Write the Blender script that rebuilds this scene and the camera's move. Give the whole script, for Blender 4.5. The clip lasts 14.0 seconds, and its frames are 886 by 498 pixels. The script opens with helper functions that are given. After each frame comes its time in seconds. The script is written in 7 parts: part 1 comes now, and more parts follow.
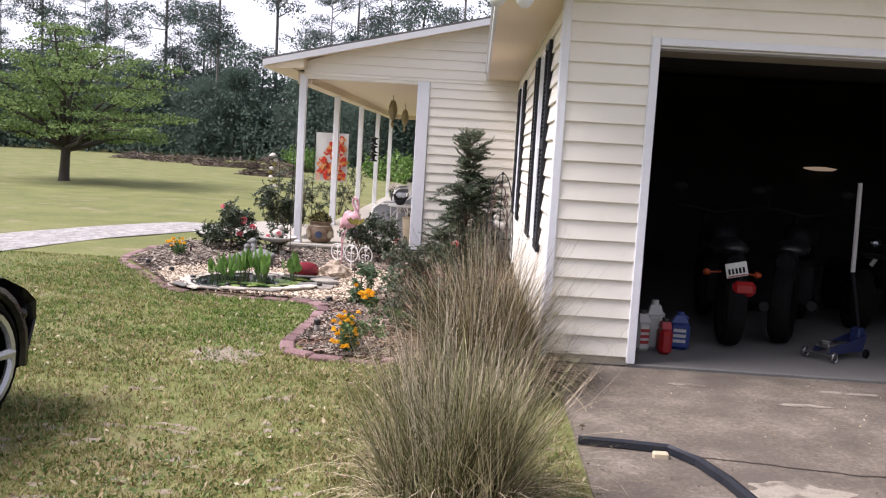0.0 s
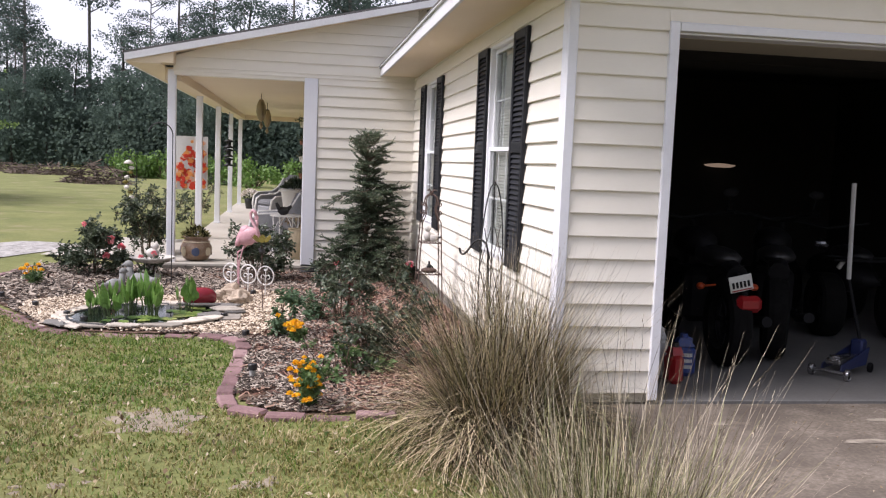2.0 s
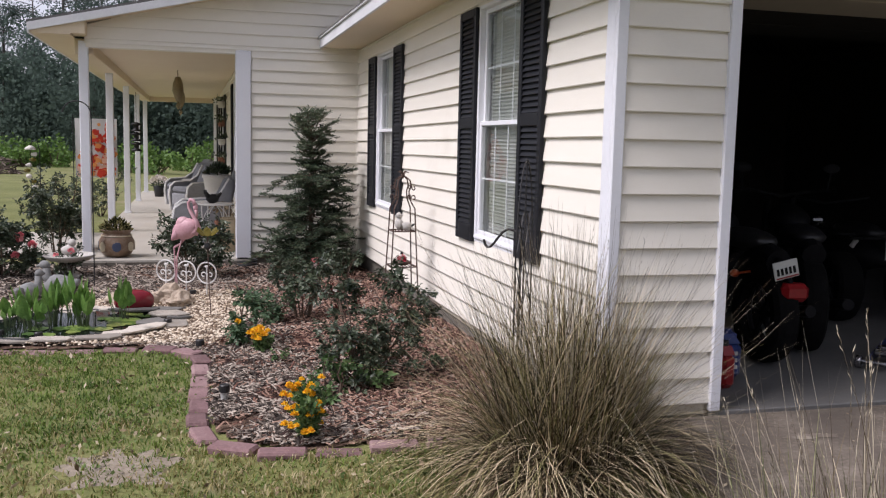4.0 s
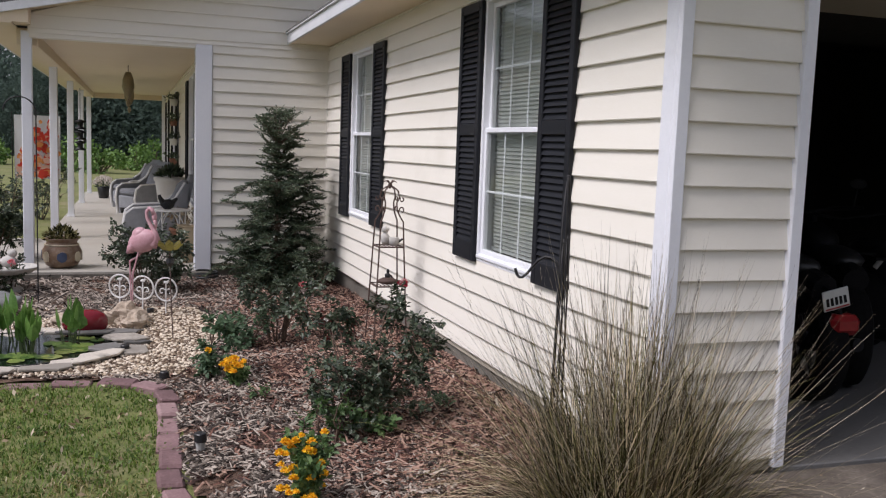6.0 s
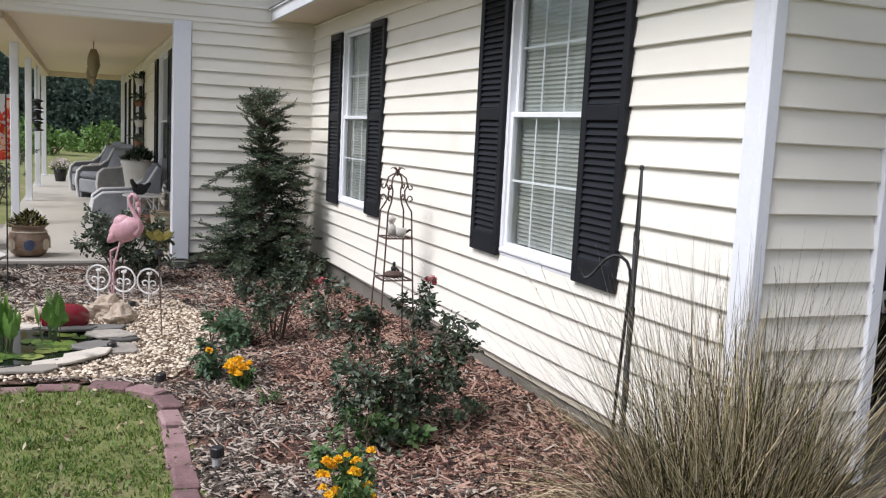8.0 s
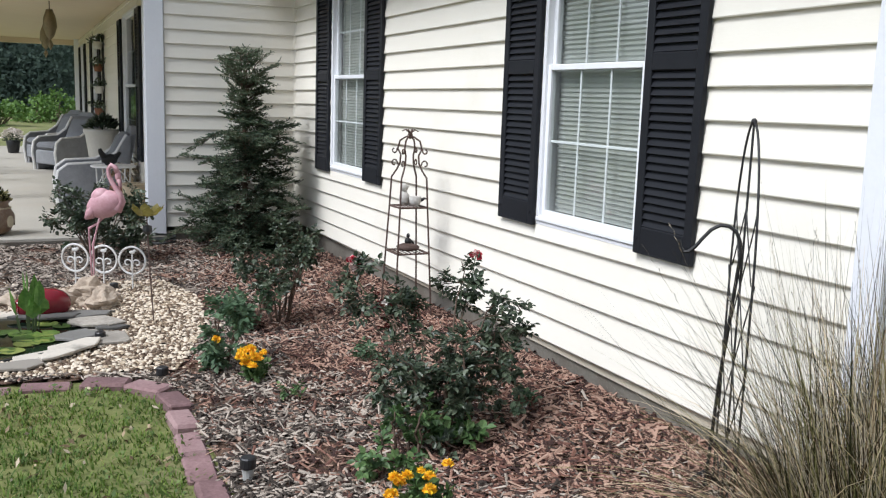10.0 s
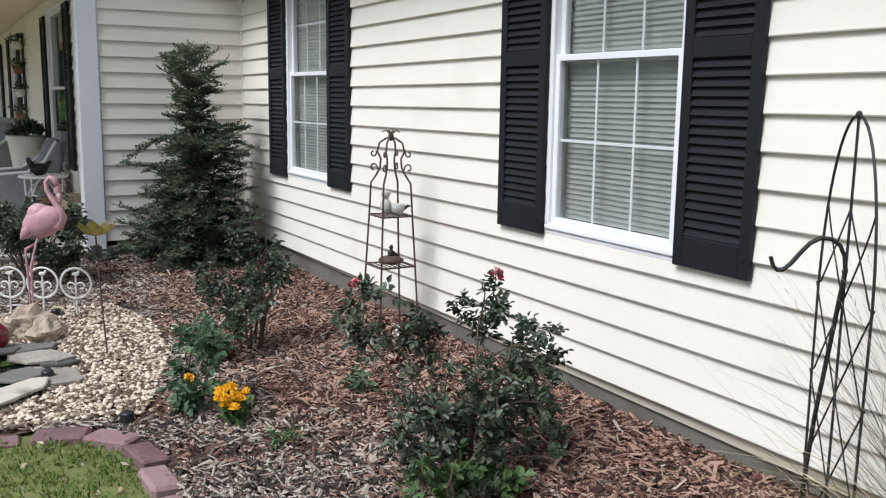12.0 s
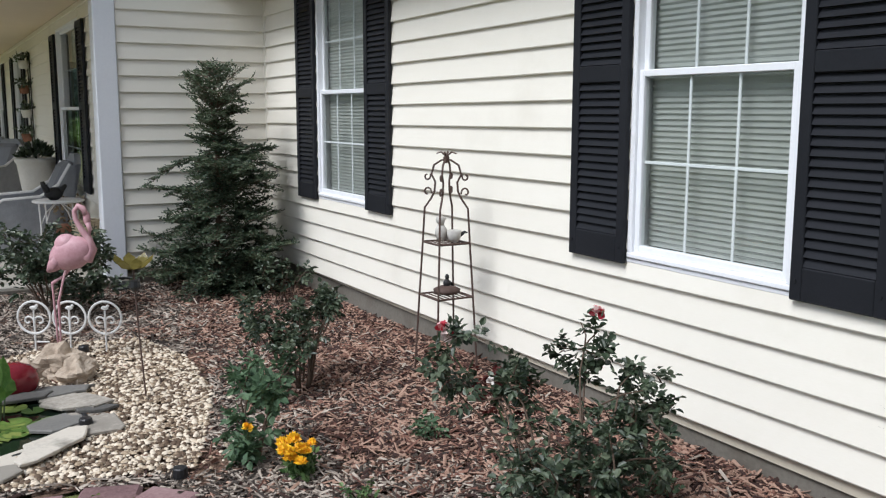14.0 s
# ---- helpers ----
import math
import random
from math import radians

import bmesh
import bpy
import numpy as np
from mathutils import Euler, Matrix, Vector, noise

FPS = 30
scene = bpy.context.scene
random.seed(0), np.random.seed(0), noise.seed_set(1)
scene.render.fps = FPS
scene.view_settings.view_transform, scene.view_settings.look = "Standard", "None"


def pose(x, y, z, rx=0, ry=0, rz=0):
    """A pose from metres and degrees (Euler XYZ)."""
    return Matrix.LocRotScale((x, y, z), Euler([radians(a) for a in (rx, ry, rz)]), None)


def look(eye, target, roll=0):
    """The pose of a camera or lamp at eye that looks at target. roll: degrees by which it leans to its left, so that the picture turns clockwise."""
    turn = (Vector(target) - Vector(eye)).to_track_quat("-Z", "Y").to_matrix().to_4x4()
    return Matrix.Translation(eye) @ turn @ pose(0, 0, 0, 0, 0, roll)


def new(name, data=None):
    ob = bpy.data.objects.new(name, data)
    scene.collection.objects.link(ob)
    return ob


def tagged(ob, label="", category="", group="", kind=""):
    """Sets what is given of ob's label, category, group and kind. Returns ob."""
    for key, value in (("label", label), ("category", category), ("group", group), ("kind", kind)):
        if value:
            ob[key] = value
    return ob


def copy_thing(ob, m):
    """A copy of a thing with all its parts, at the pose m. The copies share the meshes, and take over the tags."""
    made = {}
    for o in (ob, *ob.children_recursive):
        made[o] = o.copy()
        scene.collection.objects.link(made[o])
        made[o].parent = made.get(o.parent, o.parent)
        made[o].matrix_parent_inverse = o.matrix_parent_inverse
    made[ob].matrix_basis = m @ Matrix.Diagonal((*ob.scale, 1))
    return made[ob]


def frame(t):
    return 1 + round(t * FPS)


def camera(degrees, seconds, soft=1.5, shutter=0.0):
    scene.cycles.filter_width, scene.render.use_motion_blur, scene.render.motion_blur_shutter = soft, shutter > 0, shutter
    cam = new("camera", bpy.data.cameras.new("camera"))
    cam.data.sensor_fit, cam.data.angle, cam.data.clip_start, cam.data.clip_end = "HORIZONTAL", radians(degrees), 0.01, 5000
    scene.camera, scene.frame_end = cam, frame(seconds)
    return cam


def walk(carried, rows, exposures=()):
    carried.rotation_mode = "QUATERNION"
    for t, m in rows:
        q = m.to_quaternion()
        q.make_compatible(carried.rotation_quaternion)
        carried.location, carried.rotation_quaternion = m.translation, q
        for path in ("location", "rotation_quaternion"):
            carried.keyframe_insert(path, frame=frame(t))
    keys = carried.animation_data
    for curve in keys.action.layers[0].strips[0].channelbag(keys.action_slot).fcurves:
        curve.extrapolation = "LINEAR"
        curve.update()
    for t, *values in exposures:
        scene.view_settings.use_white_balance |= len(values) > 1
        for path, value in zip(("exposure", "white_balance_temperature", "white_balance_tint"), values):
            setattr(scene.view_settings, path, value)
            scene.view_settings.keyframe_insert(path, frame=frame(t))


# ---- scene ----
cam = camera(51.8, 14.0, soft=1.2)
PATH = [
    (0, (-0.531, -6.139, 1.357), (-0.595, -4.152, 1.143), 3.4),
    (0.5, (-0.774, -5.884, 1.362), (-0.745, -3.897, 1.139), 3.1),
    (1, (-1.021, -5.57, 1.374), (-0.886, -3.586, 1.159), 2.8),
    (1.5, (-1.267, -5.336, 1.396), (-1.034, -3.361, 1.19), 2.7),
    (2, (-1.477, -4.993, 1.355), (-1.164, -3.028, 1.158), 2.3),
    (2.5, (-1.631, -4.72, 1.34), (-1.258, -2.765, 1.142), 1.7),
    (5, (-2.022, -3.521, 1.282), (-1.423, -1.629, 1.042), 1.8),
    (5.5, (-2.051, -3.344, 1.313), (-1.427, -1.458, 1.08), 2.0),
    (6, (-2.064, -3.195, 1.335), (-1.424, -1.314, 1.111), 2.1),
    (6.5, (-2.135, -3.085, 1.345), (-1.468, -1.214, 1.108), 2.3),
    (7, (-2.201, -3.001, 1.355), (-1.511, -1.14, 1.107), 1.8),
    (7.5, (-2.264, -2.873, 1.342), (-1.548, -1.022, 1.091), 2.2),
    (8, (-2.315, -2.682, 1.316), (-1.577, -0.84, 1.065), 2.8),
    (10.5, (-2.517, -1.862, 1.261), (-1.654, -0.091, 0.918), 1.6),
    (11, (-2.547, -1.684, 1.276), (-1.638, 0.063, 0.925), 1.4),
    (11.5, (-2.517, -1.516, 1.263), (-1.585, 0.221, 0.924), 0.8),
    (12, (-2.549, -1.39, 1.254), (-1.589, 0.334, 0.927), 0.8),
    (12.5, (-2.621, -1.276, 1.276), (-1.636, 0.434, 0.949), 0.6),
    (13, (-2.627, -1.148, 1.263), (-1.647, 0.567, 0.952), 0.4),
    (13.5, (-2.655, -1.015, 1.261), (-1.683, 0.708, 0.962), 0.2),
    (14, (-2.683, -0.913, 1.282), (-1.711, 0.809, 0.983), 0.1),
]
EXPOSURES = [
    (0.0, 1.14, 6150, 23), (0.5, 1.18, 6150, 23), (1.0, 1.08, 6150, 23), (1.5, 0.97, 6140, 23), (2.0, 0.97, 6130, 22.5), (2.5, 0.81, 6120, 22), (2.7, 0.76, 6110, 22),
    (5.0, 0.42, 6030, 21), (5.5, 0.81, 6030, 20), (6.0, 0.29, 5990, 20), (6.5, 0.28, 5950, 18.5), (7.0, 0.65, 5940, 17), (7.5, 0.63, 5900, 16), (8.0, 0.63, 5870, 15),
    (10.5, 0.60, 5740, 10.5), (11.0, 0.56, 5740, 10.5), (11.5, 0.55, 5740, 10.5), (12.0, 0.46, 5750, 10.8), (12.5, 0.29, 5750, 10.5), (13.0, 0.33, 5750, 10.5), (13.5, 0.34, 5750, 10.5), (14.0, 0.42, 5750, 10.5),
]
walk(cam, [(t, look(eye, target, roll)) for t, eye, target, roll in PATH], EXPOSURES)

# ---- light ----
world = bpy.data.worlds.new("overcast_sky")
scene.world = world
world.use_nodes = True
wn, wl = world.node_tree.nodes, world.node_tree.links
sky = wn.new("ShaderNodeTexSky")
sky.sky_type, sky.sun_disc = "NISHITA", False
sky.sun_elevation, sky.sun_rotation = radians(52), radians(259)
sky.air_density, sky.dust_density = 1.0, 1.0
pale = wn.new("ShaderNodeHueSaturation")
pale.inputs["Saturation"].default_value = 0.18
wl.new(sky.outputs[0], pale.inputs["Color"])
wl.new(pale.outputs[0], wn["Background"].inputs["Color"])
wn["Background"].inputs["Strength"].default_value = 0.106

sun_data = bpy.data.lights.new("sun", "SUN")
sun_data.energy, sun_data.angle, sun_data.color = 2.75, radians(28), (1.0, 0.95, 0.87)
sun = new("sun", sun_data)
sun.matrix_world = look((-8, -1.6, 10.5), (0, 0, 0))



# ---- materials ----
def link(mat, a, b):
    mat.node_tree.links.new(a, b)


def node(mat, kind, **values):
    n = mat.node_tree.nodes.new(kind)
    for key, value in values.items():
        n.inputs[key].default_value = value
    return n


def surface(name, colours, scale=4.0, fine=40.0, rough=0.7, metal=0.0, bump=0.15, distance=0.004, island=0.0, per_object=0.0,
            stain=None, stain_scale=0.7, stain_at=(0.55, 0.75), translucent=0.0, stretch=(1, 1, 1), spec=0.5):
    """A rough surface: colours run along a broad and a fine noise; stain is a second colour in patches."""
    m = bpy.data.materials.new(name)
    m.use_nodes = True
    b = m.node_tree.nodes["Principled BSDF"]
    co = node(m, "ShaderNodeTexCoord")
    mp = node(m, "ShaderNodeMapping", Scale=stretch)
    geo = node(m, "ShaderNodeNewGeometry")
    link(m, geo.outputs["Position"], mp.inputs["Vector"])
    big = node(m, "ShaderNodeTexNoise", Scale=scale, Detail=4.0, Roughness=0.6)
    small = node(m, "ShaderNodeTexNoise", Scale=fine, Detail=5.0, Roughness=0.65)
    for n in (big, small):
        link(m, mp.outputs[0], n.inputs["Vector"])
    mix = node(m, "ShaderNodeMath")
    mix.operation = "ADD"
    half = node(m, "ShaderNodeMath")
    half.operation = "MULTIPLY"
    half.inputs[1].default_value = 0.5
    link(m, big.outputs[0], mix.inputs[0])
    link(m, small.outputs[0], mix.inputs[1])
    link(m, mix.outputs[0], half.inputs[0])
    value = half.outputs[0]
    for amount, source in ((island, geo.outputs["Random Per Island"]), (per_object, None)):
        if amount:
            if source is None:
                source = node(m, "ShaderNodeObjectInfo").outputs["Random"]
            shift = node(m, "ShaderNodeMath")
            shift.operation = "MULTIPLY_ADD"
            shift.inputs[1].default_value = amount
            link(m, source, shift.inputs[0])
            sub = node(m, "ShaderNodeMath")
            sub.operation = "SUBTRACT"
            link(m, value, sub.inputs[0])
            sub.inputs[1].default_value = amount / 2
            link(m, sub.outputs[0], shift.inputs[2])
            value = shift.outputs[0]
    ramp = node(m, "ShaderNodeValToRGB")
    el = ramp.color_ramp.elements
    while len(el) < len(colours):
        el.new(0.5)
    for i, c in enumerate(colours):
        el[i].position = 0.3 + 0.4 * i / max(1, len(colours) - 1)
        el[i].color = (*c, 1)
    link(m, value, ramp.inputs[0])
    colour = ramp.outputs[0]
    if stain:
        patch = node(m, "ShaderNodeTexNoise", Scale=stain_scale, Detail=6.0, Roughness=0.6)
        link(m, geo.outputs["Position"], patch.inputs["Vector"])
        mask = node(m, "ShaderNodeMapRange")
        mask.inputs["From Min"].default_value, mask.inputs["From Max"].default_value = stain_at
        link(m, patch.outputs[0], mask.inputs["Value"])
        blend = node(m, "ShaderNodeMix")
        blend.data_type = "RGBA"
        link(m, mask.outputs[0], blend.inputs[0])
        link(m, colour, blend.inputs[6])
        blend.inputs[7].default_value = (*stain, 1)
        colour = blend.outputs[2]
    link(m, colour, b.inputs["Base Color"])
    b.inputs["Roughness"].default_value, b.inputs["Metallic"].default_value = rough, metal
    b.inputs["Specular IOR Level"].default_value = spec
    if bump:
        bp = node(m, "ShaderNodeBump", Strength=bump, Distance=distance)
        link(m, small.outputs[0], bp.inputs["Height"])
        link(m, bp.outputs[0], b.inputs["Normal"])
    if translucent:
        tr = node(m, "ShaderNodeBsdfTranslucent")
        link(m, colour, tr.inputs["Color"])
        ms = node(m, "ShaderNodeMixShader", Fac=translucent)
        link(m, b.outputs[0], ms.inputs[1])
        link(m, tr.outputs[0], ms.inputs[2])
        link(m, ms.outputs[0], m.node_tree.nodes["Material Output"].inputs[0])
    return m


def glass(name, tint=(0.9, 0.95, 0.93), rough=0.02):
    m = bpy.data.materials.new(name)
    m.use_nodes = True
    out = m.node_tree.nodes["Material Output"]
    clear = node(m, "ShaderNodeBsdfTransparent", Color=(*tint, 1))
    gloss = node(m, "ShaderNodeBsdfGlossy", Roughness=rough)
    fresnel = node(m, "ShaderNodeFresnel", IOR=1.5)
    ms = node(m, "ShaderNodeMixShader")
    link(m, fresnel.outputs[0], ms.inputs[0])
    link(m, clear.outputs[0], ms.inputs[1])
    link(m, gloss.outputs[0], ms.inputs[2])
    link(m, ms.outputs[0], out.inputs[0])
    return m


SIDING = surface("cream_vinyl_siding", [(0.77, 0.73, 0.64), (0.81, 0.775, 0.69)], 1.2, 60, 0.55, bump=0.06, distance=0.002,
                 stain=(0.66, 0.62, 0.53), stain_scale=1.1, stain_at=(0.6, 0.9), per_object=0.12, stretch=(0.6, 0.6, 4))
WALLCORE = surface("wall_sheathing", [(0.5, 0.45, 0.36), (0.55, 0.5, 0.4)], rough=0.8)
WHITE = surface("white_trim_paint", [(0.72, 0.73, 0.77), (0.79, 0.80, 0.83)], 2, 50, 0.45, bump=0.05, stain=(0.62, 0.62, 0.62), stain_scale=2.0, stain_at=(0.6, 0.85))
SOFFIT = surface("cream_soffit", [(0.70, 0.575, 0.41), (0.74, 0.625, 0.46)], 2, 40, 0.6, bump=0.05)
FASCIA = surface("grey_white_fascia", [(0.55, 0.56, 0.58), (0.68, 0.69, 0.70)], 2, 40, 0.55, bump=0.08)
SHUTTER = surface("black_shutter_plastic", [(0.011, 0.012, 0.015), (0.018, 0.019, 0.023)], 3, 90, 0.5, bump=0.08, spec=0.2)
VINYL = surface("white_window_vinyl", [(0.78, 0.79, 0.82), (0.84, 0.85, 0.87)], 3, 40, 0.35, bump=0.02)
BLIND = surface("white_blind_slats", [(0.62, 0.63, 0.60), (0.70, 0.71, 0.68)], 2, 30, 0.5, bump=0.0)
GLASS = glass("window_glass", (0.86, 0.9, 0.88))
BLOCK = surface("grey_foundation_block", [(0.115, 0.104, 0.086), (0.195, 0.178, 0.150)], 3, 50, 0.9, bump=0.4, distance=0.006,
                stain=(0.11, 0.09, 0.07), stain_scale=2.5, stain_at=(0.5, 0.7))
CONCRETE = surface("weathered_concrete", [(0.062, 0.050, 0.039), (0.145, 0.120, 0.094), (0.29, 0.25, 0.206)], 3.0, 42, 0.88, bump=0.6, distance=0.004,
                   stain=(0.09, 0.074, 0.060), stain_scale=1.3, stain_at=(0.46, 0.72))
PORCHFLOOR = surface("painted_porch_concrete", [(0.36, 0.335, 0.29), (0.45, 0.425, 0.37)], 1.5, 30, 0.6, bump=0.1, stain=(0.42, 0.38, 0.32), stain_scale=1.2)
SLAB = surface("grey_garage_slab", [(0.105, 0.103, 0.098), (0.155, 0.152, 0.145)], 2, 30, 0.7, bump=0.15, stain=(0.10, 0.10, 0.10), stain_scale=1.3)
# near-black stands in for unlit rooms, not for the boards' own colour
UNLITBOARD = surface("unlit_room_board", [(0.018, 0.016, 0.014), (0.032, 0.028, 0.025)], 2, 20, 0.9, bump=0.1)
ROOF = surface("grey_shingle", [(0.07, 0.07, 0.07), (0.13, 0.125, 0.12)], 6, 60, 0.95, bump=0.4, distance=0.006)
LAWN = surface("patchy_lawn", [(0.080, 0.098, 0.026), (0.148, 0.162, 0.047), (0.235, 0.228, 0.088)], 0.9, 25, 0.95, bump=0.5, distance=0.02,
               stain=(0.26, 0.215, 0.13), stain_scale=1.3, stain_at=(0.56, 0.74))
BRICK = surface("red_paver", [(0.13, 0.075, 0.075), (0.22, 0.13, 0.13), (0.30, 0.20, 0.195)], 5, 60, 0.9, bump=0.4, distance=0.004, per_object=0.35)
MULCHBED = surface("mulch_ground", [(0.05, 0.03, 0.02), (0.12, 0.07, 0.045), (0.22, 0.15, 0.10)], 6, 60, 0.95, bump=0.8, distance=0.02)
GRAVEL = surface("pale_gravel", [(0.12, 0.115, 0.108), (0.33, 0.32, 0.305), (0.60, 0.58, 0.56)], 7, 22, 0.95, bump=0.8, distance=0.02)


# ---- mesh helpers ----
class Shape:
    """Collects vertices and faces of one mesh."""

    def __init__(self):
        self.v, self.f = [], []

    def add(self, verts, faces):
        n = len(self.v)
        self.v.extend([tuple(p) for p in verts])
        self.f.extend([tuple(i + n for i in f) for f in faces])
        return self

    def box(self, a, b):
        (x0, y0, z0), (x1, y1, z1) = a, b
        return self.add([(x0, y0, z0), (x1, y0, z0), (x1, y1, z0), (x0, y1, z0), (x0, y0, z1), (x1, y0, z1), (x1, y1, z1), (x0, y1, z1)],
                        [(0, 3, 2, 1), (4, 5, 6, 7), (0, 1, 5, 4), (1, 2, 6, 5), (2, 3, 7, 6), (3, 0, 4, 7)])

    def bevel_box(self, a, b, c=0.004):
        """A box whose edges are cut by c."""
        bm = bmesh.new()
        bmesh.ops.create_cube(bm, size=1.0)
        s = [b[i] - a[i] for i in range(3)]
        for v in bm.verts:
            v.co = Vector([(a[i] + b[i]) / 2 + v.co[i] * s[i] for i in range(3)])
        bmesh.ops.bevel(bm, geom=bm.edges[:], offset=min(c, min(s) * 0.45), segments=1, affect="EDGES")
        bm.verts.index_update()
        self.add([v.co for v in bm.verts], [[v.index for v in f.verts] for f in bm.faces])
        bm.free()
        return self

    def tube(self, pts, r, sides=6, closed=False, caps=True):
        """A round bar along points; r is one radius or one for each point."""
        pts = [Vector(p) for p in pts]
        n = len(pts)
        rs = r if isinstance(r, (list, tuple)) else [r] * n
        base, up = [], None
        for i in range(n):
            if closed:
                d = pts[(i + 1) % n] - pts[i - 1]
            else:
                d = pts[min(i + 1, n - 1)] - pts[max(i - 1, 0)]
            d = d.normalized() if d.length > 1e-9 else Vector((0, 0, 1))
            if up is None:
                up = d.orthogonal().normalized()
            else:
                up = (up - d * up.dot(d))
                up = up.normalized() if up.length > 1e-6 else d.orthogonal().normalized()
            side = d.cross(up)
            base.extend([pts[i] + (up * math.cos(2 * math.pi * k / sides) + side * math.sin(2 * math.pi * k / sides)) * rs[i] for k in range(sides)])
        faces = []
        for i in range(n if closed else n - 1):
            j = (i + 1) % n
            for k in range(sides):
                q = (k + 1) % sides
                faces.append((i * sides + k, j * sides + k, j * sides + q, i * sides + q))
        if caps and not closed:
            faces.append(tuple(range(sides)))
            faces.append(tuple((n - 1) * sides + k for k in reversed(range(sides))))
        return self.add(base, [f[::-1] for f in faces])

    def lathe(self, profile, centre=(0, 0, 0), sides=20, squash=(1, 1)):
        """Turned shape: profile of (radius, height) from bottom to top, closed at both ends."""
        v, f = [], []
        for r, z in profile:
            for k in range(sides):
                a = 2 * math.pi * k / sides
                v.append((centre[0] + r * math.cos(a) * squash[0], centre[1] + r * math.sin(a) * squash[1], centre[2] + z))
        for i in range(len(profile) - 1):
            for k in range(sides):
                q = (k + 1) % sides
                f.append((i * sides + k, i * sides + q, (i + 1) * sides + q, (i + 1) * sides + k))
        f.append(tuple(reversed(range(sides))))
        f.append(tuple((len(profile) - 1) * sides + k for k in range(sides)))
        return self.add(v, f)

    def blob(self, centre, radii, rough=0.15, rings=8, sides=12, seed=0, turn=None):
        """A lumpy rounded solid."""
        v, f = [], []
        c = Vector(centre)
        for i in range(rings + 1):
            th = math.pi * i / rings
            for k in range(sides):
                ph = 2 * math.pi * k / sides
                d = Vector((math.sin(th) * math.cos(ph), math.sin(th) * math.sin(ph), math.cos(th)))
                s = 1 + rough * noise.noise(d * 1.7 + Vector((seed * 7.3, seed * 3.1, seed)))
                p = Vector((d.x * radii[0], d.y * radii[1], d.z * radii[2])) * s
                if turn:
                    p = turn @ p
                v.append(c + p)
        for i in range(rings):
            for k in range(sides):
                q = (k + 1) % sides
                f.append((i * sides + k, (i + 1) * sides + k, (i + 1) * sides + q, i * sides + q))
        return self.add(v, f)

    def prism(self, outline, z0, z1):
        """An upright slab over an outline given counter-clockwise."""
        n = len(outline)
        v = [(x, y, z0) for x, y in outline] + [(x, y, z1) for x, y in outline]
        f = [tuple(reversed(range(n))), tuple(range(n, 2 * n))]
        f += [(i, (i + 1) % n, n + (i + 1) % n, n + i) for i in range(n)]
        return self.add(v, f)

    def mesh(self, name, mat, smooth=False):
        me = bpy.data.meshes.new(name)
        me.from_pydata(self.v, [], self.f)
        me.materials.append(mat)
        if smooth:
            me.polygons.foreach_set("use_smooth", [True] * len(me.polygons))
        me.update()
        return me


def part(name, shape, mat, parent=None, label="", smooth=False):
    ob = new(name, shape.mesh(name, mat, smooth))
    if parent is not None:
        ob.parent = parent
        ob.matrix_parent_inverse = Matrix.Identity(4)
    return tagged(ob, label)


def thing(name, label, category, at=(0, 0, 0), turn=0.0, group="", kind=""):
    ob = new(name)
    ob.matrix_basis = pose(*at, 0, 0, turn)
    ob.empty_display_size = 0.1
    return tagged(ob, label, category, group, kind)


def structure(name, shape, mat, label, category, smooth=False, kind="structure"):
    return tagged(part(name, shape, mat, None, "", smooth), label, category, "", kind)


def smoothstep(a, b, x):
    t = min(1.0, max(0.0, (x - a) / (b - a)))
    return t * t * (3 - 2 * t)


def ground_z(x, y):
    """Height of the earth: nearly level, a little higher along the house."""
    wall = -0.085 - 0.095 * smoothstep(-0.3, 7.5, y) - 0.03 * smoothstep(0.0, 1.0, y)
    near = smoothstep(-2.0, 0.1, x) * (1 - smoothstep(7.5, 9.5, y)) if x < 1 else 1.0
    z = -0.205 + (wall + 0.205) * near
    far = math.hypot(x + 2, y - 2)
    return z - 0.03 * smoothstep(5, 12, far) + 0.012 * noise.noise(Vector((x * 0.7, y * 0.7, 0)))

# ---- ground ----
def grid_axis(stops):
    out = []
    for a, b, step in stops:
        n = max(1, round((b - a) / step))
        out += [a + (b - a) * i / n for i in range(n)]
    return out + [stops[-1][1]]


def inside(x, y, outline):
    hit, n = False, len(outline)
    for i in range(n):
        (x0, y0), (x1, y1) = outline[i], outline[i - 1]
        if (y0 > y) != (y1 > y) and x < (x1 - x0) * (y - y0) / (y1 - y0) + x0:
            hit = not hit
    return hit


xs = grid_axis([(-900, -60, 120), (-60, -10, 5), (-10, 2, 0.25), (2, 60, 6), (60, 900, 120)])
ys = grid_axis([(-900, -60, 120), (-60, -8, 6), (-8, 12, 0.25), (12, 70, 4), (70, 900, 120)])
earth = Shape()
earth.add([(x, y, ground_z(x, y) - (0.25 if x > 0.3 and -9 < y < 20 else 0.0)) for y in ys for x in xs],
          [(j * len(xs) + i, j * len(xs) + i + 1, (j + 1) * len(xs) + i + 1, (j + 1) * len(xs) + i) for j in range(len(ys) - 1) for i in range(len(xs) - 1)])
structure("ground", earth, LAWN, "patchy green lawn with bare sandy spots", "lawn", True)

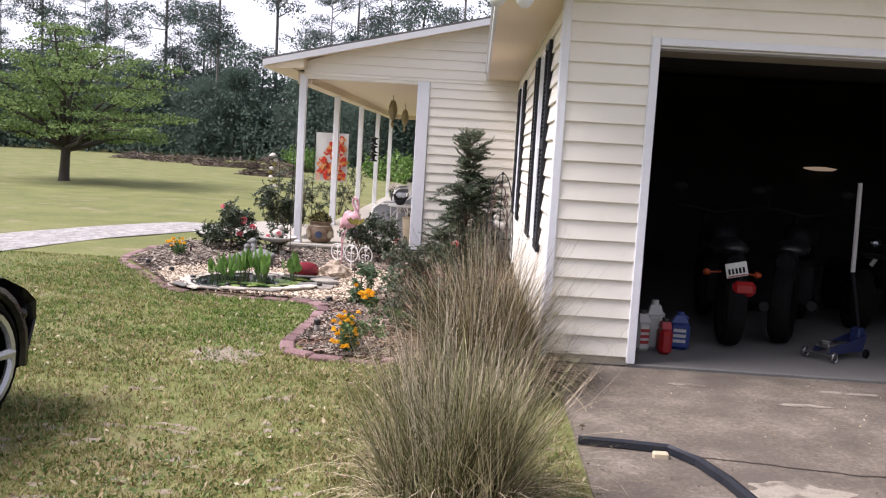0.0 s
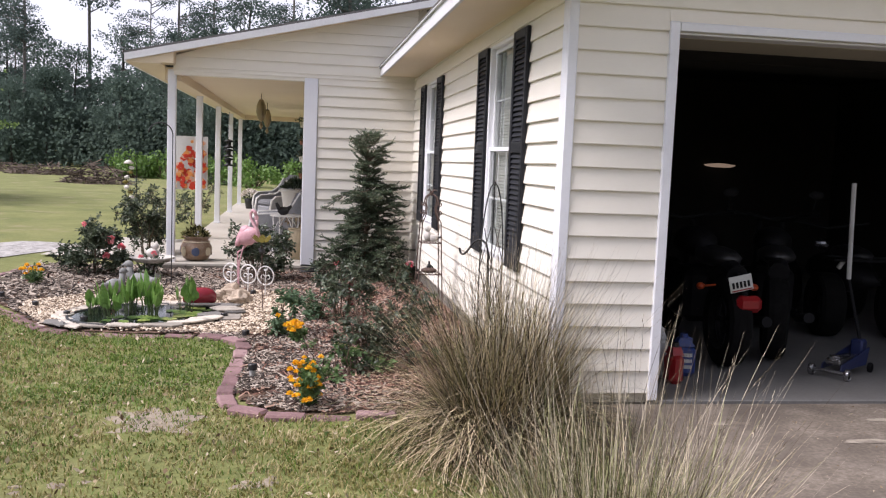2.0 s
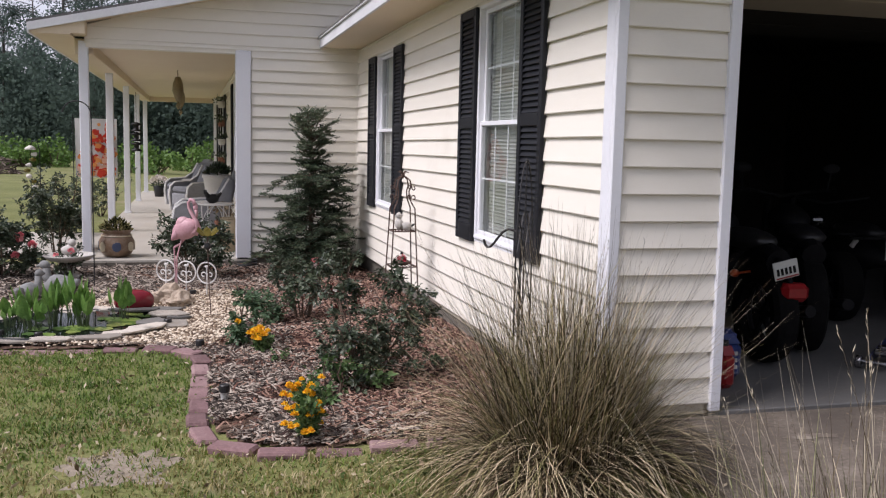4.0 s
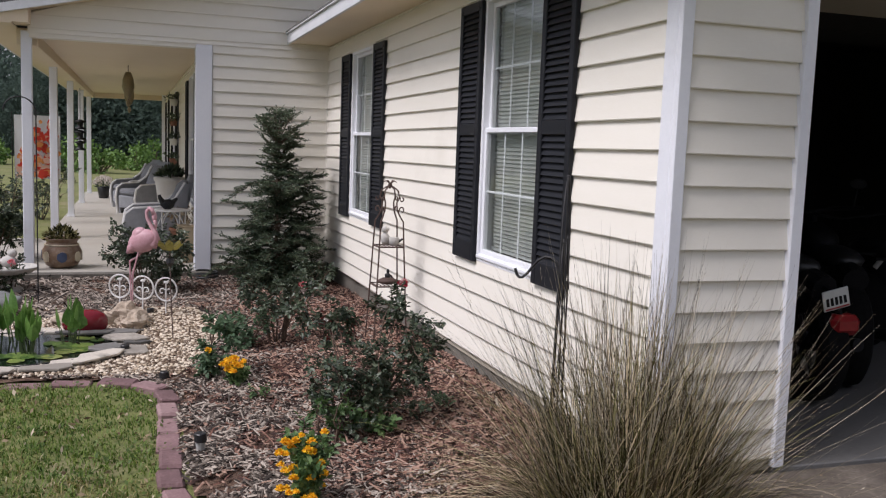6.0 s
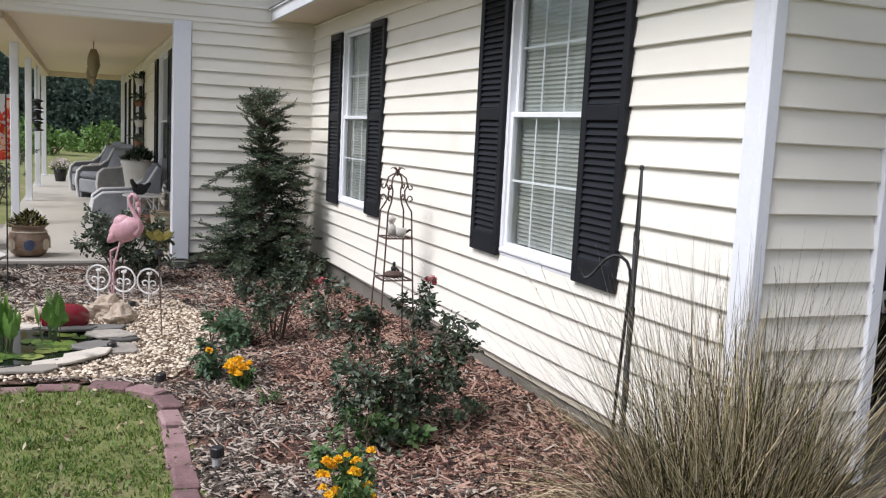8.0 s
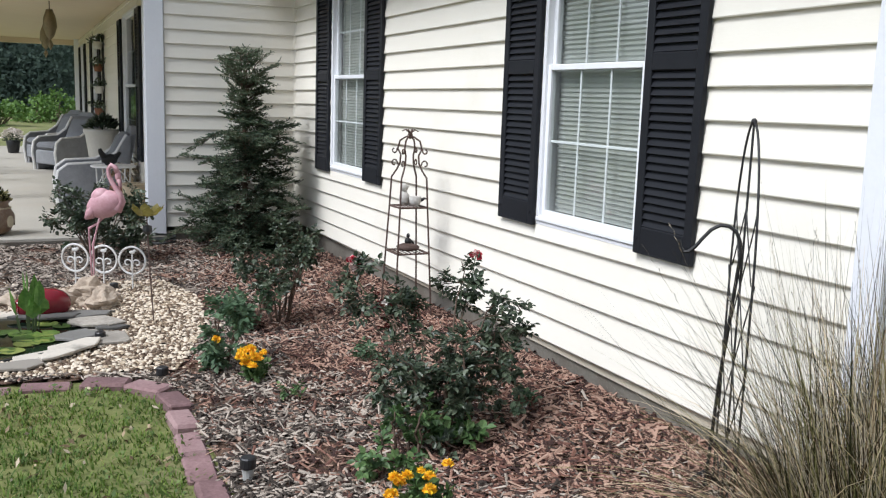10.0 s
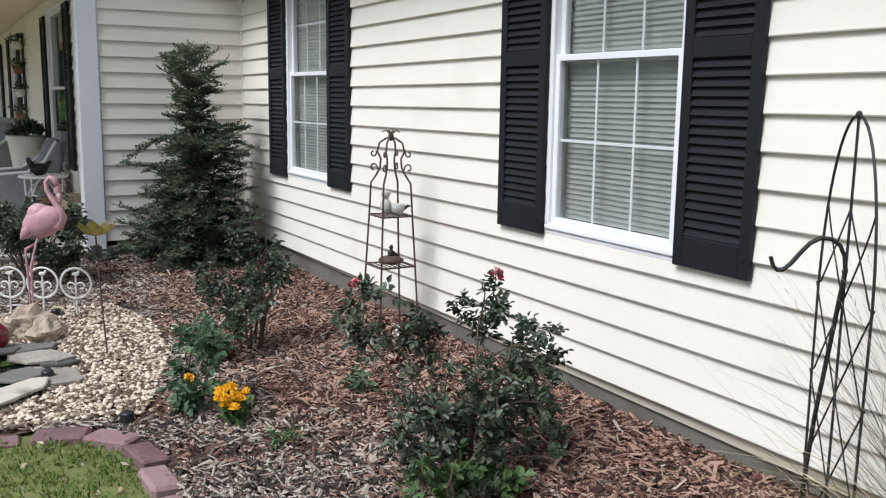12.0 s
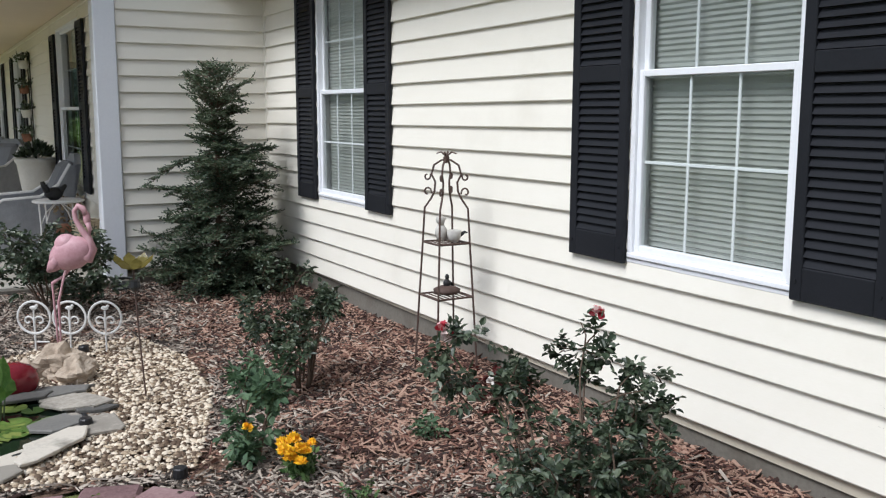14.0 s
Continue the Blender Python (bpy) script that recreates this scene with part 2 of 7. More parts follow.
# driveway in front of the garage
drive = Shape()
dn = 40
dv, df = [], []
for j in range(dn + 1):
    y = -9 + 8.97 * j / dn
    for x in (0.06, 1.5, 3.0, 4.5, 6.5):
        dv.append((x + 0.02 * noise.noise(Vector((x, y * 2, 3))), y, -0.02 + 0.022 * y * smoothstep(0, 3, -y) - 0.005))
for j in range(dn):
    for i in range(4):
        df.append((j * 5 + i, j * 5 + i + 1, (j + 1) * 5 + i + 1, (j + 1) * 5 + i))
drive.add(dv, df)
edge = [dv[j * 5] for j in range(dn + 1)]
drive.add(edge + [(x, y, z - 0.3) for x, y, z in edge], [(j, j + 1, dn + 2 + j, dn + 1 + j) for j in range(dn)])
structure("driveway", drive, CONCRETE, "stained weathered concrete driveway in front of the garage", "driveway")

BED = [(-1.84, 2.3), (-1.85, 0.82), (-1.72, 0.50), (-1.45, 0.31), (-0.9, 0.20), (-0.3, 0.1), (0.03, 0.1), (0.03, 7.16), (-3.2, 7.16), (-4.1, 7.4),
       (-4.7, 7.2), (-4.8, 6.3), (-4.7, 4.8), (-4.05, 3.8), (-3.6, 3.0), (-2.9, 2.8), (-2.4, 2.75), (-2.0, 2.62)]
bed = Shape()
step = 0.05
keep = {}
for i in range(112):
    for j in range(160):
        x, y = -5.2 + i * step, -0.2 + j * step
        if inside(x, y, BED):
            for q in ((i, j), (i + 1, j), (i + 1, j + 1), (i, j + 1)):
                if q not in keep:
                    keep[q] = len(bed.v)
                    qx, qy = -5.225 + q[0] * step, -0.225 + q[1] * step
                    bed.v.append((qx, qy, ground_z(qx, qy) + 0.014 + 0.012 * noise.noise(Vector((qx * 5, qy * 5, 1)))))
            bed.f.append((keep[(i, j)], keep[(i + 1, j)], keep[(i + 1, j + 1)], keep[(i, j + 1)]))
structure("flower_bed", bed, MULCHBED, "mulched flower bed along the house wall", "flower bed", True)

# gravel track and pale walk beyond the bed
def strip(name, line, width, mat, label, category, lift=0.012):
    s = Shape()
    v = []
    for i, (x, y) in enumerate(line):
        x0, y0 = line[max(0, i - 1)]
        x1, y1 = line[min(len(line) - 1, i + 1)]
        d = Vector((x1 - x0, y1 - y0)).normalized()
        for k in (-1, -0.5, 0, 0.5, 1):
            w = width * 0.5 * (1 + 0.12 * noise.noise(Vector((x, y, k * 4))))
            px, py = x - d.y * w * k, y + d.x * w * k
            v.append((px, py, ground_z(px, py) + lift + 0.02 * (1 - k * k)))
    s.add(v, [(i * 5 + k, i * 5 + k + 1, i * 5 + k + 6, i * 5 + k + 5) for i in range(len(line) - 1) for k in range(4)])
    return structure(name, s, mat, label, category, True)


strip("gravel_track", [(-17, -12), (-11.5, -5), (-8.8, 0), (-7.5, 3.4), (-7.15, 4.6), (-6.86, 5.7), (-6.5, 7.1), (-6.1, 8.3), (-5.6, 9.3), (-5.2, 9.9)], 1.45, GRAVEL,
      "pale gravel track curving across the lawn", "track")
strip("concrete_walk", [(-3.2, 9.6), (-4.0, 9.6), (-4.8, 9.7)], 3.0, PORCHFLOOR, "pale concrete walk beside the porch", "walk", 0.03)

# ---- house ----
COURSE = 0.1296
SIDE0 = 0.044       # lower edge of the siding
EAVE = 2.390        # soffit height
RETURN_Y = 7.02     # wall that closes the inner corner
PORCH_X = -1.32     # wall behind the porch
DECK = -0.10        # porch floor


def wall_core(name, along, a0, a1, face, thick, z0, z1, openings, mat, label):
    """A wall with thickness and real openings. along 'x' or 'y'; face is the outer plane, thick its depth (signed)."""
    s = Shape()
    cuts = sorted({a0, a1, *[o[0] for o in openings], *[o[1] for o in openings]})
    for i in range(len(cuts) - 1):
        c0, c1 = cuts[i], cuts[i + 1]
        holes = [o for o in openings if o[0] <= c0 + 1e-6 and o[1] >= c1 - 1e-6]
        spans, low = [], z0
        for o in sorted(holes, key=lambda q: q[2]):
            if o[2] > low:
                spans.append((low, o[2]))
            low = o[3]
        if low < z1:
            spans.append((low, z1))
        f0, f1 = min(face, face + thick), max(face, face + thick)
        for s0, s1 in spans:
            if along == "x":
                s.box((c0, f0, s0), (c1, f1, s1))
            else:
                s.box((f0, c0, s0), (f1, c1, s1))
    return structure(name, s, mat, label, "wall")


def siding(wall, along, sign, face, a0, a1, z0, z1, openings, top=None, course=COURSE, fall=0.0, lip=0.0):
    """Lapped boards, one object each. sign: the way the wall looks along its normal. top(z): ends (a0, a1) at that height;
    fall: drop of the courses along the wall; lip: how far the first board reaches below z0."""
    n = math.ceil((z1 - z0) / course - 1e-6)
    for k in range(n):
        lo, hi = z0 + k * course, min(z0 + (k + 1) * course, z1)
        pieces = [(a0, a1, lo - (lip if k == 0 else 0.0), hi)]
        for o in openings:
            drop = fall * (o[0] + o[1]) / 2
            sill, top_z = o[2] + drop, o[3] + drop
            if sill < hi - 0.003 and top_z > lo + 0.003:
                cut = []
                for r0, r1, l, h in pieces:
                    if o[1] <= r0 or o[0] >= r1:
                        cut.append((r0, r1, l, h))
                        continue
                    if o[0] > r0:
                        cut.append((r0, o[0], l, h))
                    if o[1] < r1:
                        cut.append((o[1], r1, l, h))
                    if sill > l + 0.01:
                        cut.append((max(r0, o[0]), min(r1, o[1]), l, sill))
                    if top_z < h - 0.01:
                        cut.append((max(r0, o[0]), min(r1, o[1]), top_z, h))
                pieces = cut
        for r0, r1, low, high in pieces:
            if r1 - r0 < 0.005:
                continue
            b0, b1, t0, t1 = r0, r1, r0, r1
            if top:
                (l0, l1), (h0, h1) = top(low), top(high)
                b0, b1, t0, t1 = max(r0, l0), min(r1, l1), max(r0, h0), min(r1, h1)
                if b1 - b0 < 0.02:
                    continue
            s = Shape()
            whole = high > hi - 1e-6
            end = 0.004 if whole else 0.0245 - 0.0205 * (high - lo) / course
            cap = high + (0.012 if whole else 0.0)
            prof = [(0.003, low - 0.002), (0.0235, low - 0.006), (0.026, low - 0.001), (0.0245, low + 0.008), (end, cap), (0.001, cap)]
            v = []
            for e0, e1 in ((b0, t0), (b1, t1)):
                for d, z in prof:
                    f = min(1.0, max(0.0, (z - lo) / course))
                    a = e0 + (e1 - e0) * f
                    q = face + sign * d
                    z -= fall * a
                    v.append((a, q, z) if along == "x" else (q, a, z))
            m = len(prof)
            faces = [(i, (i + 1) % m, m + (i + 1) % m, m + i) for i in range(m)] + [tuple(range(m)), tuple(reversed(range(m, 2 * m)))]
            s.add(v, faces)
            part("siding_board", s, SIDING, wall)


W1 = (1.266, 2.150, 0.650, 2.240)
W2 = (4.880, 5.784, 0.630, 2.220)
FALL = 0.0065       # the front wall's courses sink a little towards the inner corner
# right edge lies unseen; drawn in to let less light into the garage
GAR = (0.612, 4.40, -0.3, 2.122)

front = wall_core("wall_front", "y", 0.0, RETURN_Y, 0.0, 0.14, -0.02, 2.62, [W1, W2], WALLCORE, "cream vinyl-sided wall with two windows")
gable = wall_core("wall_gable", "x", 0.0, 6.3, 0.0, 0.14, -0.02, 2.62, [GAR], WALLCORE, "cream vinyl-sided gable wall with a wide garage opening")
ret = wall_core("wall_return", "x", PORCH_X, 0.14, RETURN_Y, 0.14, -0.08, 2.34, [], WALLCORE, "cream vinyl-sided wall that closes the inner corner")
PW = [(8.55, 10.2, 0.45, 2.16), (14.2, 15.7, 0.45, 2.16), (18.0, 19.4, 0.45, 2.16)]
porch_wall = wall_core("wall_porch", "y", RETURN_Y, 20.7, PORCH_X, 0.14, DECK, 2.4, PW, WALLCORE, "cream wall behind the porch with windows")

# foundation under the siding
foot = Shape()
foot.box((0.015, 0.012, -0.5), (0.13, RETURN_Y, 0.03))
foot.box((PORCH_X, RETURN_Y + 0.02, -0.6), (0.02, RETURN_Y + 0.12, -0.03))
structure("foundation", foot, BLOCK, "grey weathered concrete foundation strip", "foundation")
gfoot = Shape().box((0.0, 0.004, -0.4), (0.56, 0.011, 0.05))
structure("foundation_gable", gfoot, BLOCK, "dark foundation strip beside the garage opening", "foundation")

siding(front, "y", -1, 0.0, 0.085, RETURN_Y - 0.02, SIDE0, EAVE + 0.03, [(W1[0] - 0.005, W1[1] + 0.005, W1[2] - 0.005, W1[3] + 0.005), (W2[0] - 0.005, W2[1] + 0.005, W2[2] - 0.005, W2[3] + 0.005)], None, 0.1312, FALL)
siding(gable, "x", -1, 0.0, 0.018, 6.3, SIDE0, 2.62, [(0.555, 4.49, -0.5, 2.174)], None, 0.1301)
RAKE_A, RAKE_B = (-3.60, 2.41), (0.2, 3.295)     # underside line of the porch roof at its end


def rake_z(x):
    return RAKE_A[1] + (x - RAKE_A[0]) * (RAKE_B[1] - RAKE_A[1]) / (RAKE_B[0] - RAKE_A[0])


def rake_ends(z):
    x = RAKE_A[0] + (z - RAKE_A[1]) * (RAKE_B[0] - RAKE_A[0]) / (RAKE_B[1] - RAKE_A[1])
    return (max(-3.1, x), 0.0)


siding(porch_wall, "y", -1, PORCH_X, RETURN_Y + 0.14, 20.68, DECK + 0.02, 2.3, [(o[0] - 0.005, o[1] + 0.005, o[2] - 0.005, o[3] + 0.005) for o in PW])
siding(ret, "x", -1, RETURN_Y, PORCH_X + 0.05, -0.01, -0.03, 2.336, [], None, 0.1333)
end_gable = structure("wall_porch_gable", Shape().add(
    [(-3.08, RETURN_Y + 0.02, 2.30), (0.1, RETURN_Y + 0.02, 2.30), (0.1, RETURN_Y + 0.02, rake_z(0.1)), (-3.08, RETURN_Y + 0.02, rake_z(-3.08)),
     (-3.08, RETURN_Y + 0.12, 2.30), (0.1, RETURN_Y + 0.12, 2.30), (0.1, RETURN_Y + 0.12, rake_z(0.1)), (-3.08, RETURN_Y + 0.12, rake_z(-3.08))],
    [(0, 1, 2, 3), (7, 6, 5, 4), (0, 4, 5, 1), (1, 5, 6, 2), (2, 6, 7, 3), (3, 7, 4, 0)]), WALLCORE, "cream-sided gable above the porch opening", "wall")
siding(end_gable, "x", -1, RETURN_Y, -3.08, -0.01, 2.236, rake_z(0.0), [(-5, 1, 2.0, 2.32)], rake_ends, 0.1333)

# corner boards, return pilaster, inner corner strip
structure("corner_board", Shape().bevel_box((-0.032, -0.032, -0.0), (0.024, 0.0, 2.44)).bevel_box((-0.032, 0.0, -0.0), (0.0, 0.088, EAVE)), WHITE,
          "white corner board of the house", "trim")
structure("pilaster", Shape().bevel_box((-1.45, RETURN_Y - 0.04, DECK - 0.01), (-1.275, RETURN_Y + 0.14, 2.312), 0.008), WHITE, "white boxed pilaster at the porch corner", "pilaster")
structure("inner_corner_strip", Shape().bevel_box((-0.03, RETURN_Y - 0.03, 0.04), (0.0, RETURN_Y, EAVE), 0.004), SIDING, "cream inner corner strip of the siding", "trim")

# garage opening trim
trim = thing("garage_trim", "white wooden trim round the garage opening", "trim", kind="structure")
part("jamb", Shape().bevel_box((0.555, -0.04, 0.0), (0.612, 0.0, 2.174)).bevel_box((0.595, 0.0, 0.0), (0.612, 0.14, 2.122)), WHITE, trim)
part("jamb", Shape().bevel_box((4.40, -0.04, 0.0), (4.49, 0.0, 2.174)).bevel_box((4.40, 0.0, 0.0), (4.42, 0.14, 2.122)), WHITE, trim)
part("head", Shape().bevel_box((0.614, -0.036, 2.122), (4.398, 0.0, 2.172)).bevel_box((0.614, 0.001, 2.108), (4.398, 0.14, 2.122)), WHITE, trim)

# garage room; its gloom is painted into the wall and ceiling colour
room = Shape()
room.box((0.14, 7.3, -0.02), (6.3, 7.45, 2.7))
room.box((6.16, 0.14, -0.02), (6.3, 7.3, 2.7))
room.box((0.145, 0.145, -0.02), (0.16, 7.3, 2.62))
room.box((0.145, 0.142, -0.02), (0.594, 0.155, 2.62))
structure("garage_walls", room, UNLITBOARD, "garage inner walls in a near-black that stands for the gloom", "wall")
structure("garage_ceiling", Shape().box((0.0, 0.0, 2.62), (6.3, 7.45, 2.7)), UNLITBOARD, "garage ceiling in the same near-black gloom colour", "ceiling")
structure("garage_floor", Shape().bevel_box((0.565, -0.03, -0.3), (6.3, 7.4, -0.002), 0.006), SLAB, "grey concrete garage floor", "floor")

# eave of the garage wing
eave = thing("eave", "cream soffit and grey-white fascia of the low eave", "eave", kind="structure")
part("soffit", Shape().box((-0.455, -0.42, EAVE), (0.0, RETURN_Y - 0.005, EAVE + 0.015)), SOFFIT, eave, "cream soffit")
part("fascia", Shape().bevel_box((-0.48, -0.44, EAVE - 0.012), (-0.455, RETURN_Y - 0.005, EAVE + 0.095)), FASCIA, eave, "grey-white fascia board")
part("drip_edge", Shape().bevel_box((-0.50, -0.46, EAVE + 0.095), (-0.44, RETURN_Y - 0.005, EAVE + 0.11), 0.003), FASCIA, eave)
part("end_board", Shape().bevel_box((-0.454, -0.44, EAVE - 0.01), (0.2, -0.418, EAVE + 0.095)), FASCIA, eave)
part("rake_soffit", Shape().box((0.001, -0.418, 2.66), (6.5, -0.02, 2.68)), SOFFIT, eave)
roof1 = Shape()
roof1.add([(-0.5, -0.46, EAVE + 0.111), (3.2, -0.46, EAVE + 1.66), (3.2, RETURN_Y, EAVE + 1.66), (-0.5, RETURN_Y, EAVE + 0.111),
           (-0.5, -0.46, EAVE + 0.125), (3.2, -0.46, EAVE + 1.675), (3.2, RETURN_Y, EAVE + 1.675), (-0.5, RETURN_Y, EAVE + 0.125)],
          [(0, 3, 2, 1), (4, 5, 6, 7), (0, 1, 5, 4), (1, 2, 6, 5), (2, 3, 7, 6), (3, 0, 4, 7)])
roof1.add([(6.9, -0.46, EAVE + 0.111), (3.2, -0.46, EAVE + 1.66), (3.2, RETURN_Y, EAVE + 1.66), (6.9, RETURN_Y, EAVE + 0.111)], [(0, 1, 2, 3)])
structure("roof_garage", roof1, ROOF, "dark shingle roof of the garage wing", "roof")
tri = Shape().add([(-0.02, 0.01, 2.62), (6.3, 0.01, 2.62), (3.2, 0.01, 3.95), (-0.02, 0.1, 2.62), (6.3, 0.1, 2.62), (3.2, 0.1, 3.95)],
                  [(0, 1, 2), (5, 4, 3), (0, 3, 4, 1), (1, 4, 5, 2), (2, 5, 3, 0)])
structure("wall_gable_top", tri, SIDING, "cream gable above the garage", "wall")

# porch roof, ceiling, beam, posts, deck
y0, y1 = RETURN_Y - 0.28, 21.2
TIP, PITCH = -3.63, 0.233      # low edge of the porch roof and its slope


def roof_plate(x0, x1, ya, yb, low, high):
    """A sloping board under the porch roof; low and high are its faces' heights at the roof's low edge."""
    zs = [(low + (x - TIP) * PITCH, high + (x - TIP) * PITCH) for x in (x0, x1)]
    return Shape().add([(x0, ya, zs[0][0]), (x1, ya, zs[1][0]), (x1, yb, zs[1][0]), (x0, yb, zs[0][0]), (x0, ya, zs[0][1]), (x1, ya, zs[1][1]), (x1, yb, zs[1][1]), (x0, yb, zs[0][1])],
                       [(0, 3, 2, 1), (4, 5, 6, 7), (0, 1, 5, 4), (1, 2, 6, 5), (2, 3, 7, 6), (3, 0, 4, 7)])


structure("roof_porch", roof_plate(TIP, 2.4, y0, y1, 2.47, 2.505), ROOF, "dark shingle roof over the porch", "roof")
prk = thing("porch_eave", "white rake and eave boards of the porch roof", "eave", kind="structure")
part("rake_board", roof_plate(TIP + 0.01, 0.3, y0 - 0.02, y0 + 0.01, 2.39, 2.475), FASCIA, prk, "grey-white rake board")
part("rake_soffit", roof_plate(TIP + 0.02, 0.3, y0 + 0.011, RETURN_Y + 0.02, 2.405, 2.412), SOFFIT, prk)
part("eave_soffit", Shape().box((TIP + 0.03, y0 + 0.02, 2.375), (-3.2, y1, 2.39)), SOFFIT, prk)
box_top = [2.403 + (x - TIP) * PITCH for x in (TIP + 0.03, -3.05)]
part("eave_return", Shape().add([(x, y, z) for y in (RETURN_Y - 0.262, RETURN_Y + 0.1) for x, z in ((TIP + 0.03, 2.391), (-3.05, 2.391), (-3.05, box_top[1]), (TIP + 0.03, box_top[0]))],
                                [(0, 1, 2, 3), (7, 6, 5, 4), (0, 4, 5, 1), (1, 5, 6, 2), (2, 6, 7, 3), (3, 7, 4, 0)]), SOFFIT, prk)
part("eave_fascia", Shape().bevel_box((TIP + 0.005, y0 + 0.012, 2.37), (TIP + 0.028, y1, 2.475)), FASCIA, prk)
structure("porch_ceiling", Shape().box((-3.0, RETURN_Y + 0.125, 2.32), (PORCH_X + 0.1, 20.9, 2.34)), SOFFIT, "cream porch ceiling", "ceiling")
beam = thing("porch_beam", "cream boxed beam above the porch posts", "beam", kind="structure")
part("side_beam", Shape().bevel_box((-3.2, RETURN_Y + 0.125, 2.20), (-3.0, 21.0, 2.372)), SOFFIT, beam)
part("end_beam", Shape().bevel_box((-3.07, RETURN_Y - 0.012, 2.272), (PORCH_X, RETURN_Y + 0.123, 2.320)), SIDING, beam, "cream strip over the opening")
part("far_beam", Shape().bevel_box((-2.99, 20.75, 2.2), (PORCH_X, 20.9, 2.33)), SOFFIT, beam)
structure("porch_floor", Shape().bevel_box((-3.22, RETURN_Y - 0.06, -0.5), (PORCH_X + 0.05, 21.0, DECK), 0.012), PORCHFLOOR, "pale painted concrete porch floor", "floor")
structure("porch_floor_face", Shape().bevel_box((-3.225, RETURN_Y - 0.075, -0.5), (PORCH_X + 0.05, RETURN_Y - 0.058, DECK - 0.03), 0.004), BLOCK, "grey concrete front of the porch floor", "floor")


def porch_post(y):
    p = thing("porch_post", "white square porch post with a plain base", "post", (-3.10, y, DECK), group="posts along the porch")
    part("shaft", Shape().bevel_box((-0.05, -0.05, 0), (0.05, 0.05, 2.44), 0.006), WHITE, p)
    part("foot", Shape().bevel_box((-0.06, -0.06, 0), (0.06, 0.06, 0.03), 0.004), WHITE, p)
    return p


post = porch_post(RETURN_Y + 0.06)
for y in (10.3, 13.7, 17.0, 20.4):
    copy_thing(post, pose(-3.10, y, DECK))
tagged(copy_thing(post, pose(PORCH_X - 0.06, 20.4, DECK)), "white square half post against the porch wall", "post")


# ---- windows and shutters ----
def window(name, along, sign, face, a0, a1, z0, z1, label, cols=3, rows=2, blinds=True, room=0.4):
    """Double-hung window with grilles. face: outer siding plane; the frame stands proud of it."""
    w = thing(name, label, "window", kind="structure")

    def bx(u0, u1, d0, d1, v0, v1, c=0.004):
        """Box from spans along the wall, outwards (positive d) and up."""
        q0, q1 = sorted((face + sign * d0, face + sign * d1))
        s = Shape()
        return s.bevel_box((u0, q0, v0), (u1, q1, v1), c) if along == "x" else s.bevel_box((q0, u0, v0), (q1, u1, v1), c)

    def join(*ss):
        out = Shape()
        for q in ss:
            out.add(q.v, q.f)
        return out
    t = 0.027
    part("window_frame", join(bx(a0, a0 + t, -0.1, 0.024, z0 + 0.018, z1), bx(a1 - t, a1, -0.1, 0.024, z0 + 0.018, z1), bx(a0 + t, a1 - t, -0.1, 0.023, z1 - t, z1)), VINYL, w)
    part("window_sill", join(bx(a0, a1, -0.1, 0.028, z0 - 0.004, z0 + 0.018), bx(a0 + 0.005, a1 - 0.005, -0.1, 0.020, z0 + 0.016, z0 + 0.024)), VINYL, w)
    part("sill_channel", bx(a0 - 0.012, a1 + 0.012, -0.02, 0.017, z0 - 0.026, z0 - 0.007, 0.003), VINYL, w)
    mid = (z0 + z1) / 2 - 0.006
    for lower in (True, False):
        b0, b1 = (z0 + 0.024, mid + 0.018) if lower else (mid - 0.018, z1 - t)
        d = -0.004 if lower else -0.028
        r = 0.030
        u0, u1 = a0 + t, a1 - t
        sash = part("sash", join(bx(u0, u0 + r, d - 0.022, d + 0.012, b0, b1, 0.003), bx(u1 - r, u1, d - 0.022, d + 0.012, b0, b1, 0.003),
                                 bx(u0 + r, u1 - r, d - 0.022, d + 0.011, b0, b0 + r, 0.003), bx(u0 + r, u1 - r, d - 0.022, d + 0.011, b1 - r, b1, 0.003)), VINYL, w)
        g0, g1, h0, h1 = u0 + r, u1 - r, b0 + r, b1 - r
        q = face + sign * (d - 0.002)
        sheet = [(g0 - 0.003, h0 - 0.003), (g1 + 0.003, h0 - 0.003), (g1 + 0.003, h1 + 0.003), (g0 - 0.003, h1 + 0.003)]
        sheet = [(u, q, v) if along == "x" else (q, u, v) for u, v in sheet]
        pane = part("pane", Shape().add(sheet, [(0, 1, 2, 3) if (along == "x") == (sign < 0) else (3, 2, 1, 0)]), GLASS, sash)
        pane.visible_shadow = False
        bars = [bx(g0 + (g1 - g0) * i / cols - 0.007, g0 + (g1 - g0) * i / cols + 0.007, d - 0.011, d - 0.005, h0, h1, 0.002) for i in range(1, cols)]
        bars += [bx(g0, g1, d - 0.0105, d - 0.0055, h0 + (h1 - h0) * i / rows - 0.007, h0 + (h1 - h0) * i / rows + 0.007, 0.002) for i in range(1, rows)]
        part("grille", join(*bars), VINYL, sash)
    if blinds:
        s = Shape()
        n = int((z1 - z0 - 0.1) / 0.024)
        for i in range(n):
            z = z0 + 0.06 + i * 0.024
            p = []
            for u in (a0 + 0.030, a1 - 0.030):
                for d, dz in ((-0.060, 0.0125), (-0.069, 0.004), (-0.073, -0.0125)):
                    q = face + sign * d
                    p.append((u, q, z + dz) if along == "x" else (q, u, z + dz))
            s.add(p, [(0, 1, 4, 3), (1, 2, 5, 4)])
        part("blind", s, BLIND, w, "white horizontal blind slats")
    lo, hi = sorted((face - sign * 0.13, face - sign * room))
    back = Shape()
